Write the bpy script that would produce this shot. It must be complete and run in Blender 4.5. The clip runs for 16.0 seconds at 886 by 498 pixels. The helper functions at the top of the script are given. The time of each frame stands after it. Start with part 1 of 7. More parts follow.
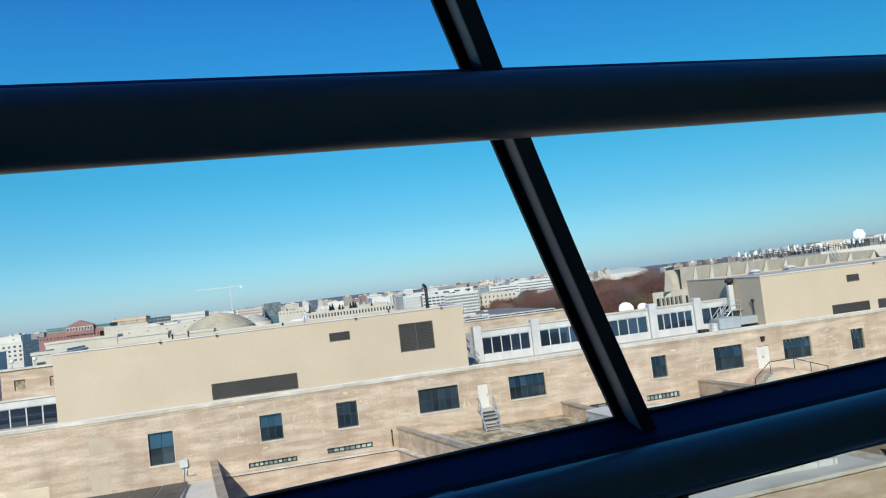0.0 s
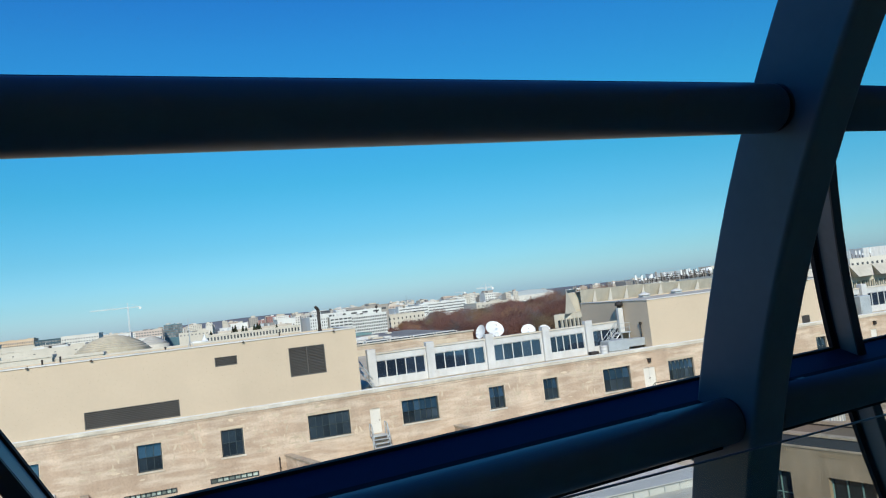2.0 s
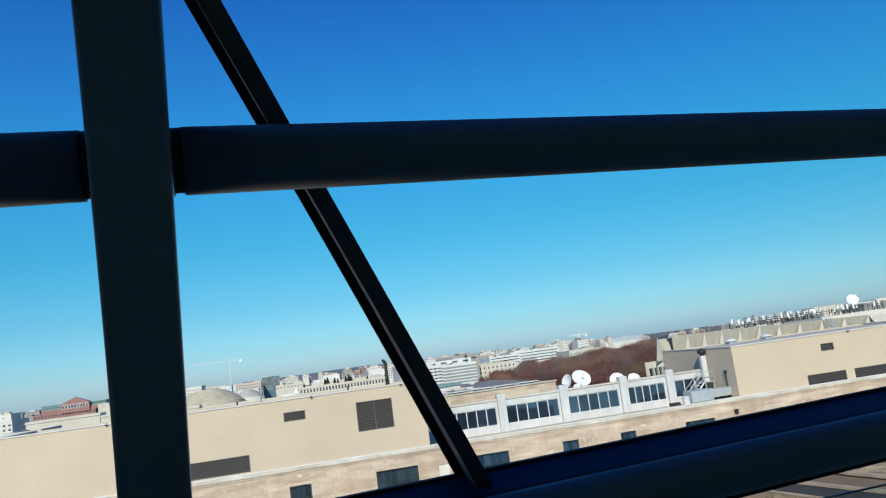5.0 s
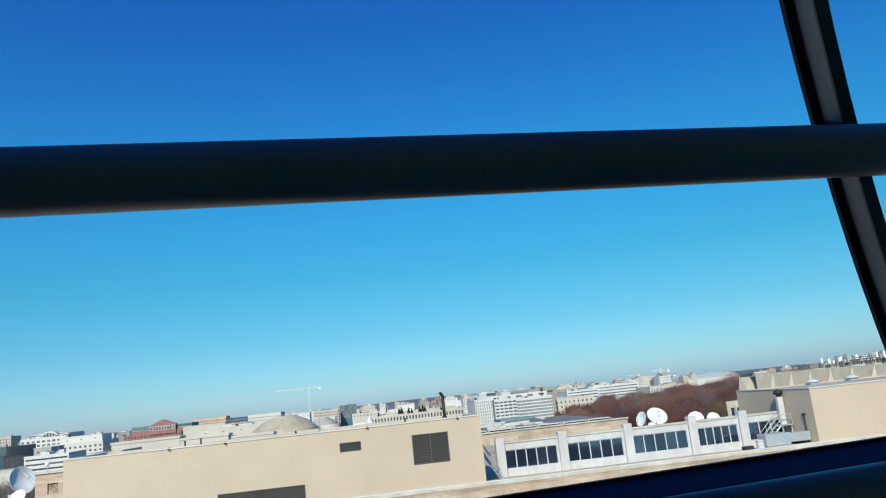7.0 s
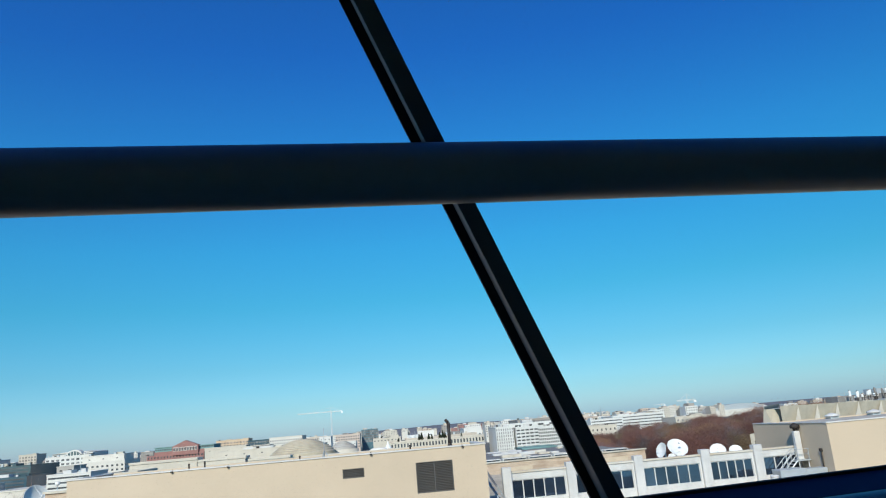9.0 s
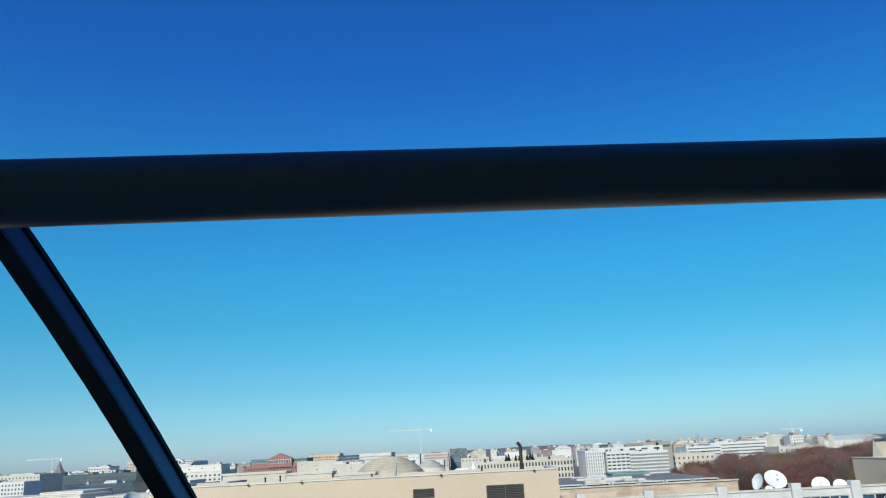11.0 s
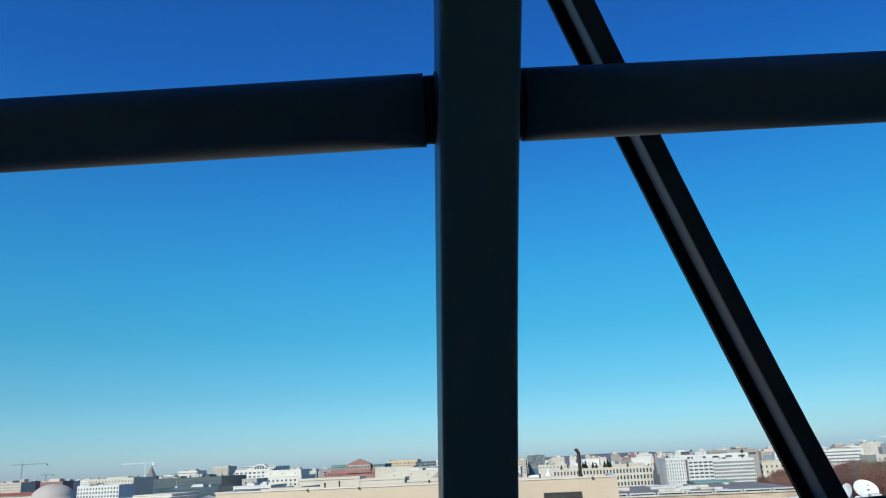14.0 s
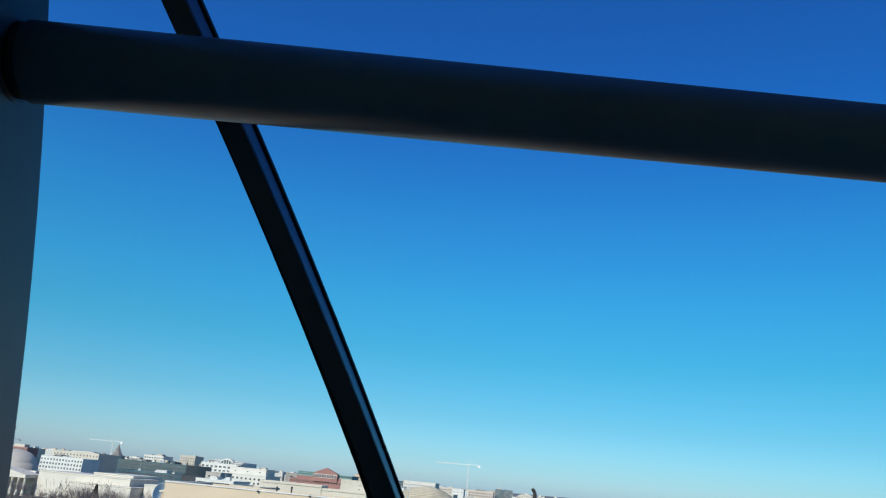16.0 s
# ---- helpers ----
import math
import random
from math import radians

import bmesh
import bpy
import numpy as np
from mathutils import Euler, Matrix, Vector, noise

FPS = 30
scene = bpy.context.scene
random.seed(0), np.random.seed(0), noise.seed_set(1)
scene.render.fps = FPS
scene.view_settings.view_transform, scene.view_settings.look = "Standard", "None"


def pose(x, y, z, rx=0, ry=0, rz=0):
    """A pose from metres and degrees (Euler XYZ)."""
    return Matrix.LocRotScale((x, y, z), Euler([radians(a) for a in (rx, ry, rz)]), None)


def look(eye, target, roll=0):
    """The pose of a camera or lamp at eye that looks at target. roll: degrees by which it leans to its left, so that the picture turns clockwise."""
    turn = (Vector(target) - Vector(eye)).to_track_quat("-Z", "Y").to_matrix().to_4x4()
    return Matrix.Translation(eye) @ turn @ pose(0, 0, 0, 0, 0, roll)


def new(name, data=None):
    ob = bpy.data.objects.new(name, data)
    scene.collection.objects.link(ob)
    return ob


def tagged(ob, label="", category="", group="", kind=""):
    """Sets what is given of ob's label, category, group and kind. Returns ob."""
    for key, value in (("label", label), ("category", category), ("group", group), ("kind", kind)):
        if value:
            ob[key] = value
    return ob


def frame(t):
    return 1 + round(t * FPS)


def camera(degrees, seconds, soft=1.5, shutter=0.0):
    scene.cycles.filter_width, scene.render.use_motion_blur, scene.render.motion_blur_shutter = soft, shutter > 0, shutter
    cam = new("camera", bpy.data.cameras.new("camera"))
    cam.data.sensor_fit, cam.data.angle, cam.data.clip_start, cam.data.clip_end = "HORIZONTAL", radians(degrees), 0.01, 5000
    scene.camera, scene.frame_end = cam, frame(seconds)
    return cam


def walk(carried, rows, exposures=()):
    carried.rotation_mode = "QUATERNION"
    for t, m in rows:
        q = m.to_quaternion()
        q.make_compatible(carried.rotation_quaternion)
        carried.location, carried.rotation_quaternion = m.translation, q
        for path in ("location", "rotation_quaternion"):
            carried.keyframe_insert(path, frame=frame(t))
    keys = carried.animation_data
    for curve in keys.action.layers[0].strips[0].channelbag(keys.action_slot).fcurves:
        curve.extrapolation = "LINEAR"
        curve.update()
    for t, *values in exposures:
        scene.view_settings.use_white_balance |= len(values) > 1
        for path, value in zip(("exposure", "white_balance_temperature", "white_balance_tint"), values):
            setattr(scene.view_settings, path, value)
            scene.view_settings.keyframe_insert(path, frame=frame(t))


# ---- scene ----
cam = camera(62.0, 16.0, soft=1.15)
PATH = [
    (0, (-11.690, -1.213, 30.185), (-11.277, 0.742, 30.284), -6.63),
    (0.5, (-11.311, -1.141, 30.178), (-10.942, 0.823, 30.267), -7.36),
    (1, (-10.924, -1.052, 30.180), (-10.385, 0.872, 30.260), -6.97),
    (1.5, (-10.525, -1.044, 30.166), (-9.975, 0.876, 30.280), -6.23),
    (2, (-10.156, -1.081, 30.162), (-9.506, 0.807, 30.290), -6.45),
    (2.5, (-9.707, -1.015, 30.166), (-8.955, 0.834, 30.295), -6.69),
    (3, (-9.338, -1.052, 30.125), (-8.669, 0.826, 30.290), -7.28),
    (3.5, (-8.965, -1.057, 30.139), (-8.427, 0.860, 30.323), -7.46),
    (4, (-8.564, -0.980, 30.133), (-7.972, 0.920, 30.332), -7.35),
    (6.5, (-6.600, -0.856, 30.102), (-6.487, 1.102, 30.497), -7.08),
    (7, (-6.097, -0.702, 30.084), (-5.870, 1.246, 30.477), -6.03),
    (7.5, (-5.704, -0.621, 30.071), (-5.426, 1.311, 30.506), -5.57),
    (8, (-5.307, -0.593, 30.094), (-5.158, 1.347, 30.558), -5.09),
    (8.5, (-4.949, -0.544, 30.053), (-4.763, 1.394, 30.510), -4.98),
    (11, (-3.053, -0.208, 30.056), (-3.128, 1.719, 30.587), -3.03),
    (11.5, (-2.700, -0.130, 30.018), (-2.816, 1.795, 30.549), -1.85),
    (12, (-2.418, 0.005, 30.031), (-2.636, 1.928, 30.534), 0.77),
    (12.5, (-2.085, 0.087, 30.024), (-2.597, 1.957, 30.515), 1.08),
    (13, (-1.828, 0.187, 30.039), (-2.482, 2.015, 30.519), -0.73),
    (13.5, (-1.594, 0.202, 29.986), (-2.095, 2.067, 30.507), -0.74),
    (14, (-1.277, 0.278, 29.971), (-1.549, 2.180, 30.527), -2.71),
    (14.5, (-0.944, 0.275, 29.976), (-1.183, 2.166, 30.581), -3.30),
    (15, (-0.713, 0.405, 29.965), (-0.920, 2.295, 30.584), -0.89),
    (15.5, (-0.502, 0.545, 29.982), (-0.717, 2.436, 30.597), 3.25),
    (16, (-0.256, 0.633, 30.011), (-0.528, 2.518, 30.623), 5.55),
]
walk(cam, [(t, look(eye, target, roll)) for t, eye, target, roll in PATH])

# ---- light ----
world = bpy.data.worlds.new("world")
scene.world = world
world.use_nodes = True
wn = world.node_tree
sky = wn.nodes.new("ShaderNodeTexSky")
sky.sky_type = "NISHITA"
sky.sun_disc = False
SUN_EL, SUN_AZ = 32.0, 197.0   # azimuth from +y, clockwise seen from above
sky.sun_elevation = radians(SUN_EL)
sky.sun_rotation = radians(SUN_AZ)
sky.air_density, sky.dust_density, sky.ozone_density = 1.0, 0.7, 3.2
sky.altitude = 50
tint = wn.nodes.new("ShaderNodeMix")
tint.data_type, tint.blend_type = "RGBA", "MULTIPLY"
tint.inputs[0].default_value = 1.0
# clear autumn air: pale at the horizon, deep blue above
co, sp, tr = wn.nodes.new("ShaderNodeTexCoord"), wn.nodes.new("ShaderNodeSeparateXYZ"), wn.nodes.new("ShaderNodeValToRGB")
wn.links.new(co.outputs["Generated"], sp.inputs[0])
wn.links.new(sp.outputs["Z"], tr.inputs[0])
TINTS = [(0.0, 0.89, 1.16, 1.60), (0.035, 0.645, 1.01, 1.3), (0.09, 0.43, 0.915, 1.085), (0.17, 0.255, 0.96, 1.08), (0.24, 0.213, 1.02, 1.24), (0.34, 0.187, 0.97, 1.39), (0.48, 0.142, 0.75, 1.48), (1.0, 0.2, 0.56, 1.35)]
while len(tr.color_ramp.elements) < len(TINTS):
    tr.color_ramp.elements.new(0.5)
for el, (at_, *rgb) in zip(tr.color_ramp.elements, TINTS):
    el.position, el.color = at_, (*rgb, 1)
wn.links.new(tr.outputs[0], tint.inputs[7])
wn.links.new(sky.outputs[0], tint.inputs[6])
# the air is warmer and hazier to the west, clearer and bluer to the east
side, warm, air = wn.nodes.new("ShaderNodeMapRange"), wn.nodes.new("ShaderNodeValToRGB"), wn.nodes.new("ShaderNodeMix")
side.inputs["From Min"].default_value, side.inputs["From Max"].default_value = -0.9, 0.9
wn.links.new(sp.outputs["X"], side.inputs["Value"])
wn.links.new(side.outputs[0], warm.inputs[0])
warm.color_ramp.elements[0].color, warm.color_ramp.elements[1].color = (1.12, 1.04, 1.045, 1), (0.75, 0.87, 0.885, 1)
air.data_type, air.blend_type = "RGBA", "MULTIPLY"
air.inputs[0].default_value = 1.0
wn.links.new(tint.outputs[2], air.inputs[6])
wn.links.new(warm.outputs[0], air.inputs[7])
wn.links.new(air.outputs[2], wn.nodes["Background"].inputs[0])
wn.nodes["Background"].inputs[1].default_value = 0.107
sun = new("sun", bpy.data.lights.new("sun", "SUN"))
sun.data.energy, sun.data.angle, sun.data.color = 4.75, radians(0.5), (1.0, 0.90, 0.745)
sdir = Vector((math.sin(radians(SUN_AZ)) * math.cos(radians(SUN_EL)), math.cos(radians(SUN_AZ)) * math.cos(radians(SUN_EL)), math.sin(radians(SUN_EL))))
sun.matrix_world = look(sdir * 100, (0, 0, 0))
scene.view_settings.exposure = 0.0


# ---- materials ----
def material(name, colour, rough=0.7, metal=0.0, spread=0.12, scale=1.0, grain=0.25, bump=0.0, streak=0.0, per_object=0.0, second=None, second_amount=0.0, spec=0.5, smear=(1, 1, 1), second_at=0.58, second_scale=0.6):
    """A surface with stains at one scale, grain at a finer one, and optional vertical streaks and a second colour in patches."""
    m = bpy.data.materials.new(name)
    m.use_nodes = True
    nt = m.node_tree
    b = nt.nodes["Principled BSDF"]
    b.inputs["Roughness"].default_value, b.inputs["Metallic"].default_value = rough, metal
    b.inputs["Specular IOR Level"].default_value = spec
    geo = nt.nodes.new("ShaderNodeNewGeometry")
    def noise_at(size, detail, stretch=(1, 1, 1)):
        mp = nt.nodes.new("ShaderNodeMapping")
        mp.inputs["Scale"].default_value = stretch
        n = nt.nodes.new("ShaderNodeTexNoise")
        n.inputs["Scale"].default_value, n.inputs["Detail"].default_value = size, detail
        nt.links.new(geo.outputs["Position"], mp.inputs[0])
        nt.links.new(mp.outputs[0], n.inputs["Vector"])
        return n.outputs["Fac"]
    def ramp(value, lo, hi, a, c):
        r = nt.nodes.new("ShaderNodeMapRange")
        r.inputs["From Min"].default_value, r.inputs["From Max"].default_value = lo, hi
        r.inputs["To Min"].default_value, r.inputs["To Max"].default_value = a, c
        nt.links.new(value, r.inputs["Value"])
        return r.outputs[0]
    def times_(a, c):
        n = nt.nodes.new("ShaderNodeMath")
        n.operation = "MULTIPLY"
        nt.links.new(a, n.inputs[0]); nt.links.new(c, n.inputs[1])
        return n.outputs[0]
    f = times_(ramp(noise_at(0.35 * scale, 4), 0.3, 0.7, 1 - spread, 1 + spread), ramp(noise_at(6 * scale, 5), 0.25, 0.75, 1 - grain * 0.4, 1 + grain * 0.4))
    if streak:
        f = times_(f, ramp(noise_at(1.1 * scale, 6, (1, 1, 0.16)), 0.35, 0.75, 1 + streak * 0.3, 1 - streak))
    if per_object:
        oi = nt.nodes.new("ShaderNodeObjectInfo")
        f = times_(f, ramp(oi.outputs["Random"], 0, 1, 1 - per_object, 1 + per_object))
    col = nt.nodes.new("ShaderNodeRGB")
    col.outputs[0].default_value = (*colour, 1)
    src = col.outputs[0]
    if second:
        mx = nt.nodes.new("ShaderNodeMix")
        mx.data_type = "RGBA"
        mx.inputs[7].default_value = (*second, 1)
        nt.links.new(ramp(noise_at(second_scale * scale, 7, smear), second_at - second_amount * 0.2, second_at + 0.1, 0, second_amount), mx.inputs[0])
        nt.links.new(src, mx.inputs[6])
        src = mx.outputs[2]
    hsv = nt.nodes.new("ShaderNodeHueSaturation")
    nt.links.new(src, hsv.inputs["Color"])
    nt.links.new(f, hsv.inputs["Value"])
    nt.links.new(hsv.outputs[0], b.inputs["Base Color"])
    if bump:
        bp = nt.nodes.new("ShaderNodeBump")
        bp.inputs["Strength"].default_value, bp.inputs["Distance"].default_value = bump, 0.05
        nt.links.new(noise_at(3.0 * scale, 6), bp.inputs["Height"])
        nt.links.new(bp.outputs[0], b.inputs["Normal"])
    return m


def clear_glass(name, tint, gloss):
    m = bpy.data.materials.new(name)
    m.use_nodes = True
    nt = m.node_tree
    nt.nodes.remove(nt.nodes["Principled BSDF"])
    tr, gl, mx = nt.nodes.new("ShaderNodeBsdfTransparent"), nt.nodes.new("ShaderNodeBsdfGlossy"), nt.nodes.new("ShaderNodeMixShader")
    tr.inputs[0].default_value, gl.inputs["Roughness"].default_value, mx.inputs[0].default_value = (*tint, 1), 0.02, gloss
    nt.links.new(tr.outputs[0], mx.inputs[1]); nt.links.new(gl.outputs[0], mx.inputs[2])
    nt.links.new(mx.outputs[0], nt.nodes["Material Output"].inputs[0])
    return m


NAVY = material("navy_sill_paint", (0.014, 0.024, 0.07), 0.6, 0.0, 0.08, 4, 0.1, spec=0.2)
STEEL = material("painted_steel", (0.075, 0.118, 0.165), 0.42, 0.0, 0.08, 4, 0.1, spec=0.34)
VERDIGRIS = material("dark_verdigris_bronze", (0.045, 0.085, 0.095), 0.6, 0.3, 0.1, 3, 0.2)
STEEL_DARK = material("dark_steel", (0.030, 0.035, 0.05), 0.4, 0.0, 0.08, 4, 0.1)
GASKET = material("black_gasket", (0.011, 0.013, 0.02), 0.7, 0, 0.05, 5, 0.1, spec=0.2)
BLUEFACE = material("blue_lit_mullion_face", (0.035, 0.055, 0.14), 0.4, 0, 0.08, 5, 0.1)
ALU = material("grey_mullion_face", (0.20, 0.21, 0.225), 0.5, 0.0, 0.08, 5, 0.15)
# pale and warm so that the unseen interior reflects light onto the steel
INSIDE = material("warm_bounce_interior", (0.70, 0.58, 0.40), 0.8, 0, 0.1, 2, 0.2)
GLAZING = clear_glass("clear_glazing", (0.9, 0.965, 0.99), 0.012)
LOWER_GLAZING = clear_glass("lower_tinted_glazing", (0.85, 0.87, 0.85), 0.015)
RAIL_GLASS = clear_glass("rail_glass", (0.90, 0.95, 0.95), 0.02)
EDGE = material("blue_glass_edge", (0.07, 0.10, 0.16), 0.3, 0, 0.1, 4, 0.1)
STRIPGLASS = material("blue_strip_window_glass", (0.075, 0.11, 0.165), 0.04, 0.8, 0.2, 1.2, 0.2, 0, 0, 0.3)
BLOCKGLASS = material("pale_glass_block", (0.27, 0.32, 0.29), 0.25, 0, 0.2, 2, 0.3, 0, 0, 0.75)
STUCCO = material("weathered_stucco", (0.45, 0.332, 0.24), 0.9, 0, 0.12, 1.0, 0.32, 0.4, 0.12, 0, (0.63, 0.51, 0.395), 0.85, smear=(0.3, 1, 1.7), second_at=0.58, second_scale=1.2)
# weathered stucco darkened: the wing flank's shade is put into the colour
SIDE_STUCCO = material("shaded_weathered_stucco", (0.355, 0.272, 0.19), 0.9, 0, 0.16, 1.0, 0.4, 0.5, 0.2, 0, (0.42, 0.34, 0.25), 0.5, smear=(1, 0.6, 1.5))
PENT = material("smooth_penthouse_stucco", (0.55, 0.44, 0.322), 0.88, 0, 0.05, 0.7, 0.06, 0.1)
PATCH = material("pale_patch_stucco", (0.53, 0.43, 0.315), 0.9, 0, 0.12, 1.5, 0.25, per_object=0.14)
COPING = material("pale_stone_coping", (0.52, 0.455, 0.365), 0.85, 0, 0.14, 2, 0.3, 0.3, 0.1, 0, (0.66, 0.63, 0.56), 0.8, smear=(0.3, 1, 1.5))
WINGCOP = material("tan_parapet_coping", (0.41, 0.335, 0.25), 0.9, 0, 0.18, 2, 0.35, 0.3, 0.1, 0, (0.27, 0.22, 0.165), 0.7)
WHITE = material("white_painted_panel", (0.57, 0.56, 0.545), 0.6, 0, 0.1, 1.5, 0.18, 0, 0.1)
DOORW = material("white_door_paint", (0.66, 0.62, 0.55), 0.55, 0, 0.05, 3, 0.1)
LOUVRE = material("dark_louvre_metal", (0.10, 0.092, 0.085), 0.5, 0.3, 0.1, 2, 0.2)
GALV = material("galvanised_metal", (0.43, 0.46, 0.475), 0.45, 0.25, 0.12, 3, 0.25)
PANE = material("dark_window_glass", (0.04, 0.062, 0.082), 0.05, 0.45, 0.3, 1.2, 0.3, 0, 0, 0.5)
FRAME = material("green_grey_window_frame", (0.028, 0.045, 0.048), 0.6, 0, 0.1, 3, 0.2)
FRAMEW = material("pale_window_frame", (0.52, 0.52, 0.50), 0.6, 0, 0.1, 3, 0.2)
GRAVEL = material("brown_gravel_roof", (0.49, 0.405, 0.265), 0.95, 0, 0.25, 1.2, 1.2, 0.9, 0, 0, (0.15, 0.118, 0.078), 0.95, smear=(1, 0.55, 1), second_at=0.57, second_scale=0.9)
ROOFW = material("white_membrane_roof", (0.58, 0.56, 0.51), 0.9, 0, 0.14, 0.8, 0.2, spec=0.2)
OFFICEROOF = material("pale_office_roof", (0.50, 0.42, 0.31), 0.9, 0, 0.2, 0.8, 0.4, 0.2, spec=0.2)
ROOFG = material("grey_roof_felt", (0.22, 0.21, 0.20), 0.9, 0, 0.2, 0.8, 0.3, spec=0.2)
DARKBAND = material("shaded_eaves_metal", (0.045, 0.05, 0.058), 0.6, 0, 0.15, 1, 0.2)
BROWNROOF = material("smooth_brown_felt", (0.19, 0.14, 0.095), 0.9, 0, 0.15, 0.6, 0.25)
ROOFEDGE = material("pale_roof_edge_metal", (0.60, 0.575, 0.54), 0.6, 0, 0.1, 1.5, 0.2, 0.1, 0.1)
PENTROOF = material("pale_gravel_roof", (0.46, 0.42, 0.36), 0.95, 0, 0.15, 1, 0.5, 0.3, spec=0.2)
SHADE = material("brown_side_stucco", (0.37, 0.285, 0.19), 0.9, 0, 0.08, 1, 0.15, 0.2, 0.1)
CONC = material("cast_concrete", (0.49, 0.445, 0.365), 0.9, 0, 0.1, 0.8, 0.2, 0.2, 0.12)
DISH = material("white_dish_paint", (0.74, 0.74, 0.72), 0.4, 0, 0.04, 2, 0.08)
IRON = material("rusty_black_iron", (0.035, 0.028, 0.024), 0.7, 0.2, 0.2, 3, 0.4)
GROUND = material("city_ground", (0.13, 0.125, 0.11), 0.95, 0, 0.3, 0.05, 0.4)
WHITESTONE = material("bright_white_stone", (0.64, 0.635, 0.605), 0.75, 0, 0.06, 0.2, 0.15)
MARBLE = material("pale_marble", (0.63, 0.58, 0.50), 0.75, 0, 0.07, 0.2, 0.15, 0, 0.06)
DOMEW = material("white_dome_paint", (0.62, 0.60, 0.555), 0.7, 0, 0.05, 0.2, 0.1)
SHADOWGLASS = material("blue_glass_facade", (0.05, 0.10, 0.13), 0.12, 0, 0.2, 0.1, 0.3, 0, 0, 0.3)
DEEPGLASS = material("deep_green_glass_facade", (0.065, 0.105, 0.115), 0.15, 0, 0.2, 0.1, 0.3, 0, 0, 0.3)
TEALGLASS = material("teal_glass_facade", (0.10, 0.19, 0.23), 0.15, 0, 0.2, 0.1, 0.3, 0, 0, 0.3)
PINKSTONE = material("pale_pink_stone", (0.56, 0.455, 0.385), 0.85, 0, 0.08, 0.2, 0.15)
BRICK = material("red_brick", (0.31, 0.155, 0.135), 0.9, 0, 0.1, 0.3, 0.3)
TEAL = material("verdigris_roof", (0.17, 0.29, 0.28), 0.8, 0, 0.1, 0.3, 0.2)
ORANGE = material("orange_stone", (0.58, 0.43, 0.295), 0.9, 0, 0.1, 0.3, 0.2)
REDTILE = material("red_tile_roof", (0.33, 0.10, 0.06), 0.9, 0, 0.1, 0.3, 0.2)
DOMEB = material("lead_grey_buff_dome", (0.47, 0.405, 0.30), 0.85, 0, 0.12, 0.4, 0.2, 0.1, 0.15)
DOMEP = material("pinkish_stone_dome", (0.44, 0.39, 0.355), 0.85, 0, 0.06, 0.2, 0.1)
# far panes pale, skyline panes paler still: haze put into their colour
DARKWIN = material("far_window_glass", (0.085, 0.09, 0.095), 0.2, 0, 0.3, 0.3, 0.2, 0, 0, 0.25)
FARWIN = material("hazed_skyline_glass", (0.17, 0.17, 0.17), 0.25, 0, 0.3, 0.3, 0.2, 0, 0, 0.3)
# stone coloured dark blue to hold the shade of the tower flanks
SHADED_STONE = material("shaded_blue_stone", (0.065, 0.082, 0.135), 0.45, 0, 0.1, 0.3, 0.15)
# greenish glass; its yellow-olive patches are tree reflections put into the colour
PAVGLASS = material("olive_reflection_glass", (0.11, 0.135, 0.11), 0.12, 0, 0.35, 0.25, 0.3, 0, 0, 0.35, (0.23, 0.24, 0.15), 0.6)
# greyed and bluish: the hills' distance haze is put into the colour
HILL = material("distant_wooded_hills", (0.145, 0.145, 0.16), 1.0, 0, 0.25, 0.02, 0.3)
CRANE = material("white_crane_paint", (0.72, 0.72, 0.70), 0.5, 0, 0.05, 1, 0.1)
CRANED = material("dark_crane_paint", (0.24, 0.27, 0.30), 0.5, 0, 0.05, 1, 0.1)
BARK = material("grey_bark", (0.11, 0.09, 0.075), 0.95, 0, 0.2, 2, 0.4)


def leaf_material(name, colours):
    m = bpy.data.materials.new(name)
    m.use_nodes = True
    nt = m.node_tree
    b = nt.nodes["Principled BSDF"]
    b.inputs["Roughness"].default_value = 0.8
    g, r = nt.nodes.new("ShaderNodeNewGeometry"), nt.nodes.new("ShaderNodeValToRGB")
    r.color_ramp.interpolation = "CONSTANT"
    while len(r.color_ramp.elements) < len(colours):
        r.color_ramp.elements.new(0.5)
    for k, c in enumerate(colours):
        r.color_ramp.elements[k].position = k / len(colours)
        r.color_ramp.elements[k].color = (*c, 1)
    nt.links.new(g.outputs["Random Per Island"], r.inputs[0])
    oi, mr, hs = nt.nodes.new("ShaderNodeObjectInfo"), nt.nodes.new("ShaderNodeMapRange"), nt.nodes.new("ShaderNodeHueSaturation")
    mr.inputs["To Min"].default_value, mr.inputs["To Max"].default_value = 0.7, 1.35
    nt.links.new(oi.outputs["Random"], mr.inputs["Value"])
    nt.links.new(mr.outputs[0], hs.inputs["Value"])
    nt.links.new(r.outputs[0], hs.inputs["Color"])
    nt.links.new(hs.outputs[0], b.inputs["Base Color"])
    b.inputs["Specular IOR Level"].default_value = 0.1
    tl, mx = nt.nodes.new("ShaderNodeBsdfTranslucent"), nt.nodes.new("ShaderNodeMixShader")
    mx.inputs[0].default_value = 0.45
    nt.links.new(hs.outputs[0], tl.inputs[0])
    nt.links.new(b.outputs[0], mx.inputs[1]); nt.links.new(tl.outputs[0], mx.inputs[2])
    nt.links.new(mx.outputs[0], nt.nodes["Material Output"].inputs[0])
    return m


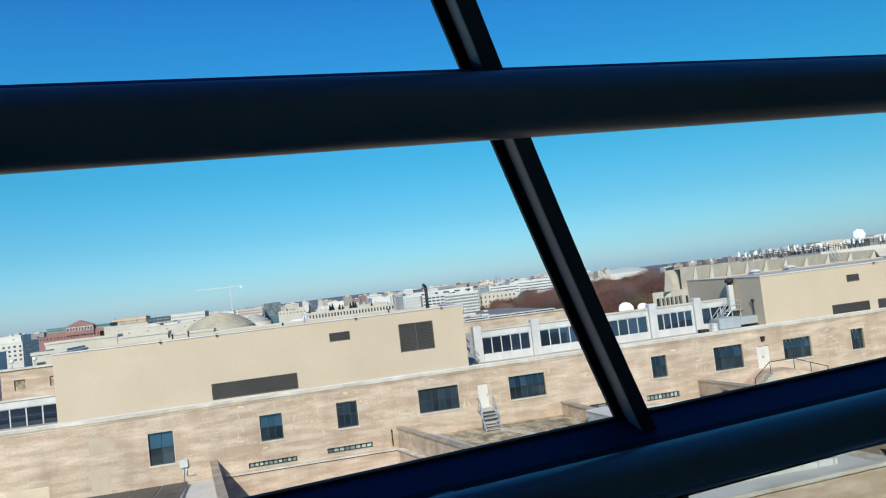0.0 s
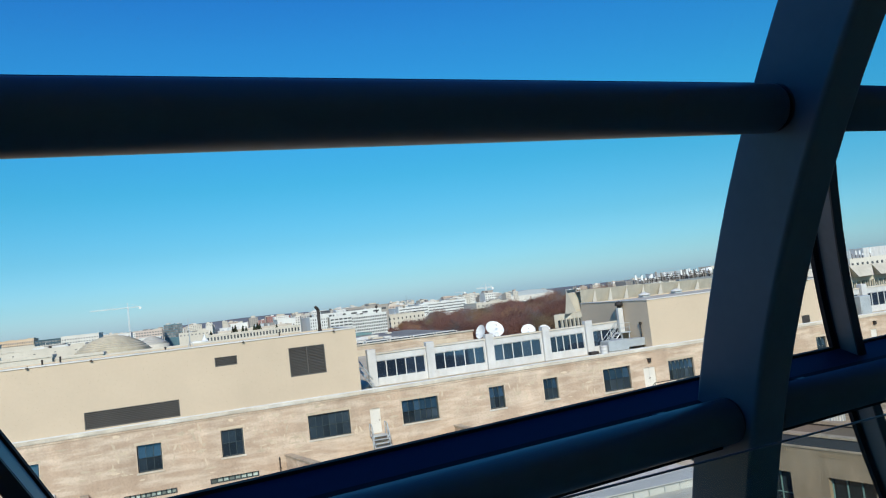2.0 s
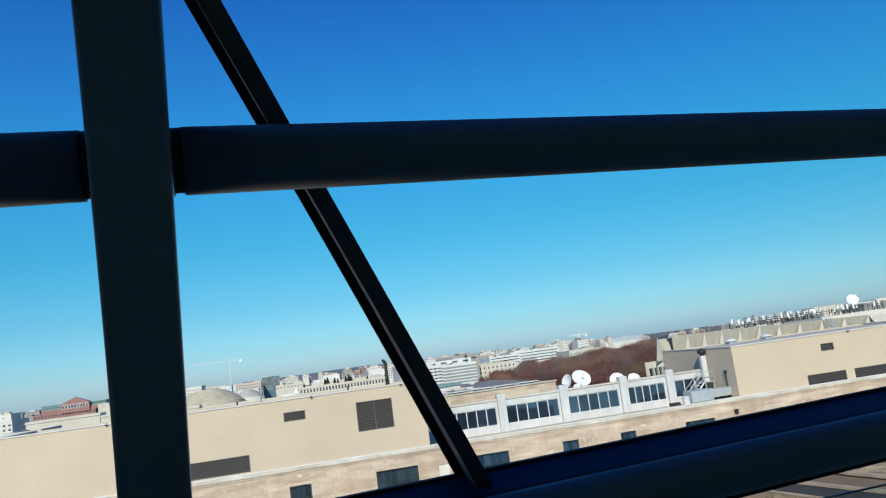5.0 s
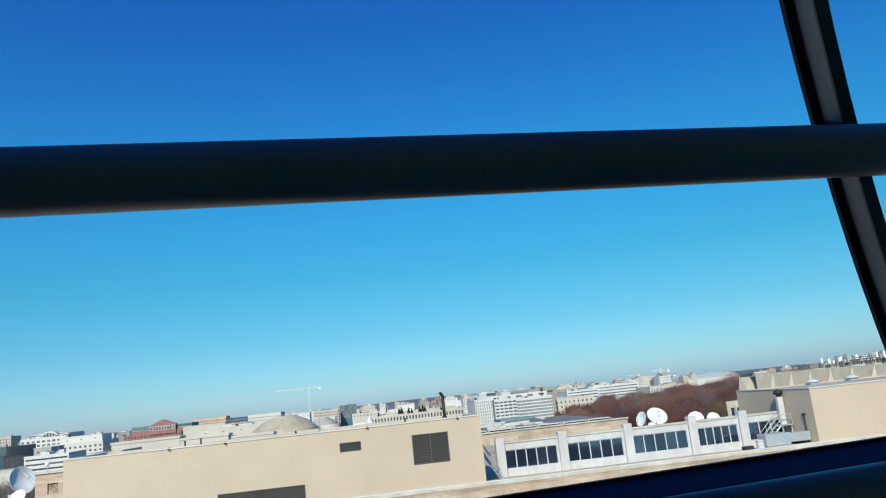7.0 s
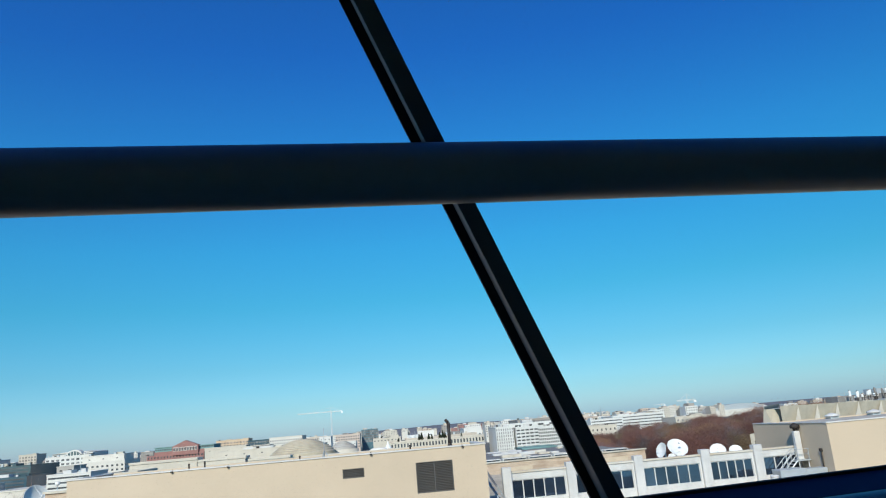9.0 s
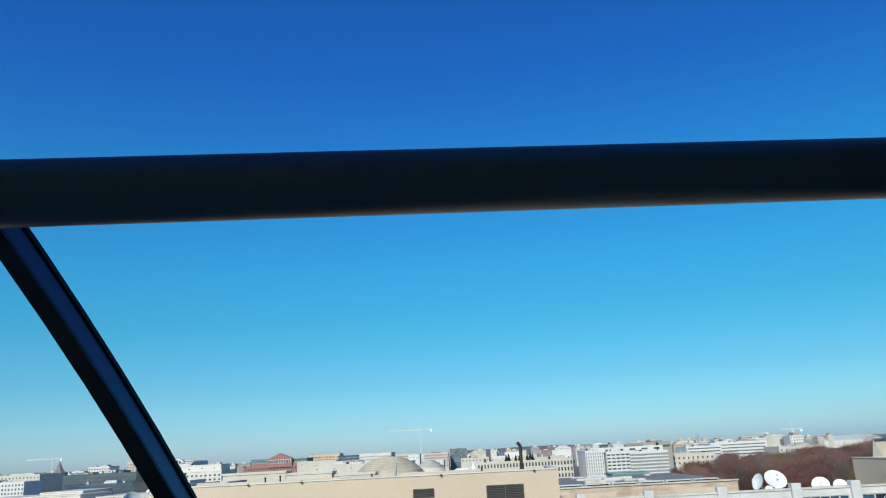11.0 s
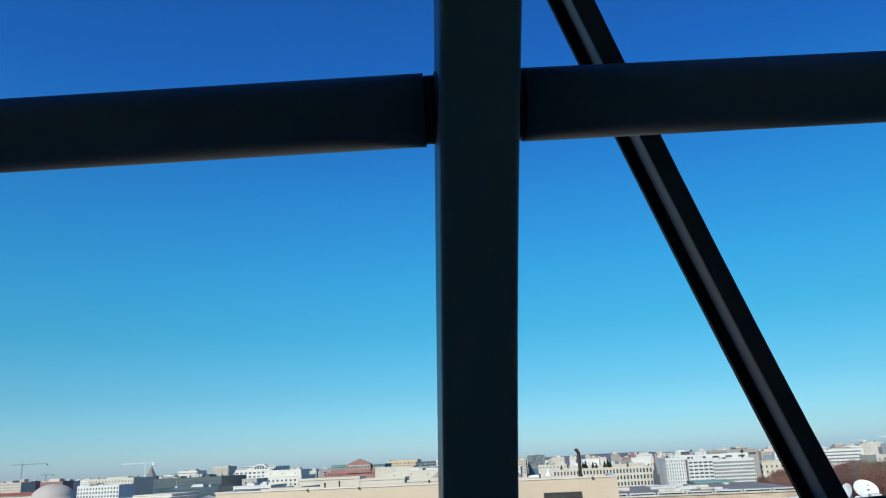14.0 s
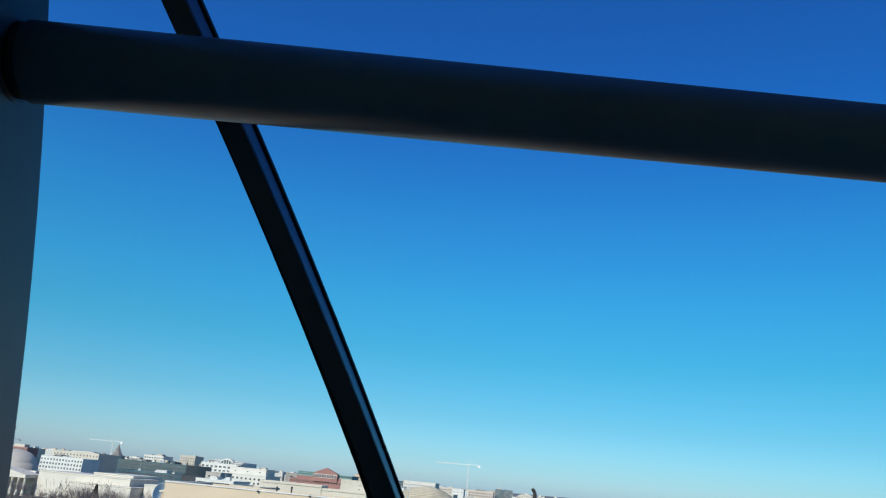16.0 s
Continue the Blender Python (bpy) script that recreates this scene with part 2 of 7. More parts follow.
LEAF_RUSSET = leaf_material("russet_leaves", [(0.31, 0.155, 0.125), (0.26, 0.135, 0.11), (0.34, 0.18, 0.135), (0.21, 0.115, 0.10)])
LEAF_ORANGE = leaf_material("orange_leaves", [(0.40, 0.23, 0.13), (0.34, 0.19, 0.115), (0.42, 0.26, 0.14), (0.29, 0.175, 0.115)])
LEAF_GREY = leaf_material("bare_grey_twigs", [(0.28, 0.23, 0.215), (0.24, 0.195, 0.18), (0.31, 0.25, 0.23), (0.20, 0.165, 0.155)])
LEAF_OLIVE = leaf_material("olive_leaves", [(0.29, 0.215, 0.13), (0.25, 0.185, 0.12), (0.32, 0.235, 0.14), (0.20, 0.16, 0.11)])
LEAF_GREEN = leaf_material("dark_green_needles", [(0.045, 0.058, 0.035), (0.06, 0.07, 0.04), (0.035, 0.046, 0.03)])


# ---- mesh helpers ----
def box(bm, x0, y0, z0, x1, y1, z1, m=None):
    vs = [bm.verts.new(Vector((x, y, z)) if m is None else m @ Vector((x, y, z))) for x in (x0, x1) for y in (y0, y1) for z in (z0, z1)]
    for f in ((0, 1, 3, 2), (4, 6, 7, 5), (0, 4, 5, 1), (2, 3, 7, 6), (0, 2, 6, 4), (1, 5, 7, 3)):
        bm.faces.new([vs[i] for i in f])
    return vs


def prism(bm, points, z0, z1):
    """An upright prism on a plan outline."""
    lo = [bm.verts.new((x, y, z0)) for x, y in points]
    hi = [bm.verts.new((x, y, z1)) for x, y in points]
    n = len(points)
    bm.faces.new(lo[::-1]); bm.faces.new(hi)
    for k in range(n):
        bm.faces.new((lo[k], lo[(k + 1) % n], hi[(k + 1) % n], hi[k]))


def rod(bm, a, b, r, n=10, r2=None, caps=True):
    """A round bar from a to b."""
    a, b = Vector(a), Vector(b)
    q = (b - a).to_track_quat("Z", "Y").to_matrix()
    r2 = r if r2 is None else r2
    ra = [bm.verts.new(a + q @ Vector((r * math.cos(2 * math.pi * k / n), r * math.sin(2 * math.pi * k / n), 0))) for k in range(n)]
    rb = [bm.verts.new(b + q @ Vector((r2 * math.cos(2 * math.pi * k / n), r2 * math.sin(2 * math.pi * k / n), 0))) for k in range(n)]
    for k in range(n):
        f = bm.faces.new((ra[k], ra[(k + 1) % n], rb[(k + 1) % n], rb[k]))
        f.smooth = n > 6
    if caps:
        bm.faces.new(ra[::-1]); bm.faces.new(rb)


def lathe(bm, profile, n=32, m=None, smooth=True):
    """Turns (radius, height) pairs round z."""
    rings = []
    for r, z in profile:
        rings.append([bm.verts.new((m or Matrix()) @ Vector((r * math.cos(2 * math.pi * k / n), r * math.sin(2 * math.pi * k / n), z))) for k in range(n)])
    for a, b in zip(rings, rings[1:]):
        for k in range(n):
            f = bm.faces.new((a[k], a[(k + 1) % n], b[(k + 1) % n], b[k]))
            f.smooth = smooth


def bevelled(bm, width=0.01, segments=2):
    bmesh.ops.remove_doubles(bm, verts=bm.verts, dist=1e-5)
    bmesh.ops.bevel(bm, geom=bm.edges[:], offset=width, segments=segments, affect="EDGES", clamp_overlap=True)


def mesh_of(name, bm, mat):
    bmesh.ops.recalc_face_normals(bm, faces=bm.faces)
    me = bpy.data.meshes.new(name)
    bm.to_mesh(me)
    bm.free()
    me.materials.append(mat)
    return me


def part(name, bm, mat, parent=None, label=""):
    me = bm if isinstance(bm, bpy.types.Mesh) else mesh_of(name, bm, mat)
    ob = new(name, me)
    if parent is not None:
        ob.parent = parent
        ob.matrix_parent_inverse = Matrix.Translation(-parent.location) if parent.type == "EMPTY" else Matrix()
    if label:
        tagged(ob, label)
    return ob


def thing(name, label, category, at=(0, 0, 0), group="", kind=""):
    e = new(name)
    e.location = at
    e.empty_display_size = 0.2
    return tagged(e, label, category, group, kind)


def wall_mesh(x0, x1, z0, z1, y0, y1, holes):
    """A wall in the xz plane from y0 to y1 with rectangular openings (x0, x1, z0, z1) through it."""
    xs = sorted({x0, x1, *(min(max(h[k], x0), x1) for h in holes for k in (0, 1))})
    zs = sorted({z0, z1, *(min(max(h[k], z0), z1) for h in holes for k in (2, 3))})
    bm = bmesh.new()
    cache = {}
    def v(i, j, y):
        if (i, j, y) not in cache:
            cache[i, j, y] = bm.verts.new((xs[i], y, zs[j]))
        return cache[i, j, y]
    nx, nz = len(xs) - 1, len(zs) - 1
    solid = [[not any(h[0] < (xs[i] + xs[i + 1]) / 2 < h[1] and h[2] < (zs[j] + zs[j + 1]) / 2 < h[3] for h in holes) for j in range(nz)] for i in range(nx)]
    for i in range(nx):
        for j in range(nz):
            if not solid[i][j]:
                continue
            bm.faces.new((v(i, j, y0), v(i + 1, j, y0), v(i + 1, j + 1, y0), v(i, j + 1, y0)))
            bm.faces.new((v(i, j, y1), v(i, j + 1, y1), v(i + 1, j + 1, y1), v(i + 1, j, y1)))
            for di, dj, e in ((-1, 0, ((i, j), (i, j + 1))), (1, 0, ((i + 1, j + 1), (i + 1, j))), (0, -1, ((i + 1, j), (i, j))), (0, 1, ((i, j + 1), (i + 1, j + 1)))):
                ii, jj = i + di, j + dj
                if not (0 <= ii < nx and 0 <= jj < nz and solid[ii][jj]):
                    (a, b), (c, d) = e
                    bm.faces.new((v(a, b, y0), v(a, b, y1), v(c, d, y1), v(c, d, y0)))
    return bm


# ---- the glazed gallery ----
# along-axis points of the upper tube, plan and height
TUBE = [Vector((-17.0, -0.262, 30.485)), Vector((-8.0, 0.914, 30.675)), Vector((-1.43, 1.805, 30.748)), Vector((6.5, 3.401, 31.007))]
RT = 0.0835
RIB_LEAN = 0.0174


def on_tube(x):
    for a, b in zip(TUBE, TUBE[1:]):
        if x <= b.x or b is TUBE[-1]:
            k = (x - a.x) / (b.x - a.x)
            return a.lerp(b, k), Vector(((b - a).x, (b - a).y, 0)).normalized()


def station(x, off, dz):
    """A point beside the tube: off metres outwards, dz above its axis."""
    q, u = on_tube(x)
    return q + Vector((-u.y, u.x, 0)) * off + Vector((0, 0, dz))


def rib_front(z):
    return -0.1965 - 0.5522 * z - 0.1435 * z * z - 0.0135 * z ** 3


def rib_depth(z):
    return 0.333 + 0.0496 * z + 0.0112 * z * z


def glass_at(z):
    return 0.309 - 0.5066 * z - 0.1324 * z * z


def gallery_rib(x):
    q, u = on_tube(x)
    n = Vector((-u.y, u.x, 0))
    top = thing("gallery_rib", "curved dark-blue painted steel rib of the glazed gallery", "structural rib", station(x, rib_front(-2.6) + 0.15, -2.6), "gallery ribs")
    # rounded box section: half width 84.5 mm, about a third of a metre deep, deeper towards the top
    outline, r = [], 0.02
    for cx_, cy_, a0 in ((0.0845 - r, r, -90), (0.0845 - r, 0.333 - r, 0), (-0.0845 + r, 0.333 - r, 90), (-0.0845 + r, r, 180)):
        for da in (-4, 0, 15, 30, 45, 60, 75, 90, 94):
            a = radians(a0 + min(max(da, 0), 90))
            slide = -0.003 if da < 0 else 0.003 if da > 90 else 0
            outline.append((cx_ + r * math.cos(a) - slide * math.sin(a), cy_ + r * math.sin(a) + slide * math.cos(a)))
    bm = bmesh.new()
    rings = []
    for k in range(34):
        z = -2.6 + 4.6 * k / 33
        rings.append([bm.verts.new(q + u * (w + RIB_LEAN * z) + n * (rib_front(z) + o * rib_depth(z) / 0.333) + Vector((0, 0, z))) for w, o in outline])
    for a, b in zip(rings, rings[1:]):
        for k in range(len(outline)):
            bm.faces.new((a[k], a[(k + 1) % len(outline)], b[(k + 1) % len(outline)], b[k])).smooth = True
    bm.faces.new(rings[0][::-1]); bm.faces.new(rings[-1])
    part("rib_body", bm, STEEL, top)
    for dz, o in ((0.0, 0.0), (-1.087, 0.373)):
        for side_ in (-1, 1):
            bm = bmesh.new()
            c = q + u * (side_ * 0.0846 + RIB_LEAN * dz) + n * o + Vector((0, 0, dz))
            rod(bm, c, c + u * side_ * 0.004, RT * 0.985, 40)
            part("weld_ring", bm, STEEL_DARK, top, "thin dark weld ring at a tube")
    return top, q, u, n


def tube_piece(a, b, label, low=False):
    """One tube with a recessed collar at each end, blackened as a shadow gap."""
    d = (b - a).normalized()
    base = thing("structural_tube", label, "steel tube", tuple((a + b) / 2), "gallery tubes")
    bm = bmesh.new()
    rod(bm, a + d * 0.02, b - d * 0.02, RT, 48)
    part("tube", bm, STEEL, base)
    for s, e in ((a, 1), (b, -1)):
        bm = bmesh.new()
        rod(bm, s - d * 0.006 * e, s + d * 0.019 * e, RT * 0.93, 40)
        part("collar", bm, GASKET, base, "recessed collar blackened as a shadow gap")
    return base


RIBS = (-8.155, -1.411)
for rx in RIBS:
    gallery_rib(rx)
ends = [-17.0, RIBS[0] - 0.09, RIBS[0] + 0.09, RIBS[1] - 0.09, RIBS[1] + 0.09, 6.5]
for k in range(0, 6, 2):
    tube_piece(station(ends[k], 0, 0), station(ends[k + 1], 0, 0), "dark painted steel tube running between the gallery ribs")
    tube_piece(station(ends[k], 0.373, -1.087), station(ends[k + 1], 0.373, -1.087), "lower dark painted steel tube between the gallery ribs")

LEAN, BOW = 0.5761, -0.0478    # the mullions' rake along the wall, and its bend


def mullion(x_mid):
    """A glazing bar on the curved glass, raked along the wall; x_mid is its place at the tube's height."""
    base = thing("window_mullion", "raked black aluminium glazing bar with a grey side face", "mullion", tuple(station(x_mid + LEAN * 2.4, glass_at(-2.4), -2.4)), "raked mullions")
    def strip(w0, w1, o0, o1, mat, name, label="", z0=-2.4, z1=1.8):
        bm = bmesh.new()
        rings = []
        for k in range(26):
            z = z0 + (z1 - z0) * k / 25
            x = x_mid - LEAN * z + BOW * z * z
            s = 0.5066 + 0.2648 * z
            c = 1 / math.sqrt(1 + s * s)
            rings.append([bm.verts.new(station(x + w, glass_at(z) + o * c, z + o * s * c)) for w, o in ((w0, o0), (w1, o0), (w1, o1), (w0, o1))])
        for a, b in zip(rings, rings[1:]):
            for k in range(4):
                bm.faces.new((a[k], a[(k + 1) % 4], b[(k + 1) % 4], b[k]))
        bm.faces.new(rings[0][::-1]); bm.faces.new(rings[-1])
        part(name, bm, mat, base, label)
    strip(-0.0154, 0.039, -0.1156, -0.012, STEEL_DARK, "mullion_bar")
    # the side covers stop short of the horizontal bar behind the tube
    for z0, z1 in ((-2.4, 0.05), (0.19, 1.8)):
        strip(-0.0168, -0.0156, -0.109, -0.026, ALU, "side_face", "grey brushed side face", z0, z1)
        # right face coloured navy for the blue light that falls on it
        strip(0.0392, 0.0404, -0.108, -0.02, BLUEFACE, "side_face", "side face with blue light in its colour", z0, z1)
    strip(-0.047, 0.047, -0.011, 0.012, GASKET, "gasket", "black rubber gasket")
    strip(-0.025, 0.025, 0.013, 0.03, ALU, "pressure_cap")
    return base


MULLIONS = (-11.003, -7.694, -4.300, -0.935)
for mx_ in MULLIONS:
    mullion(mx_)

# glass between the bars, in two heights
pane_edges = [MULLIONS[0] - 3.5, *MULLIONS, MULLIONS[-1] + 3.4]
window = thing("window_1", "large raked panes of curved gallery glazing", "window", tuple(station(-5, 0.6, -1)), kind="structure")
for x0, x1 in zip(pane_edges, pane_edges[1:]):
    for z0, z1 in ((-2.4, -1.2), (-0.98, 1.8)):
        bm = bmesh.new()
        grid = []
        for k in range(13):
            z = z0 + (z1 - z0) * k / 12
            grid.append([bm.verts.new(station(x - LEAN * z + BOW * z * z, glass_at(z) + 0.001, z)) for x in np.linspace(x0 + 0.03, x1 - 0.03, 7)])
        for a, b in zip(grid, grid[1:]):
            for k in range(6):
                bm.faces.new((a[k], a[k + 1], b[k + 1], b[k])).smooth = True
        part("pane", bm, GLAZING if z0 > -1 else LOWER_GLAZING, window).visible_shadow = False
# transom at the foot of the upper panes
bm = bmesh.new()
rings = [[bm.verts.new(station(x, o, dz)) for o, dz in ((0.42, -1.20), (0.42, -1.075), (0.44, -1.055), (0.655, -0.978), (0.655, -1.20))] for x in (-17, -12, -8, -4.7, -1.43, 2.5, 6.5)]
for a, b in zip(rings, rings[1:]):
    for k in range(5):
        bm.faces.new((a[k], a[(k + 1) % 5], b[(k + 1) % 5], b[k]))
part("transom", bm, NAVY, window)
bm = bmesh.new()
rings = [[bm.verts.new(station(x, o, dz)) for o, dz in ((0.657, -1.20), (0.657, -0.966), (0.69, -0.966), (0.69, -1.20))] for x in (-17, -12, -8, -4.7, -1.43, 2.5, 6.5)]
for a, b in zip(rings, rings[1:]):
    for k in range(4):
        bm.faces.new((a[k], a[(k + 1) % 4], b[(k + 1) % 4], b[k]))
part("glazing_bead", bm, GASKET, window, "black bead at the foot of the glass")

# slim horizontal glazing bar behind the upper tube, and the dark channel beside the lower one
def swept(name, outline, mat, label=""):
    bm = bmesh.new()
    rings = [[bm.verts.new(station(x, o, dz)) for o, dz in outline] for x in (-17, -12, -8, -4.7, -1.43, 2.5, 6.5)]
    for a, b in zip(rings, rings[1:]):
        for k in range(len(outline)):
            bm.faces.new((a[k], a[(k + 1) % len(outline)], b[(k + 1) % len(outline)], b[k]))
    bm.faces.new(rings[0][::-1]); bm.faces.new(rings[-1])
    part(name, bm, mat, window, label)


swept("glazing_bar", ((0.125, 0.06), (0.118, 0.103), (0.205, 0.157), (0.24, 0.09)), NAVY, "slim navy horizontal glazing bar")
swept("channel", ((0.415, -1.20), (0.415, -1.07), (0.437, -1.05), (0.515, -1.022), (0.518, -1.20)), GASKET, "black channel along the sill")
for x in (-11.275, -8.565, -7.82):
    bm = bmesh.new()
    a, b = station(x - 0.03, 0.40, -1.03), station(x + 0.03, 0.40, -1.03)
    rod(bm, a, b, 0.026, 12)
    part("sill_clip", bm, STEEL_DARK, window, "small dark clip between sill and tube")

# glass guard inside the tubes
guard = thing("glass_guard", "frameless glass guard panels with a thin dark top edge", "guard rail", tuple(station(-6, -0.2, -2.6)))
GUARD_OFF = -0.2


def guard_top(x):
    return -1.035 - 0.03 * (x + 7.87)


joints = [-16.27, -14.59, -12.91, -11.23, -9.55, -7.87, -6.19, -4.51, -2.83, -1.15, 0.53, 2.21, 3.89]
for a, b in zip(joints, joints[1:]):
    bm = bmesh.new()
    for o in (GUARD_OFF - 0.006, GUARD_OFF + 0.006):
        bm.faces.new([bm.verts.new(station(x, o, z)) for x, z in ((a + 0.012, -2.6), (b - 0.012, -2.6), (b - 0.012, guard_top(b) - 0.004), (a + 0.012, guard_top(a) - 0.004))])
    part("guard_pane", bm, RAIL_GLASS, guard).visible_shadow = False
    bm = bmesh.new()
    rod(bm, station(a + 0.01, GUARD_OFF, guard_top(a)), station(b - 0.01, GUARD_OFF, guard_top(b)), 0.0032, 8)
    part("top_edge", bm, EDGE, guard)
    for x in (a + 0.014, b - 0.014):
        bm = bmesh.new()
        rod(bm, station(x, GUARD_OFF, -2.6), station(x, GUARD_OFF, guard_top(x)), 0.0045, 6)
        part("panel_edge", bm, EDGE, guard)


def along(offs, zs, mat, name, kind="structure", label="", category=""):
    """A slab that follows the gallery: a closed outline of (offset, height) pairs swept along it."""
    bm = bmesh.new()
    rings = [[bm.verts.new(station(x, o, z)) for o, z in zip(offs, zs)] for x in (-17, -12, -8, -4.7, -1.4, 2.5, 6.5)]
    n = len(offs)
    for a, b in zip(rings, rings[1:]):
        for k in range(n):
            bm.faces.new((a[k], a[(k + 1) % n], b[(k + 1) % n], b[k]))
    bm.faces.new(rings[0][::-1]); bm.faces.new(rings[-1])
    return tagged(part(name, bm, mat), label, category, kind=kind)


# unseen shell, added to block the sun and bounce light onto the steel
along((-6, 1.6, 1.6, -6), (-2.6, -2.6, -3.0, -3.0), INSIDE, "floor", label="unseen gallery floor in a warm bounce colour", category="floor")
along((-6, -5.7, -5.7, -6), (-2.6, -2.6, 3.0, 3.0), INSIDE, "wall_south", label="unseen back wall in a warm bounce colour", category="wall")
along((-6, -0.95, -0.95, -6), (3.0, 1.78, 1.98, 3.2), INSIDE, "ceiling", label="unseen gallery ceiling in a warm bounce colour", category="ceiling")
for xw, nm in ((-17.0, "wall_west"), (6.5, "wall_east")):
    q, u = on_tube(xw)
    bm = bmesh.new()
    prof = [(-6, -2.6), (glass_at(-2.6) , -2.6)] + [(glass_at(z), z) for z in np.linspace(-2.4, 1.8, 12)] + [(-6, 3.1)]
    fa = [bm.verts.new(station(xw, o, z) - u * 0.1) for o, z in prof]
    fb = [bm.verts.new(station(xw, o, z) + u * 0.1) for o, z in prof]
    bm.faces.new(fa[::-1]); bm.faces.new(fb)
    for k in range(len(prof)):
        bm.faces.new((fa[k], fa[(k + 1) % len(prof)], fb[(k + 1) % len(prof)], fb[k]))
    tagged(part(nm, bm, INSIDE), "unseen end wall in a warm bounce colour", "wall", kind="structure")


# ---- ground ----
bm = bmesh.new()
n = 24
gv = [[bm.verts.new((-4600 + 9200 * i / n, -400 + 5000 * j / n, 0)) for j in range(n + 1)] for i in range(n + 1)]
for i in range(n):
    for j in range(n):
        bm.faces.new((gv[i][j], gv[i + 1][j], gv[i + 1][j + 1], gv[i][j + 1]))
tagged(part("ground", bm, GROUND), "grey city ground with streets", "ground", kind="structure")

# ---- the office building opposite ----
FY = 62.0
office = thing("office_building", "tan stucco office building with flat roof and penthouses", "building", (0, FY, 0))
BIG = [(-1.97, 1.55, 19.5, 21.52, 6), (6.17, 9.5, 19.52, 21.52, 6), (26.3, 29.3, 19.28, 21.47, 4), (33.7, 36.7, 19.35, 21.3, 6)]
SMALL = [(-24.0, -22.1, 18.6, 21.15, 2), (-15.3, -13.5, 19.2, 21.3, 3), (-9.0, -7.27, 19.3, 21.45, 3), (14.42, 15.93, 19.5, 21.5, 3), (19.9, 21.4, 19.5, 21.47, 3), (41.25, 42.65, 19.35, 21.33, 3), (46.6, 48.0, 19.35, 21.33, 3), (52.6, 54.0, 19.3, 21.3, 3), (66.5, 67.9, 20.2, 21.6, 3), (73.0, 74.4, 20.2, 21.6, 3)]
LOW = [(-16.5, -12.6, 17.2, 17.63, 10), (-10.1, -6.3, 17.36, 17.8, 8), (13.4, 16.8, 17.4, 18.0, 4), (19.0, 22.3, 17.5, 18.05, 8)]
DOORS = [(3.3, 4.22, 19.17, 21.27, 1), (30.8, 32.15, 18.9, 21.0, 2), (60.4, 61.3, 19.2, 21.2, 1)]
holes = [w[:4] for w in BIG + SMALL + LOW + DOORS]
part("front_wall", wall_mesh(-75, 110, 0, 22.45, FY, FY + 0.5, holes), STUCCO, office)


tilt = random.Random(5)


def office_window(x0, x1, z0, z1, cols, rows=2, sill=True, dark=PANE, bar=0.022):
    bm = bmesh.new()
    y = FY + 0.20
    t = 0.06
    box(bm, x0, y, z0, x0 + t, y + 0.1, z1); box(bm, x1 - t, y, z0, x1, y + 0.1, z1)
    box(bm, x0 + t, y, z0, x1 - t, y + 0.1, z0 + t); box(bm, x0 + t, y, z1 - t, x1 - t, y + 0.1, z1)
    fr = part("window", bm, FRAME, office)
    w = (x1 - x0 - 2 * t) / cols
    h = (z1 - z0 - 2 * t) / rows
    lit = sill and tilt.random() < 0.6   # upper panes tilted up to mirror the sky
    for i in range(cols):
        for j in range(rows):
            bm = bmesh.new()
            a, c = x0 + t + i * w, z0 + t + j * h
            m = Matrix.Translation((a + w / 2, y + 0.056, c + h / 2)) @ Euler((radians(tilt.gauss(-11.6 if lit and j == rows - 1 else 0, 0.5)), 0, radians(tilt.gauss(0, 0.9)))).to_matrix().to_4x4()
            box(bm, -w / 2 + bar, -0.006, -h / 2 + 0.022, w / 2 - bar, 0.006, h / 2 - 0.022, m)
            part("pane", bm, dark, fr)
    for i in range(1, cols):
        bm = bmesh.new()
        box(bm, x0 + t + i * w - bar, y + 0.01, z0 + t, x0 + t + i * w + bar, y + 0.08, z1 - t)
        part("glazing_bar", bm, FRAME, fr)
    for j in range(1, rows):
        bm = bmesh.new()
        box(bm, x0 + t, y + 0.015, z0 + t + j * h - 0.018, x1 - t, y + 0.075, z0 + t + j * h + 0.018)
        part("glazing_bar", bm, FRAME, fr)
    if sill:
        bm = bmesh.new()
        box(bm, x0 - 0.12, FY - 0.07, z0 - 0.14, x1 + 0.12, FY + 0.2, z0 - 0.002)
        bevelled(bm, 0.012, 1)
        part("sill", bm, COPING, fr)
        bm = bmesh.new()
        box(bm, x0 - 0.16, FY - 0.014, z1 + 0.01, x1 + 0.16, FY + 0.15, z1 + 0.22)
        part("lintel", bm, PATCH, fr)
        for a, b in ((x0 - 0.06, x0 - 0.005), (x1 + 0.005, x1 + 0.06)):
            bm = bmesh.new()
            box(bm, a, FY - 0.013, z0, b, FY + 0.15, z1 + 0.008)
            part("jamb", bm, PATCH, fr)


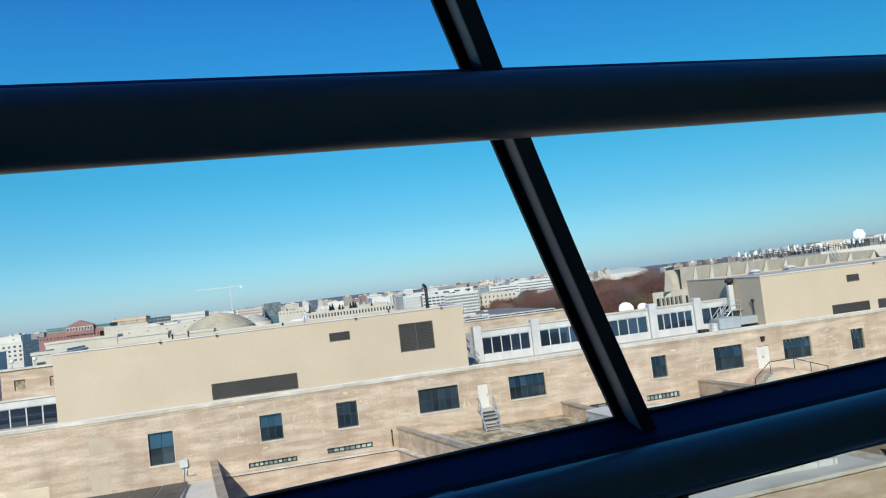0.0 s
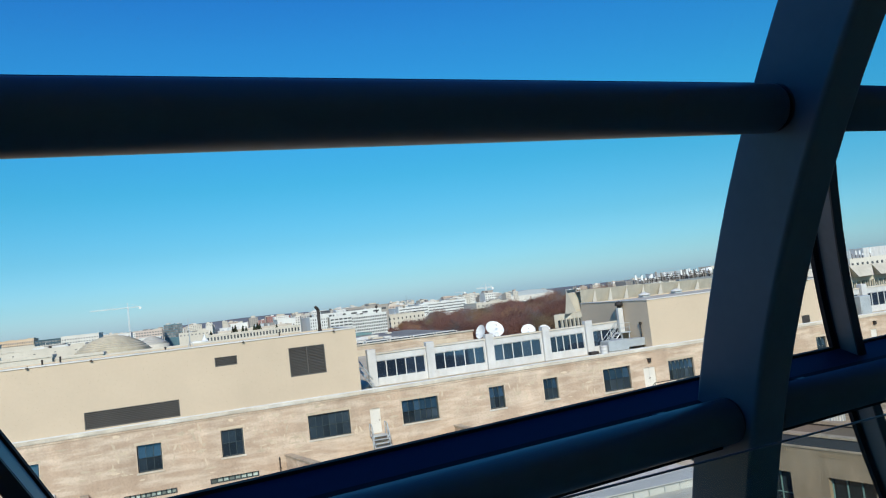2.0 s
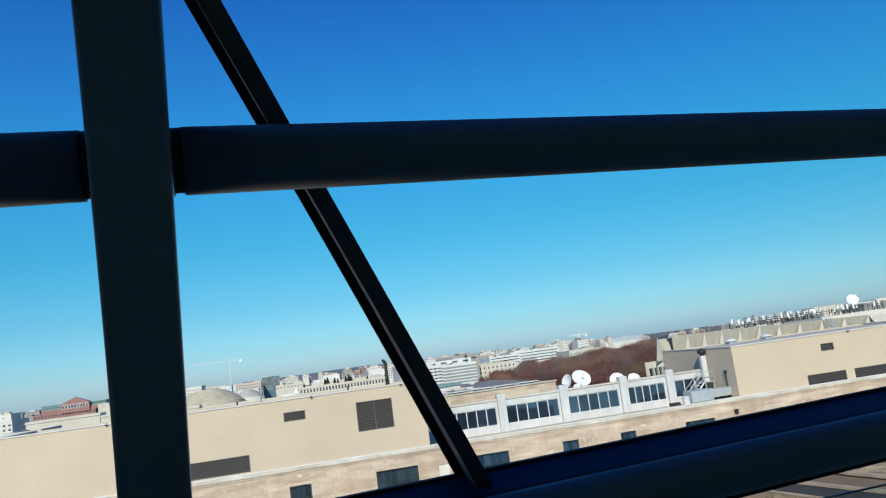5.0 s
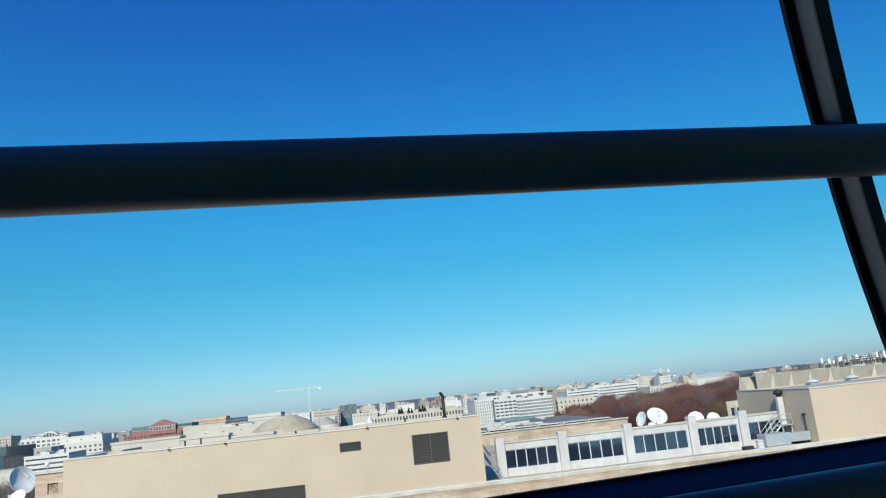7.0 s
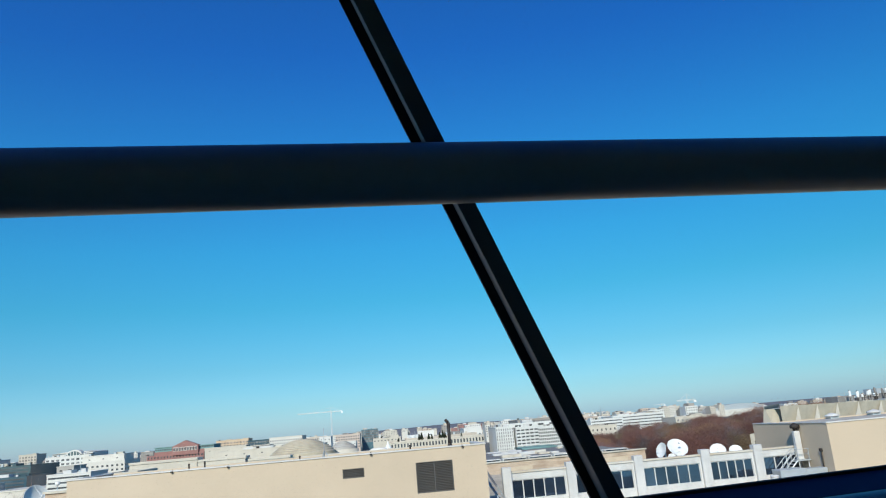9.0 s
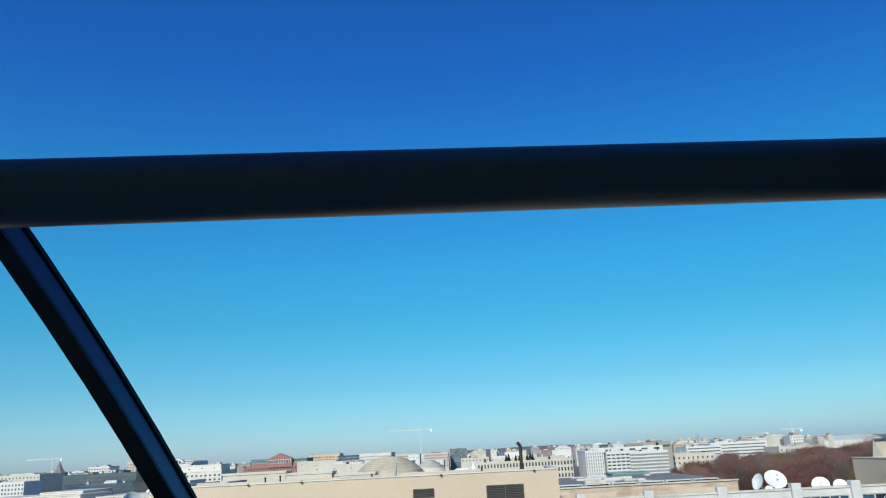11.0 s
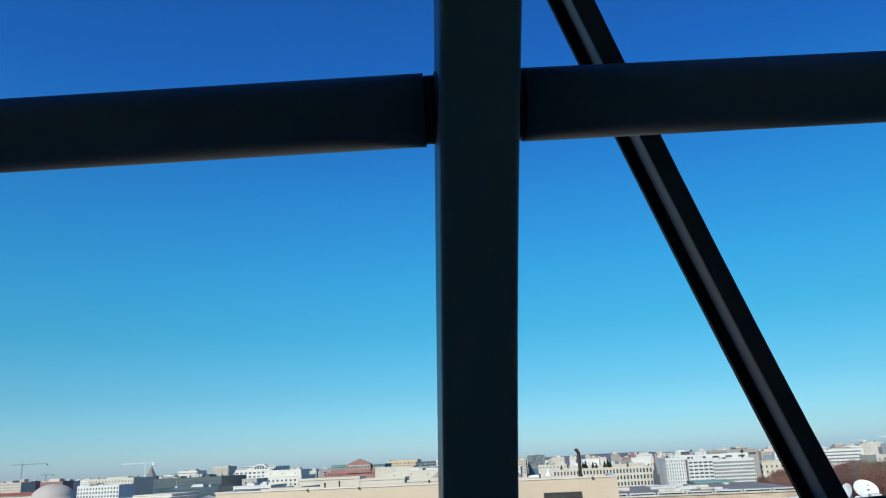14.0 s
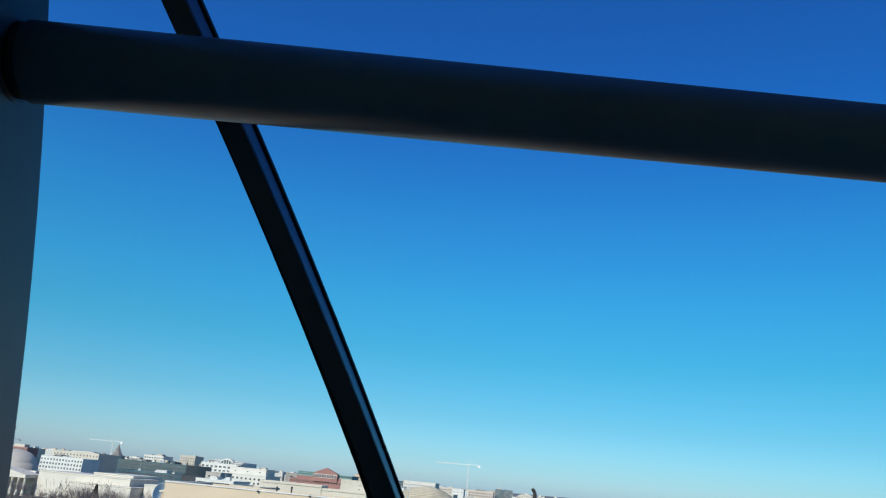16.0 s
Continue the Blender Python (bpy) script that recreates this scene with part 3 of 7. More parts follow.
for w in BIG:
    office_window(*w)
for w in SMALL:
    office_window(*w)
for w in LOW:
    office_window(*w, rows=1, sill=False, dark=BLOCKGLASS, bar=0.06)
for x0, x1, z0, z1, leaves in DOORS:
    fr_bm = bmesh.new()
    for a in ((x0, x0 + 0.06, z0, z1), (x1 - 0.06, x1, z0, z1), (x0 + 0.06, x1 - 0.06, z1 - 0.06, z1)):
        box(fr_bm, a[0], FY + 0.08, a[2], a[1], FY + 0.2, a[3])
    d = part("door", fr_bm, DOORW, office)
    w = (x1 - x0 - 0.12) / leaves
    for k in range(leaves):
        bm = bmesh.new()
        box(bm, x0 + 0.065 + k * w, FY + 0.1, z0, x0 + 0.055 + (k + 1) * w, FY + 0.15, z1 - 0.065)
        part("leaf", bm, DOORW, d, "white painted steel door leaf")
        bm = bmesh.new()
        box(bm, x0 + (0.78 if leaves == 1 else 0.55 + k * 0.15) , FY + 0.05, z0 + 1.0, x0 + (0.78 if leaves == 1 else 0.55 + k * 0.15) + 0.04, FY + 0.1, z0 + 1.12)
        part("handle", bm, IRON, d)

# coping along the wall head
bm = bmesh.new()
box(bm, -75, FY - 0.14, 22.62, 110, FY + 1.2, 22.9)
bevelled(bm, 0.03, 2)
part("coping", bm, COPING, office, "pale weathered coping along the wall head")
bm = bmesh.new()
box(bm, -75, FY - 0.06, 22.45, 110, FY + 0.5, 22.615)
part("coping_bed", bm, STUCCO, office)
bm = bmesh.new()
box(bm, -75, FY + 0.02, 22.902, 110, FY + 0.115, 22.99)
part("flashing", bm, WHITE, office, "thin white flashing above the coping")
bm = bmesh.new()
box(bm, -75, FY + 1.2, 22.3, -44, 88.9, 22.55)
box(bm, -44, FY + 1.2, 22.3, 110, 110, 22.55)
part("roof", bm, OFFICEROOF, office)

# stucco patches
for x0, x1, z0, z1 in ((-28.4, -26.5, 20.2, 21.4), (-28.45, -27.0, 16.8, 19.1), (-34.5, -31.5, 16.8, 18.3)):
    bm = bmesh.new()
    box(bm, x0, FY - 0.012, z0, x1, FY + 0.1, z1)
    part("patch", bm, PATCH, office, "paler patch of new stucco")


# trowelled plaster repairs with ragged edges, thickest beside the windows
pr = random.Random(23)
made = 0
while made < 260:
    if made % 3 == 0:
        cx_, cz = pr.uniform(-45, 72), pr.uniform(16.7, 22.3)
        w, h = pr.uniform(0.15, 0.8), pr.uniform(0.03, 0.12)
    else:
        hub = pr.choice((-8.0, -5.2, -11.5, -15.5, -2.5, 4.5, 12.0, 17.5, 24.0, 38.5, 45.0))
        cx_, cz = hub + pr.gauss(0, 1.3), pr.uniform(19.2, 22.3)
        w, h = (pr.uniform(0.05, 0.13), pr.uniform(0.15, 0.55)) if pr.random() < 0.6 else (pr.uniform(0.15, 0.5), pr.uniform(0.05, 0.2))
    if any(hx0 - w - 0.2 < cx_ < hx1 + w + 0.2 and hz0 - h - 0.2 < cz < hz1 + h + 0.36 for hx0, hx1, hz0, hz1 in holes) or cz + h > 22.4:
        continue
    bm = bmesh.new()
    n = pr.randint(4, 7)
    lean = pr.uniform(-0.3, 0.3) * h
    ring = []
    for k in range(2 * n):
        a = math.pi * (k + pr.uniform(-0.3, 0.3)) / n
        q = pr.uniform(0.55, 1.0)
        ring.append((cx_ + w * q * math.cos(a) + lean * math.sin(a), cz + h * q * math.sin(a)))
    depth = FY - 0.005 - 0.00005 * made
    fa = [bm.verts.new((x, depth, z)) for x, z in ring]
    fb = [bm.verts.new((x, FY + 0.02, z)) for x, z in ring]
    bm.faces.new(fa)
    for k in range(len(ring)):
        bm.faces.new((fa[k], fa[(k + 1) % len(ring)], fb[(k + 1) % len(ring)], fb[k]))
    part("plaster_repair", bm, PATCH, office)
    made += 1


def louvre(x0, x1, z0, z1, y, split=1):
    bm = bmesh.new()
    box(bm, x0, y - 0.03, z0, x0 + 0.07, y + 0.12, z1); box(bm, x1 - 0.07, y - 0.03, z0, x1, y + 0.12, z1)
    box(bm, x0 + 0.07, y - 0.03, z0, x1 - 0.07, y + 0.12, z0 + 0.06); box(bm, x0 + 0.07, y - 0.03, z1 - 0.06, x1 - 0.07, y + 0.12, z1)
    box(bm, x0 + 0.07, y + 0.13, z0 + 0.06, x1 - 0.07, y + 0.16, z1 - 0.06)
    for k in range(1, split):
        xm = x0 + (x1 - x0) * k / split
        box(bm, xm - 0.03, y - 0.025, z0 + 0.06, xm + 0.03, y + 0.12, z1 - 0.06)
    lv = part("louvre", bm, LOUVRE, office, "dark metal ventilation louvre")
    count = max(3, round((z1 - z0 - 0.12) / 0.13))
    bm = bmesh.new()
    h = (z1 - z0 - 0.12) / count
    vs = [bm.verts.new(c) for c in ((x0 + 0.075, y - 0.015, 0), (x1 - 0.075, y - 0.015, 0), (x1 - 0.075, y + 0.1, h * 0.75), (x0 + 0.075, y + 0.1, h * 0.75), (x0 + 0.075, y - 0.015, -0.02), (x1 - 0.075, y - 0.015, -0.02))]
    bm.faces.new(vs[:4]); bm.faces.new((vs[0], vs[4], vs[5], vs[1]))
    me = mesh_of("slat", bm, LOUVRE)
    for k in range(count):
        s = part("slat", me, LOUVRE, lv)
        s.location.z = z0 + 0.06 + h * (k + 0.2)


# penthouse on the roof, with louvres
def penthouse(x0, x1, z1, depth, holes_, name):
    part(name, wall_mesh(x0, x1, 22.9, z1, FY + 0.12, FY + 0.5, holes_), PENT, office, "smooth tan stucco penthouse")
    bm = bmesh.new()
    box(bm, x0, FY + 0.5, 22.9, x0 + 0.4, FY + depth, z1); box(bm, x1 - 0.4, FY + 0.5, 22.9, x1, FY + depth, z1)
    box(bm, x0 + 0.4, FY + depth - 0.4, 22.9, x1 - 0.4, FY + depth, z1)
    part(name, bm, PENT, office)
    bm = bmesh.new()
    box(bm, x0 - 0.06, FY + 0.05, z1 - 0.03, x1 + 0.06, FY + 0.62, z1 + 0.08); box(bm, x0 - 0.06, FY + 0.62, z1, x0 + 0.46, FY + depth, z1 + 0.07)
    box(bm, x1 - 0.46, FY + 0.62, z1, x1 + 0.06, FY + depth, z1 + 0.07)
    part("penthouse_edge", bm, ROOFEDGE, office, "pale metal roof edge")
    bm = bmesh.new()
    box(bm, x0 + 0.4, FY + 0.5, z1 - 0.5, x1 - 0.4, FY + depth - 0.4, z1 - 0.12)
    part("penthouse_roof", bm, PENTROOF, office)


PL = [(-18.8, -11.9, 23.08, 24.4), (-8.95, -7.2, 26.56, 27.3), (-3.02, 0.0, 24.9, 27.31)]
PR = [(39.7, 44.0, 22.92, 23.9), (44.95, 50.4, 22.92, 23.9), (51.2, 52.3, 22.92, 23.8), (41.75, 43.2, 25.95, 26.65)]
penthouse(-30.5, 2.8, 28.33, 9.0, PL, "penthouse_wall")
penthouse(32.25, 58.6, 27.55, 13.5, PR, "penthouse_wall")
for k, (x0, x1, z0, z1) in enumerate(PL + PR):
    louvre(x0, x1, z0, z1, FY + 0.16, 2 if k == 2 else 1)

# window strips between the penthouses, set back
SY = 67.2


def strip_bay(x0, x1, cols, low=0.0, tilt=0.0):
    """One bay of the set-back strip: windows, wall, pier and coping; low sinks its head."""
    holes_ = [(x0 + 0.85, x1 - 0.15, 23.2 - low, 24.85 - low)]
    part("strip_wall", wall_mesh(x0 + 0.8, x1, 22.3, 25.45 - low, SY, SY + 0.3, holes_), WHITE, office, "white painted window strip wall")
    bm = bmesh.new()
    a, b = holes_[0][:2]
    box(bm, a, SY + 0.08, 23.2 - low, b, SY + 0.2, 23.27 - low); box(bm, a, SY + 0.08, 24.78 - low, b, SY + 0.2, 24.85 - low)
    fr = part("window", bm, FRAMEW, office)
    w = (b - a) / cols
    for k in range(cols):
        bm = bmesh.new()
        # panes leaned back so that they mirror the sky
        lean = math.tan(radians(tilt + 0.35 * math.sin(2.3 * k + x0))) * 0.745
        vs = [bm.verts.new((x, SY + 0.14 + dy + (lean if z > 24 - low else -lean) * 0.5, z)) for x in (a + k * w + 0.05, a + (k + 1) * w - 0.05) for dy in (0, 0.02) for z in (23.28 - low, 24.77 - low)]
        for f in ((0, 1, 3, 2), (4, 6, 7, 5), (0, 4, 5, 1), (2, 3, 7, 6), (0, 2, 6, 4), (1, 5, 7, 3)):
            bm.faces.new([vs[i] for i in f])
        bm.normal_update()
        part("pane", bm, STRIPGLASS, fr)
    for k in range(cols + 1):
        bm = bmesh.new()
        box(bm, a + k * w - 0.05, SY + 0.08, 23.27 - low, a + k * w + 0.05, SY + 0.2, 24.78 - low)
        part("glazing_bar", bm, FRAMEW, fr)
    bm = bmesh.new()
    box(bm, x0, SY - 0.35, 22.55, x0 + 0.8, SY + 0.4, 26.0 - low)
    bevelled(bm, 0.03, 1)
    part("pier", bm, WHITE, office, "white painted concrete pier")
    bm = bmesh.new()
    box(bm, x0 + 0.8, SY - 0.1, 25.45 - low, x1, SY + 0.45, 25.6 - low)
    part("strip_coping", bm, COPING, office)


PIERS = [4.66, 10.42, 16.6, 22.8, 27.75]
for a, b in zip(PIERS, PIERS[1:]):
    strip_bay(a, b, 5, 0.0, 0.0 if a < 5 else 7.1 if a < 12 else 6.6)
strip_bay(27.75, 32.2, 3, 0.0, 6.4)
for x0, x1 in ((-58.8, -50.1), (-50.1, -40.3), (-40.3, -31.7)):
    strip_bay(x0, x1, 6, 0.72)
for x in (59.2, 65.4, 71.6):
    strip_bay(x, x + 6.1, 5)
# rear ranges of the same building, across the roof
part("rear_wall", wall_mesh(-43.5, -30, 22.55, 26.4, 88.0, 88.5, [(x, x + 1.1, 24.2, 25.3) for x in (-42.2, -38.6, -35.0, -32.2)]), STUCCO, office)
# brown backing sheets added so that the openings stay dark
for x in (-42.2, -38.6, -35.0, -32.2):
    bm = bmesh.new()
    box(bm, x, 88.22, 24.2, x + 1.1, 88.3, 25.3)
    part("shutter", bm, GRAVEL, office, "brown backing added behind an opening")
bm = bmesh.new()
box(bm, -43.7, 87.8, 26.4, -29.8, 88.7, 26.62)
part("rear_coping", bm, COPING, office)
bm = bmesh.new()
box(bm, 0, 122, 20.0, 36, 122.5, 23.55)
part("rear_wall", bm, STUCCO, office)
bm = bmesh.new()
box(bm, -0.2, 121.8, 23.55, 36.2, 122.7, 23.75)
part("rear_coping", bm, COPING, office)
for x0, x1, z0, z1 in ((12.5, 17.2, 21.6, 22.7), (26.5, 33.0, 21.9, 22.8)):
    bm = bmesh.new()
    box(bm, x0, 121.985, z0, x1, 122.1, z1)
    part("patch", bm, PATCH, office, "paler patch of new stucco")
bm = bmesh.new()
box(bm, 0, 122.7, 23.3, 36, 164, 23.5)
part("rear_roof", bm, ROOFG, office)
rr = random.Random(11)
# low glazed roof lights behind the coping
for k, x in enumerate((-0.2 + 4.25 * i for i in range(8))):
    bm = bmesh.new()
    box(bm, x + 0.2, 123.6, 23.5, x + 4.1, 125.6, 24.0)
    bevelled(bm, 0.06, 1)
    rl = part("roof_light", bm, ROOFW, office, "long low white roof light")
    bm = bmesh.new()
    box(bm, x + 0.35, 123.57, 23.6, x + 3.95, 123.62, 23.88)
    part("pane", bm, PANE, rl)
for k in range(14):
    bm = bmesh.new()
    x, y = rr.uniform(1, 30), rr.uniform(128, 160)
    box(bm, x, y, 23.5, x + rr.uniform(1.0, 5.5), y + 2.0, 23.5 + rr.uniform(0.2, 0.7))
    bevelled(bm, 0.05, 1)
    part("roof_curb", bm, rr.choice((COPING, WHITE, GALV, ROOFW)), office)

# ---- wings and roofs in front ----


def sheared(x, y, k=0.15):
    return x + k * (FY - y), y


def wing(x0, x1, y0, roof_z, top_z, k, name, label, floor_mat, sides=(True, True), k_right=None):
    w = thing(name, label, "building wing", ((x0 + x1) / 2, (y0 + FY) / 2, 0))
    k2 = k if k_right is None else k_right
    a, b, c, d = sheared(x0, FY - 0.01, k), sheared(x1, FY - 0.01, k2), sheared(x1, y0, k2), sheared(x0, y0, k)
    bm = bmesh.new()
    prism(bm, (d, c, b, a), 0, roof_z - 0.06)
    part("wing_wall", bm, STUCCO, w)
    bm = bmesh.new()
    t = 0.42
    prism(bm, ((d[0] + t, d[1] + t), (c[0] - t, c[1] + t), (b[0] - t, b[1]), (a[0] + t, a[1])), roof_z - 0.055, roof_z)
    part("wing_roof", bm, floor_mat, w)
    for on, (p_, q_) in zip((*sides, True), (((a, d)), ((b, c)), ((d, c)))):
        if not on:
            continue
        bm = bmesh.new()
        s = t if p_ is a else -t
        if p_ is d:
            prism(bm, ((d[0] + t, d[1]), (c[0] - t, c[1]), (c[0] - t, c[1] + t), (d[0] + t, d[1] + t)), roof_z - 0.06, top_z)
        else:
            prism(bm, (p_, q_, (q_[0] + s, q_[1]), (p_[0] + s, p_[1])), roof_z - 0.06, top_z)
        part("parapet", bm, STUCCO, w)
        bm = bmesh.new()
        e = 0.09
        if p_ is d:
            prism(bm, ((d[0] + t + e, d[1] - e), (c[0] - t - e, c[1] - e), (c[0] - t - e, c[1] + t + e), (d[0] + t + e, d[1] + t + e)), top_z, top_z + 0.14)
        else:
            s2 = 1 if s > 0 else -1
            prism(bm, ((p_[0] - e * s2, p_[1]), (q_[0] - e * s2, q_[1] - e), (q_[0] + s + e * s2, q_[1] - e), (p_[0] + s + e * s2, p_[1])), top_z, top_z + 0.14)
        part("parapet_coping", bm, WINGCOP, w)
    return w


centre = wing(-4.1, 11.2, 47, 17.55, 18.6, 0.27, "roof_wing", "flat-roofed stucco wing with brown gravel roof", GRAVEL, k_right=0.1)
left_w = wing(-70, -19.0, 30, 16.9, 18.15, 0.15, "roof_wing", "flat-roofed stucco wing with white membrane roof", ROOFW, (False, True))
mid_w = wing(11.45, 24.25, 51, 15.7, 16.05, 0.12, "low_roof_wing", "low linking range with white membrane roof", ROOFW, (False, False))
low_w = wing(-18.6, -4.15, 58.2, 14.0, 14.2, 0.15, "low_roof_wing", "low flat roof between two stucco wings", ROOFW, (False, False))


def ledge(owner, x0, x1, z):
    """A shallow wall in front of the facade with a cream coping and a dark line beneath."""
    bm = bmesh.new()
    box(bm, x0, FY - 0.5, 0, x1, FY - 0.001, z - 0.2)
    part("ledge_wall", bm, STUCCO, owner)
    bm = bmesh.new()
    box(bm, x0, FY - 0.53, z - 0.2, x1, FY - 0.001, z - 0.14)
    part("ledge_joint", bm, IRON, owner)
    bm = bmesh.new()
    box(bm, x0, FY - 0.62, z - 0.14, x1, FY - 0.001, z)
    bevelled(bm, 0.02, 1)
    part("ledge_coping", bm, COPING, owner)


ledge(low_w, -18.4, -4.2, 17.05)
ledge(mid_w, 15.6, 24.2, 17.2)
# the same coping along the centre wing's flank
for name, w0, w1, z0, z1, mat in (("flank_joint", 0.02, 0.30, 16.85, 16.91, IRON), ("flank_coping", -0.05, 0.42, 16.91, 17.05, COPING), ("flank_wall", 0.03, 0.27, 12.0, 16.85, STUCCO)):
    bm = bmesh.new()
    a, b = sheared(-4.1, 61.4, 0.27), sheared(-4.1, 47, 0.27)
    prism(bm, ((a[0] - w1, a[1]), (b[0] - w1, b[1]), (b[0] - w0, b[1]), (a[0] - w0, a[1])), z0, z1)
    part(name, bm, mat, centre)

# right wing: its side wall bends away from the facade
def side_x(y):
    return 24.3 + 0.05 * (62 - y) if y > 49 else 24.95 + 0.24 * (49 - y)


right_w = thing("roof_wing", "flat-roofed stucco wing with key-pattern frieze", "building wing", (50, 45, 0))
bm = bmesh.new()
prism(bm, ((side_x(26) + 0.45, 26), (80, 26), (80, FY - 0.01), (side_x(FY) + 0.45, FY - 0.01), (side_x(49) + 0.45, 49)), 0, 17.49)
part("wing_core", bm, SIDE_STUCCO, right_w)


def side_frame(ya, yb):
    """The pose of a stretch of the side wall: x runs along it towards the front, y into it."""
    a, b = Vector((side_x(ya), ya, 0)), Vector((side_x(yb), yb, 0))
    u = (b - a).normalized()
    m = Matrix(((u.x, -u.y, 0, a.x), (u.y, u.x, 0, a.y), (0, 0, 1, 0), (0, 0, 0, 1)))
    return m, (b - a).length


SIDE_Z = ((12.6, 15.7), (8.4, 11.2))
for ya, yb, starts in ((FY - 0.02, 49.0, (54.2,)), (49.0, 26.0, (48.6, 43.1, 37.6, 32.1))):
    m, run = side_frame(ya, yb)
    sides = [((ya - y0) * run / (ya - yb), (ya - y0) * run / (ya - yb) + 3.0, z0, z1) for y0 in starts for z0, z1 in SIDE_Z]
    bm = wall_mesh(0, run, 0, 17.48, 0, 0.445, sides)
    bm.transform(m)
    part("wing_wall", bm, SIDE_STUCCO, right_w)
    for s0, s1, z0, z1 in sides:
        bm = bmesh.new()
        box(bm, s0, 0.40, z0, s1, 0.43, z1, m)
        fr = part("window", bm, PANE, right_w)
        for i in range(4):
            bm = bmesh.new()
            x = s0 + 0.04 + (s1 - s0 - 0.08) * i / 3
            box(bm, x - 0.04, 0.34, z0 + 0.01, x + 0.04, 0.399, z1 - 0.01, m)
            part("glazing_bar", bm, TEAL, fr)
        for z in (z0 + 0.06, (z0 + z1) / 2, z1 - 0.06):
            bm = bmesh.new()
            box(bm, s0 + 0.01, 0.35, z - 0.035, s1 - 0.01, 0.398, z + 0.035, m)
            part("glazing_bar", bm, TEAL, fr)
        bm = bmesh.new()
        box(bm, s0 - 0.08, -0.09, z0 - 0.14, s1 + 0.08, 0.33, z0 - 0.001, m)
        part("sill", bm, WINGCOP, fr)


def side_sweep(name, outline, mat, label=""):
    """A moulding along the side wall; outline in (metres in from the wall, height)."""
    bm = bmesh.new()
    rings = [[bm.verts.new((side_x(y) + s, y, z)) for s, z in outline] for y in (61.95, 49.0, 26.0)]
    n = len(outline)
    for a, c in zip(rings, rings[1:]):
        for k in range(n):
            bm.faces.new((a[k], a[(k + 1) % n], c[(k + 1) % n], c[k]))
    bm.faces.new(rings[0][::-1]); bm.faces.new(rings[-1])
    part(name, bm, mat, right_w, label)


side_sweep("wall_lip", ((-0.06, 17.44), (0.3, 17.44), (0.3, 17.52), (-0.06, 17.52)), WINGCOP)
# eaves metal set near black: its shade is put into the colour
side_sweep("eaves_band", ((0.3, 17.49), (0.9, 17.49), (0.9, 18.16), (0.42, 18.16)), DARKBAND, "metal eaves band with shade in its colour")
side_sweep("parapet_coping", ((0.34, 18.165), (0.98, 18.165), (0.98, 18.3), (0.34, 18.3)), WINGCOP)
side_sweep("felt_strip", ((0.98, 17.5), (6.4, 17.5), (6.4, 17.56), (0.98, 17.56)), BROWNROOF, "smooth brown roof felt")
side_sweep("roof_curb", ((6.4, 17.5), (6.95, 17.5), (6.95, 17.86), (6.4, 17.86)), WINGCOP)
# dark strip laid along the curb as its painted shadow line
side_sweep("curb_shadow_gap", ((6.32, 17.56), (6.395, 17.56), (6.395, 17.66), (6.32, 17.66)), IRON)
bm = bmesh.new()
prism(bm, ((side_x(26) + 6.95, 26), (80, 26), (80, FY - 0.01), (side_x(FY) + 6.95, FY - 0.01), (side_x(49) + 6.95, 49)), 17.495, 17.55)
part("wing_roof", bm, GRAVEL, right_w)
KEY = [(0, 0, 0.49, 0.055), (0, 0.055, 0.055, 0.33), (0, 0.33, 0.4, 0.385), (0.345, 0.12, 0.4, 0.33), (0.16, 0.12, 0.345, 0.175), (0.16, 0.175, 0.215, 0.26)]
bm = bmesh.new()
for a0, b0, a1, b1 in KEY:
    box(bm, 0.0, -a1, b0, 0.06, -a0, b1)
key_me = mesh_of("key_motif", bm, SHADE)
for y0 in (55.4, 49.6, 43.7, 37.9, 32.0):
    for j in range(8):
        y = y0 - j * 0.49
        o = part("key_motif", key_me, SHADE, right_w)
        o.matrix_basis = pose(side_x(y) - 0.03, y, 17.0, 0, 0, math.degrees(math.atan(0.24 if y < 49 else 0.05)))
# strip and a long vent on the gravel
bm = bmesh.new()
prism(bm, (sheared(36.0, 58, 0.16), sheared(36.0, 27, 0.16), sheared(36.4, 27, 0.16), sheared(36.4, 58, 0.16)), 17.55, 17.66)
part("roof_strip", bm, COPING, right_w, "pale felt strip along the roof")
vent = thing("roof_vent", "ribbed galvanised roof vent on the gravel roof", "roof vent", (34.0, 43.5, 17.55))
# a hood with a sloping metal flank and a white ribbed end
bm = bmesh.new()
prof = [(33.0, 17.55), (33.0, 17.75), (33.75, 18.36), (33.9, 18.42), (35.1, 18.42), (35.1, 17.55)]
ends = [[bm.verts.new((x, y, z)) for x, z in prof] for y in (42.8, 44.1)]
for k in range(len(prof)):
    bm.faces.new((ends[0][k], ends[0][(k + 1) % len(prof)], ends[1][(k + 1) % len(prof)], ends[1][k]))
bm.faces.new(ends[0][::-1]); bm.faces.new(ends[1])
part("vent_body", bm, GALV, vent)
bm = bmesh.new()
box(bm, 33.6, 42.7, 17.58, 35.05, 42.79, 18.3)
part("vent_head", bm, ROOFEDGE, vent)
for k in range(6):
    bm = bmesh.new()
    box(bm, 33.6 + k * 0.26, 42.6, 17.6, 33.7 + k * 0.26, 42.7, 18.34)
    part("vent_rib", bm, GALV, vent)

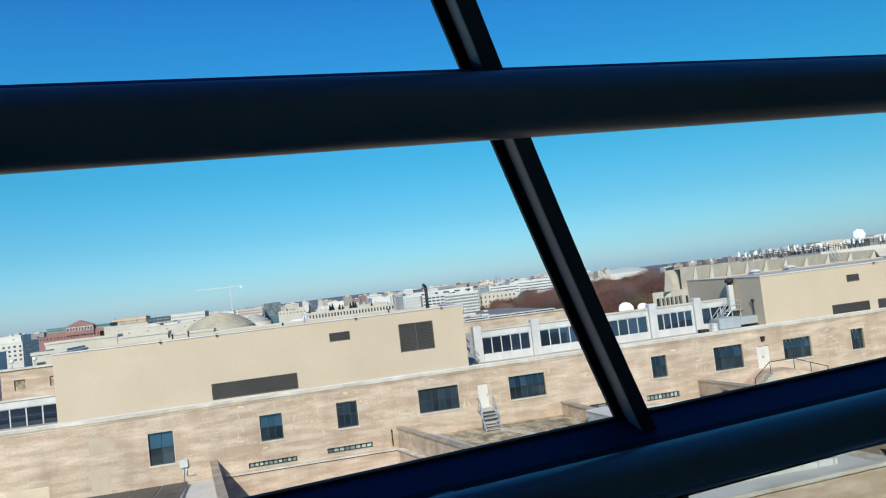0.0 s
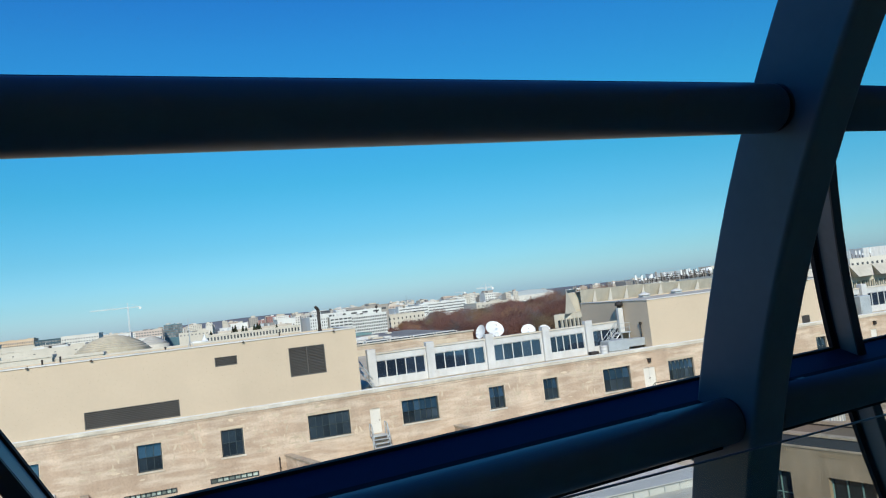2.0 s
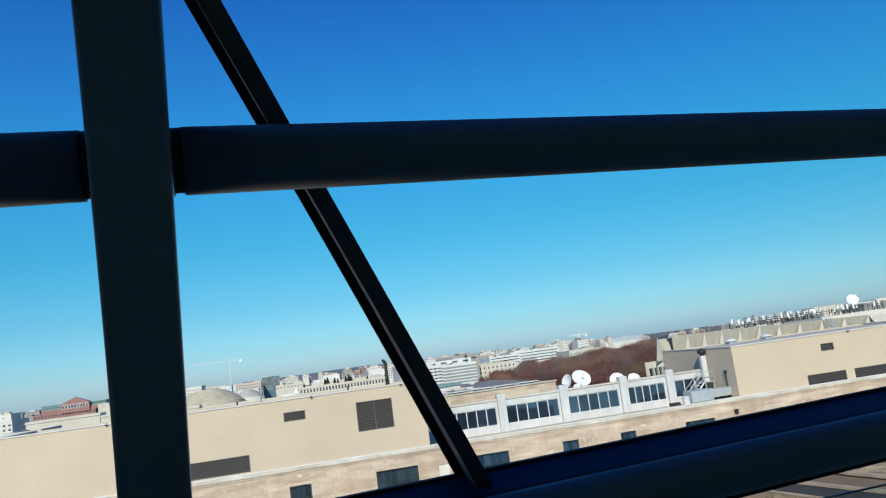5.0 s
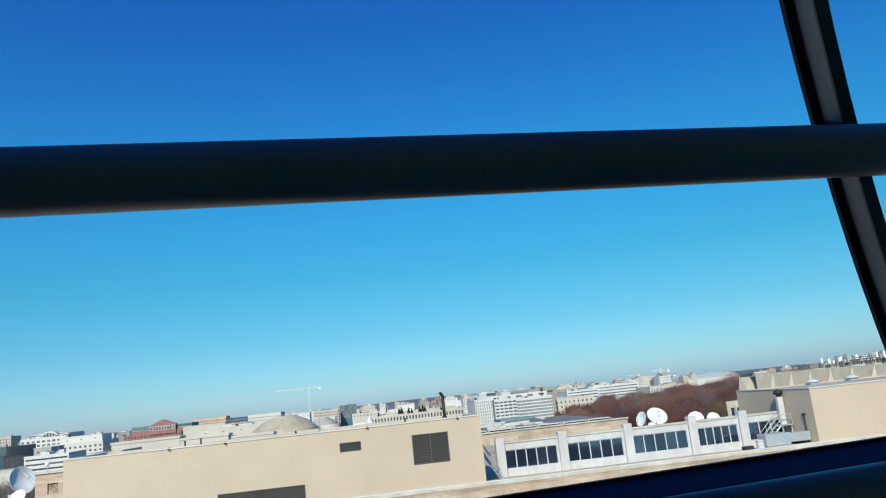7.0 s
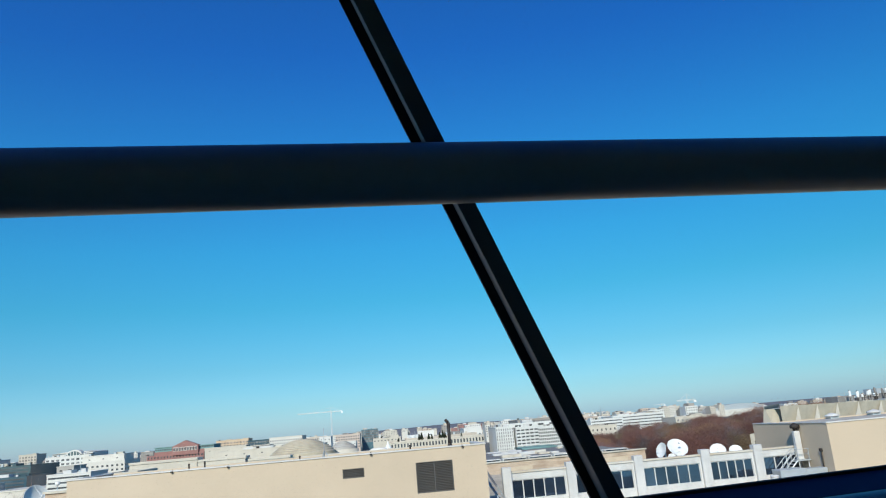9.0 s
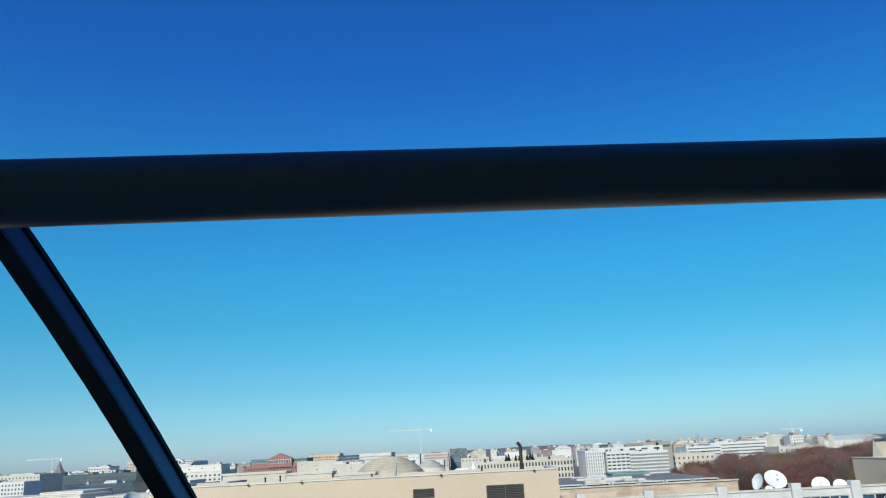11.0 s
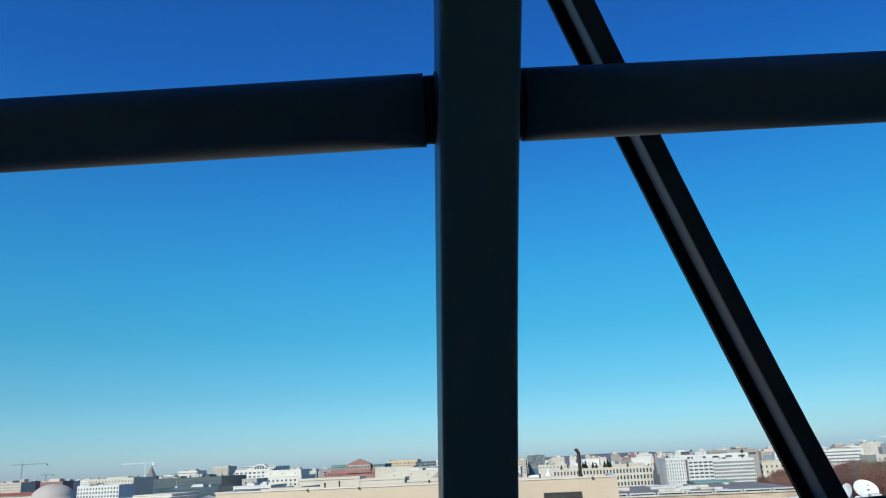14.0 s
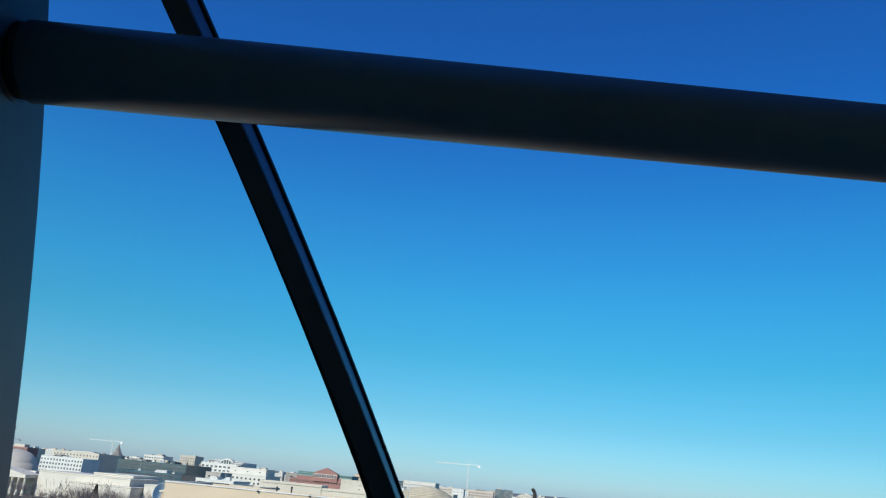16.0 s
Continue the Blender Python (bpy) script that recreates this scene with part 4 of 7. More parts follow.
# step up to the single door
stair = thing("metal_stair", "grey steel access stair with pipe rails", "stair", (3.8, 61.0, 17.55))
bm = bmesh.new()
box(bm, 3.05, 60.95, 19.02, 4.5, 61.93, 19.1)
bevelled(bm, 0.01, 1)
part("landing", bm, GALV, stair)
for k in range(5):
    bm = bmesh.new()
    box(bm, 3.15, 60.95 - 0.24 * (k + 1), 18.78 - 0.28 * k, 4.4, 60.95 - 0.24 * k + 0.05, 18.84 - 0.28 * k)
    part("tread", bm, GALV, stair)
for x in (3.1, 4.45):
    bm = bmesh.new()
    vs = [bm.verts.new((x + dx, y, z)) for dx in (-0.03, 0.03) for y, z in ((61.0, 19.08), (61.0, 18.78), (59.75, 17.56), (59.75, 17.82))]
    bm.faces.new(vs[:4]); bm.faces.new(vs[4:][::-1])
    for k in range(4):
        bm.faces.new((vs[k], vs[(k + 1) % 4], vs[4 + (k + 1) % 4], vs[4 + k]))
    part("stringer", bm, GALV, stair)
    bm = bmesh.new()
    pts = [(61.85, 19.1), (61.85, 20.1), (61.0, 20.1), (60.35, 19.35), (60.35, 18.4)]
    for (ya, za), (yb, zb) in zip(pts, pts[1:]):
        rod(bm, (x, ya, za), (x, yb, zb), 0.03, 8)
    rod(bm, (x, 61.0, 19.1), (x, 61.0, 20.1), 0.03, 8)
    rod(bm, (x, 61.85, 19.6), (x, 61.0, 19.6), 0.02, 6)
    rod(bm, (x, 61.0, 19.6), (x, 60.35, 18.9), 0.02, 6)
    part("rail", bm, GALV, stair)
for x in (3.1, 4.4):
    bm = bmesh.new()
    rod(bm, (x, 61.0, 17.55), (x, 61.0, 19.03), 0.04, 8)
    part("leg", bm, GALV, stair)
bm = bmesh.new()
prism(bm, ((4.3, 59.9), (4.8, 59.9), (8.6, 49.5), (8.1, 49.5)), 17.555, 17.68)
part("roof_strip", bm, COPING, centre, "pale felt strip along the roof")

# ramped steps at the double door
ramp = thing("stucco_steps", "stucco stepped platform with dark pipe rails", "steps", (32.5, 60.5, 17.55))
bm = bmesh.new()
sec = [(28.6, 17.55), (30.4, 18.85), (32.9, 18.85), (36.8, 17.55)]
fa, fb = [bm.verts.new((x, 59.6, z)) for x, z in sec], [bm.verts.new((x, 61.98, z)) for x, z in sec]
bm.faces.new(fa); bm.faces.new(fb[::-1])
for k in range(4):
    bm.faces.new((fa[k], fa[(k + 1) % 4], fb[(k + 1) % 4], fb[k]))
part("platform", bm, STUCCO, ramp)
bm = bmesh.new()
box(bm, 28.5, 59.35, 17.55, 36.9, 59.6, 17.85)
part("kerb", bm, COPING, ramp)
for y in (59.7,):
    bm = bmesh.new()
    pts = [(28.7, 17.9), (28.7, 18.5), (30.4, 19.8), (32.9, 19.8), (36.4, 18.6), (36.4, 17.7)]
    for (xa, za), (xb, zb) in zip(pts, pts[1:]):
        rod(bm, (xa, y, za), (xb, y, zb), 0.035, 8)
    for x, zb, zt in ((30.4, 18.8, 19.8), (32.9, 18.8, 19.8), (34.6, 18.2, 19.2)):
        rod(bm, (x, y, zb), (x, y, zt), 0.03, 8)
    part("rail", bm, IRON, ramp)
for k in range(7):
    bm = bmesh.new()
    box(bm, 28.45 + k * 0.26, 58.9, 17.55, 28.71 + k * 0.26, 59.5, 17.6 + 0.19 * (k + 1))
    part("step", bm, CONC, ramp)

# lamps over the doors
for x, z in ((31.5, 21.7), (61.0, 21.9), (3.75, 21.75)):
    if x != 3.75:
        lamp = thing("wall_lamp", "small dark bulkhead lamp on the stucco wall", "wall lamp", (x, FY, z))
        bm = bmesh.new()
        box(bm, x - 0.16, FY - 0.28, z - 0.2, x + 0.16, FY - 0.001, z + 0.16)
        bevelled(bm, 0.04, 2)
        part("lamp_body", bm, IRON, lamp)
        bm = bmesh.new()
        box(bm, x - 0.2, FY - 0.32, z + 0.16, x + 0.2, FY - 0.001, z + 0.2)
        part("hood", bm, IRON, lamp)

# service box with conduit
sbox = thing("service_box", "white electrical box with grey conduit on the wall", "electrical box", (-21.5, FY, 17.6))
bm = bmesh.new()
box(bm, -21.75, FY - 0.25, 18.15, -21.15, FY - 0.001, 18.75)
bevelled(bm, 0.02, 2)
part("cabinet", bm, WHITE, sbox)
bm = bmesh.new()
rod(bm, (-21.55, FY - 0.1, 16.9), (-21.55, FY - 0.1, 18.15), 0.045, 8)
rod(bm, (-21.3, FY - 0.1, 17.45), (-21.3, FY - 0.1, 18.15), 0.035, 8)
rod(bm, (-21.3, FY - 0.1, 17.45), (-20.6, FY - 0.1, 17.45), 0.035, 8)
part("conduit", bm, GALV, sbox)

# glazed roof panels
sky_r = thing("roof_skylight", "dark gridded skylight on the white roof", "skylight", (-26, 57, 16.9))
bm = bmesh.new()
prism(bm, ((-33.2, 60.9), (-21.2, 60.9), (-20.6, 50), (-33.2, 50)), 16.9, 17.2)
part("curb", bm, GALV, sky_r)
for i in range(6):
    for j in range(6):
        bm = bmesh.new()
        x, y = -33.0 + i * 2.0, 60.7 - (j + 1) * 1.75
        box(bm, x + 0.04, y + 0.04, 17.2, x + 1.93, y + 1.70, 17.26)
        part("pane", bm, LOUVRE, sky_r)

# grey sheet-metal box on the centre wing's parapet
hatch = thing("roof_hatch", "pale grey sheet-metal roof hatch over the parapet", "roof hatch", (11.6, 54.5, 17.55))
bm = bmesh.new()
prism(bm, ((11.2, 52.0), (12.7, 52.0), (12.4, 56.2), (10.65, 55.8)), 17.55, 18.76)
bevelled(bm, 0.03, 1)
part("box", bm, GALV, hatch)
bm = bmesh.new()
prism(bm, ((11.12, 51.9), (12.8, 51.9), (12.5, 56.3), (10.55, 55.9)), 18.765, 18.83)
part("lid", bm, ROOFW, hatch)
# pale flashing strip along the gravel
bm = bmesh.new()
prism(bm, ((-1.5, 61.9), (-0.6, 61.9), (2.4, 49), (1.4, 49)), 17.552, 17.62)
part("roof_flashing", bm, GALV, centre, "pale grey metal flashing on the gravel")
# raised parapet where the right wing meets the facade
bm = bmesh.new()
prism(bm, ((24.3, 61.95), (25.95, 52.8), (26.35, 52.8), (24.7, 61.95)), 17.5, 18.65)
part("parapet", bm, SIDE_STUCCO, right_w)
bm = bmesh.new()
prism(bm, ((24.22, 61.95), (25.87, 52.7), (26.43, 52.7), (24.78, 61.95)), 18.655, 18.77)
part("parapet_coping", bm, WINGCOP, right_w)

# lower front range with a skewed front, white roof and long ribbed box
front = thing("front_range", "low stucco range with skewed front and pale roof", "building wing", (9, 42, 0))
bm = bmesh.new()
prism(bm, ((-6, 36.8), (24.4, 39.4), (22.8, 50.9), (-2.0, 46.9)), 0, 15.75)
part("range_wall", bm, STUCCO, front)
bm = bmesh.new()
prism(bm, ((-5.6, 37.2), (24.0, 39.8), (22.6, 50.85), (-1.9, 46.85)), 15.76, 15.82)
part("range_roof", bm, ROOFW, front)
bm = bmesh.new()
prism(bm, ((-6, 36.7), (24.5, 39.3), (22.9, 50.8), (22.3, 50.7), (23.8, 39.85), (-6, 37.3)), 15.83, 16.08)
bevelled(bm, 0.03, 1)
part("range_coping", bm, COPING, front)
bm = bmesh.new()
prism(bm, ((-5.2, 37.5), (9.0, 38.7), (8.2, 44.0), (-3.4, 44.0)), 15.825, 15.85)
part("gravel_bed", bm, GRAVEL, front, "dark gravel bed on the roof")
mon = thing("roof_monitor", "raised white sheet-metal roof with a low front face", "raised roof", (15, 45.3, 15.82))
bm = bmesh.new()
prism(bm, ((9.3, 41.4), (21.6, 41.3), (20.7, 49.6), (9.0, 48.2)), 15.825, 16.36)
part("box", bm, WHITE, mon)
for k in range(11):
    bm = bmesh.new()
    box(bm, 9.5 + k * 1.18, 41.24, 15.86, 9.56 + k * 1.18, 41.35 - 0.008 * k, 16.36)
    part("seam", bm, GALV, mon)
bm = bmesh.new()
prism(bm, ((9.2, 41.2), (21.72, 41.1), (20.8, 49.7), (8.9, 48.3)), 16.365, 16.43)
part("lid", bm, WHITE, mon)

# short drain pipe on the facade above the gravel roof
drain = thing("drain_pipe", "short dark drain pipe on the stucco wall", "drain pipe", (-4.6, FY, 17.4))
bm = bmesh.new()
rod(bm, (-4.6, FY - 0.08, 17.2), (-4.6, FY - 0.08, 18.6), 0.05, 8)
part("pipe", bm, IRON, drain)
for z in (17.7, 18.4):
    bm = bmesh.new()
    box(bm, -4.68, FY - 0.14, z, -4.52, FY - 0.002, z + 0.05)
    part("bracket", bm, IRON, drain)


# ---- on the roofs ----
# short smokestack behind the penthouse edge
stack = thing("smokestack", "thin rusty iron smokestack with a capped head", "chimney", (0.02, 63.65, 28.0))
bm = bmesh.new()
rod(bm, (0.02, 63.65, 27.9), (0.02, 63.65, 30.3), 0.14, 14)
part("flue", bm, IRON, stack)
bm = bmesh.new()
rod(bm, (0.02, 63.65, 27.9), (0.02, 63.65, 28.6), 0.30, 14, 0.16)
part("flashing", bm, IRON, stack)
bm = bmesh.new()
rod(bm, (0.0, 63.65, 30.28), (-0.22, 63.65, 30.55), 0.15, 12, 0.12)
part("cap", bm, IRON, stack)

pole = thing("roof_pole", "thin grey lightning pole on a braced foot", "pole", (-10.75, 66.7, 28.0))
bm = bmesh.new()
rod(bm, (-10.75, 66.7, 27.9), (-10.75, 66.7, 30.75), 0.045, 8, 0.02)
part("mast", bm, GALV, pole)
for a in (0, 120, 240):
    bm = bmesh.new()
    rod(bm, (-10.75 + 0.5 * math.cos(radians(a)), 66.7 + 0.5 * math.sin(radians(a)), 27.95), (-10.75, 66.7, 28.9), 0.03, 6)
    part("brace", bm, GALV, pole)
# small floodlights and stubs along the penthouse edge
for x in (-22.4, -18.0, -6.6, 0.9, 45.0, 52.5):
    zt = 28.43 if x < 10 else 27.65
    fl = thing("edge_lamp", "small dark floodlight on the roof edge", "floodlight", (x, 62.0, zt), "edge lamps")
    bm = bmesh.new()
    box(bm, x - 0.08, FY - 0.1, zt - 0.19, x + 0.08, FY + 0.05, zt - 0.09)
    part("head", bm, IRON, fl)
    bm = bmesh.new()
    rod(bm, (x, FY + 0.04, zt - 0.16), (x, FY + 0.2, zt + 0.01), 0.03, 6)
    part("arm", bm, IRON, fl)
for x, h in ((-21.9, 0.25), (-20.6, 0.35), (-12.7, 0.1), (-3.3, 0.2)):
    st = thing("vent_stub", "short dark vent pipe on the penthouse roof", "vent pipe", (x, 65.2, 28.0), "vent stubs")
    bm = bmesh.new()
    rod(bm, (x, 65.2, 27.9), (x, 65.2, 28.4 + h), 0.07, 10)
    part("pipe", bm, IRON, st)
    bm = bmesh.new()
    rod(bm, (x, 65.2, 28.4 + h), (x, 65.2, 28.5 + h), 0.10, 10, 0.06)
    part("cowl", bm, IRON, st)


def dish(x, y, z, r, aim, base_z, label):
    """A parabolic aerial: shell, feed on three struts, mount and post."""
    aim = Vector(aim).normalized()
    d = thing("satellite_dish", label, "satellite dish", (x, y, base_z), "satellite dishes")
    m = Matrix.Translation((x, y, z)) @ aim.to_track_quat("Z", "Y").to_matrix().to_4x4()
    bm = bmesh.new()
    prof = [(0.001, 0)] + [(r * k / 10, 0.28 * r * (k / 10) ** 2) for k in range(1, 11)]
    lathe(bm, prof + [(r * 1.015, 0.28 * r), (r * 1.015, 0.26 * r)] + [(r * k / 10, 0.28 * r * (k / 10) ** 2 - 0.05) for k in range(10, 0, -1)], 36, m)
    part("reflector", bm, DISH, d, "white parabolic shell")
    bm = bmesh.new()
    f = Vector((0, 0, 0.85 * r))
    for a in (90, 210, 330):
        rod(bm, m @ Vector((r * 0.9 * math.cos(radians(a)), r * 0.9 * math.sin(radians(a)), 0.23 * r)), m @ f, 0.011 * r, 6)
    part("feed_strut", bm, DISH, d)
    bm = bmesh.new()
    rod(bm, m @ f, m @ (f + Vector((0, 0, 0.2 * r))), 0.09 * r, 10)
    part("feed_horn", bm, DISH, d)
    bm = bmesh.new()
    rod(bm, (x - aim.x * 0.35 * r, y - aim.y * 0.35 * r, base_z), (x - aim.x * 0.35 * r, y - aim.y * 0.35 * r, z - 0.1 * r), 0.12 * r, 12)
    part("post", bm, GALV, d)
    bm = bmesh.new()
    rod(bm, (x - aim.x * 0.35 * r, y - aim.y * 0.35 * r, z - 0.15 * r), m @ Vector((0, 0, -0.05)), 0.14 * r, 10)
    part("mount", bm, GALV, d)
    return d


dish(55.2, 158.9, 21.1, 2.15, (0.05, -0.75, 0.62), 19.0, "large white satellite dish tilted to the sky")
dish(66.8, 165.4, 19.3, 1.75, (-0.25, -0.8, 0.5), 18.0, "white satellite dish beside a larger one")
dish(66.7, 156.2, 19.6, 1.36, (-0.15, -0.8, 0.55), 18.0, "smaller white satellite dish")
dish(51.9, 158.5, 21.0, 1.6, (-0.95, -0.3, 0.35), 19.0, "white satellite dish turned edge-on")
dish(51.3, 152.0, 19.8, 0.85, (-0.1, -0.9, 0.3), 19.0, "small round white satellite dish")
dish(53.0, 152.0, 20.3, 0.7, (0.1, -0.9, 0.3), 19.0, "small round white satellite dish")
dish(-59.0, 119.8, 24.4, 2.05, (0.8, -0.5, 0.25), 20.0, "large white dish turned aside beside the penthouse")
dish(-43.2, 83.1, 24.1, 1.2, (-0.35, -0.7, 0.6), 22.55, "white satellite dish on the lower roof")
dish(-45.6, 83.6, 24.1, 1.0, (-0.62, -0.55, 0.5), 22.55, "white satellite dish turned aside on the roof")
# roofs that carry the far dishes
bm = bmesh.new()
box(bm, 46.5, 145, 0, 92, 176, 18.0)
box(bm, 48.5, 148, 18.0, 57, 162, 19.0)
tagged(part("dish_building", bm, ROOFG), "flat grey roof that carries satellite dishes", "building")
bm = bmesh.new()
box(bm, -64, 115, 0, -54, 125, 20.0)
tagged(part("dish_building", bm, ROOFG), "flat grey roof that carries a large dish", "building")

# ducts and stair beside the shaded penthouse wall
duct = thing("roof_duct", "galvanised air duct with curved fan on the roof", "air duct", (29.5, 63.8, 22.9))
bm = bmesh.new()
box(bm, 27.9, 63.0, 22.92, 30.2, 64.5, 23.97)
bevelled(bm, 0.05, 1)
part("duct_box", bm, GALV, duct)
bm = bmesh.new()
box(bm, 30.25, 63.15, 23.1, 32.2, 64.3, 23.87)
bevelled(bm, 0.04, 1)
part("duct_arm", bm, GALV, duct)
bm = bmesh.new()
lathe(bm, [(0.34, 22.9), (0.36, 22.96), (0.34, 23.0), (0.34, 23.2), (0.37, 23.24), (0.34, 23.28), (0.34, 23.5), (0.38, 23.54), (0.36, 23.6), (0.04, 23.66)], 20, pose(27.3, 62.98, 0))
part("fan_cowl", bm, WHITE, duct)
bm = bmesh.new()
box(bm, 25.7, 62.7, 22.9, 26.55, 63.3, 23.2)
part("black_unit", bm, IRON, duct)
rstair = thing("roof_stair", "grey steel stair up to a penthouse door", "stair", (30.5, 66.1, 22.55))
for k in range(8):
    bm = bmesh.new()
    box(bm, 29.1 + k * 0.24, 65.6, 22.75 + k * 0.22, 29.36 + k * 0.24, 66.6, 22.8 + k * 0.22)
    part("tread", bm, GALV, rstair)
for y in (65.6, 66.6):
    bm = bmesh.new()
    rod(bm, (29.1, y, 22.62), (31.0, y, 24.4), 0.06, 6)
    part("stringer", bm, GALV, rstair)
    bm = bmesh.new()
    rod(bm, (29.1, y, 23.55), (31.0, y, 25.35), 0.035, 8); rod(bm, (31.0, y, 25.35), (32.2, y, 25.35), 0.035, 8)
    rod(bm, (29.1, y, 23.1), (31.0, y, 24.9), 0.025, 6); rod(bm, (31.0, y, 24.9), (32.2, y, 24.9), 0.025, 6)
    for x, za, zb in ((29.1, 22.6, 23.55), (30.05, 23.5, 24.45), (31.0, 24.4, 25.35), (32.1, 24.4, 25.35)):
        rod(bm, (x, y, za), (x, y, zb), 0.03, 6)
    part("rail", bm, GALV, rstair)
bm = bmesh.new()
box(bm, 30.95, 65.5, 24.35, 32.2, 66.7, 24.43)
part("landing", bm, GALV, rstair)
for x in (31.1, 32.0):
    bm = bmesh.new()
    rod(bm, (x, 65.6, 22.5), (x, 65.6, 24.35), 0.05, 8)
    part("leg", bm, GALV, rstair)
flue = thing("wall_flue", "pale square flue with a dark hood on the penthouse wall", "flue", (31.9, 66.7, 24.4))
bm = bmesh.new()
box(bm, 31.6, 66.5, 24.4, 32.15, 66.9, 26.9)
bevelled(bm, 0.02, 1)
part("duct", bm, WHITE, flue)
bm = bmesh.new()
lathe(bm, [(0.2, 26.9), (0.2, 27.1), (0.42, 27.15), (0.42, 27.4), (0.1, 27.6), (0.01, 27.62)], 14, pose(31.87, 66.7, 0))
part("hood", bm, IRON, flue)
for x, y in ((40, 74), (44.5, 74)):
    v = thing("roof_fan", "squat pale roof fan on the penthouse", "roof fan", (x, y, 27.0), "roof fans")
    bm = bmesh.new()
    box(bm, x - 0.45, y - 0.45, 26.9, x + 0.45, y + 0.45, 27.6)
    part("curb", bm, GALV, v)
    bm = bmesh.new()
    lathe(bm, [(0.45, 27.6), (0.7, 27.68), (0.7, 27.78), (0.25, 27.95), (0.02, 28.0)], 20, pose(x, y, 0))
    part("cowl", bm, WHITE, v)
# stair strut beside the left penthouse's end
strut = thing("roof_ladder", "grey steel ladder stair beside the penthouse end", "ladder", (3.6, 65.5, 22.55))
for dx in (0, 0.5):
    bm = bmesh.new()
    rod(bm, (3.0 + dx * 0.3, 66.0 + dx, 25.3), (4.5 + dx * 0.3, 65.0 + dx, 22.6), 0.06, 8)
    rod(bm, (3.0 + dx * 0.3, 66.0 + dx, 26.1), (4.5 + dx * 0.3, 65.0 + dx, 23.4), 0.035, 8)
    part("stringer", bm, GALV, strut)
for k in range(8):
    bm = bmesh.new()
    a = Vector((3.1, 66.0, 25.2)).lerp(Vector((4.6, 65.0, 22.7)), k / 7)
    box(bm, a.x - 0.12, a.y, a.z - 0.02, a.x + 0.25, a.y + 0.55, a.z + 0.02)
    part("tread", bm, GALV, strut)
# equipment cabinet right of the shaded penthouse
cab = thing("roof_cabinet", "pale rooftop equipment cabinet with a grey pipe loop", "equipment cabinet", (62.5, 65.2, 22.55))
bm = bmesh.new()
box(bm, 62.2, 64.4, 22.55, 63.8, 66.0, 24.8)
bevelled(bm, 0.05, 1)
part("cabinet_body", bm, GALV, cab)
bm = bmesh.new()
for k in range(9):
    a, b = math.pi * k / 9, math.pi * (k + 1) / 9
    rod(bm, (60.6 + 0.7 * math.cos(a), 64.4, 22.7 + 0.9 * math.sin(a)), (60.6 + 0.7 * math.cos(b), 64.4, 22.7 + 0.9 * math.sin(b)), 0.07, 8)
part("pipe_loop", bm, GALV, cab)

# downpipe at the shaded penthouse corner
dp = thing("downpipe", "thin dark downpipe on the penthouse wall", "downpipe", (32.1, 63.6, 22.9))
bm = bmesh.new()
rod(bm, (32.15, 63.6, 22.9), (32.15, 63.6, 25.2), 0.06, 8)
part("pipe", bm, IRON, dp)
bm = bmesh.new()
box(bm, 32.05, 63.48, 25.15, 32.24, 63.72, 25.4)
part("hopper", bm, IRON, dp)

# small globe lights on the rear wall
for x in (-42.3, -40.0, -37.7):
    fl = thing("roof_light", "white globe light on a short post", "roof light", (x, 88.2, 26.62), "rear roof lights")
    bm = bmesh.new()
    rod(bm, (x, 88.2, 26.6), (x, 88.2, 27.2), 0.05, 6)
    part("post", bm, GALV, fl)
    bm = bmesh.new()
    lathe(bm, [(0.02, 27.15), (0.2, 27.22), (0.26, 27.4), (0.2, 27.58), (0.02, 27.65)], 12, pose(x, 88.2, 0))
    part("globe", bm, DISH, fl)


# ---- the city beyond ----
def material_like(m, colour, name):
    c = m.copy()
    c.name = name
    for nd in c.node_tree.nodes:
        if nd.type == "RGB":
            nd.outputs[0].default_value = (*colour, 1)
    return c


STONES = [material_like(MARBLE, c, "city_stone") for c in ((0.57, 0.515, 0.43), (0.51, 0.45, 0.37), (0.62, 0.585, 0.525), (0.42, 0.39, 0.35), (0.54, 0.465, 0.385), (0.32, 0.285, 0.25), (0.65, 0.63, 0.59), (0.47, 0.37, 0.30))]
rng = random.Random(7)
PANES = {}


def pane_mesh(w, h, glass=DARKWIN):
    key = (round(w, 2), round(h, 2), glass.name)
    if key not in PANES:
        bm = bmesh.new()
        box(bm, -w / 2, -0.02, -h / 2, w / 2, 0.25, h / 2)
        PANES[key] = mesh_of("window", bm, glass)
    return PANES[key]


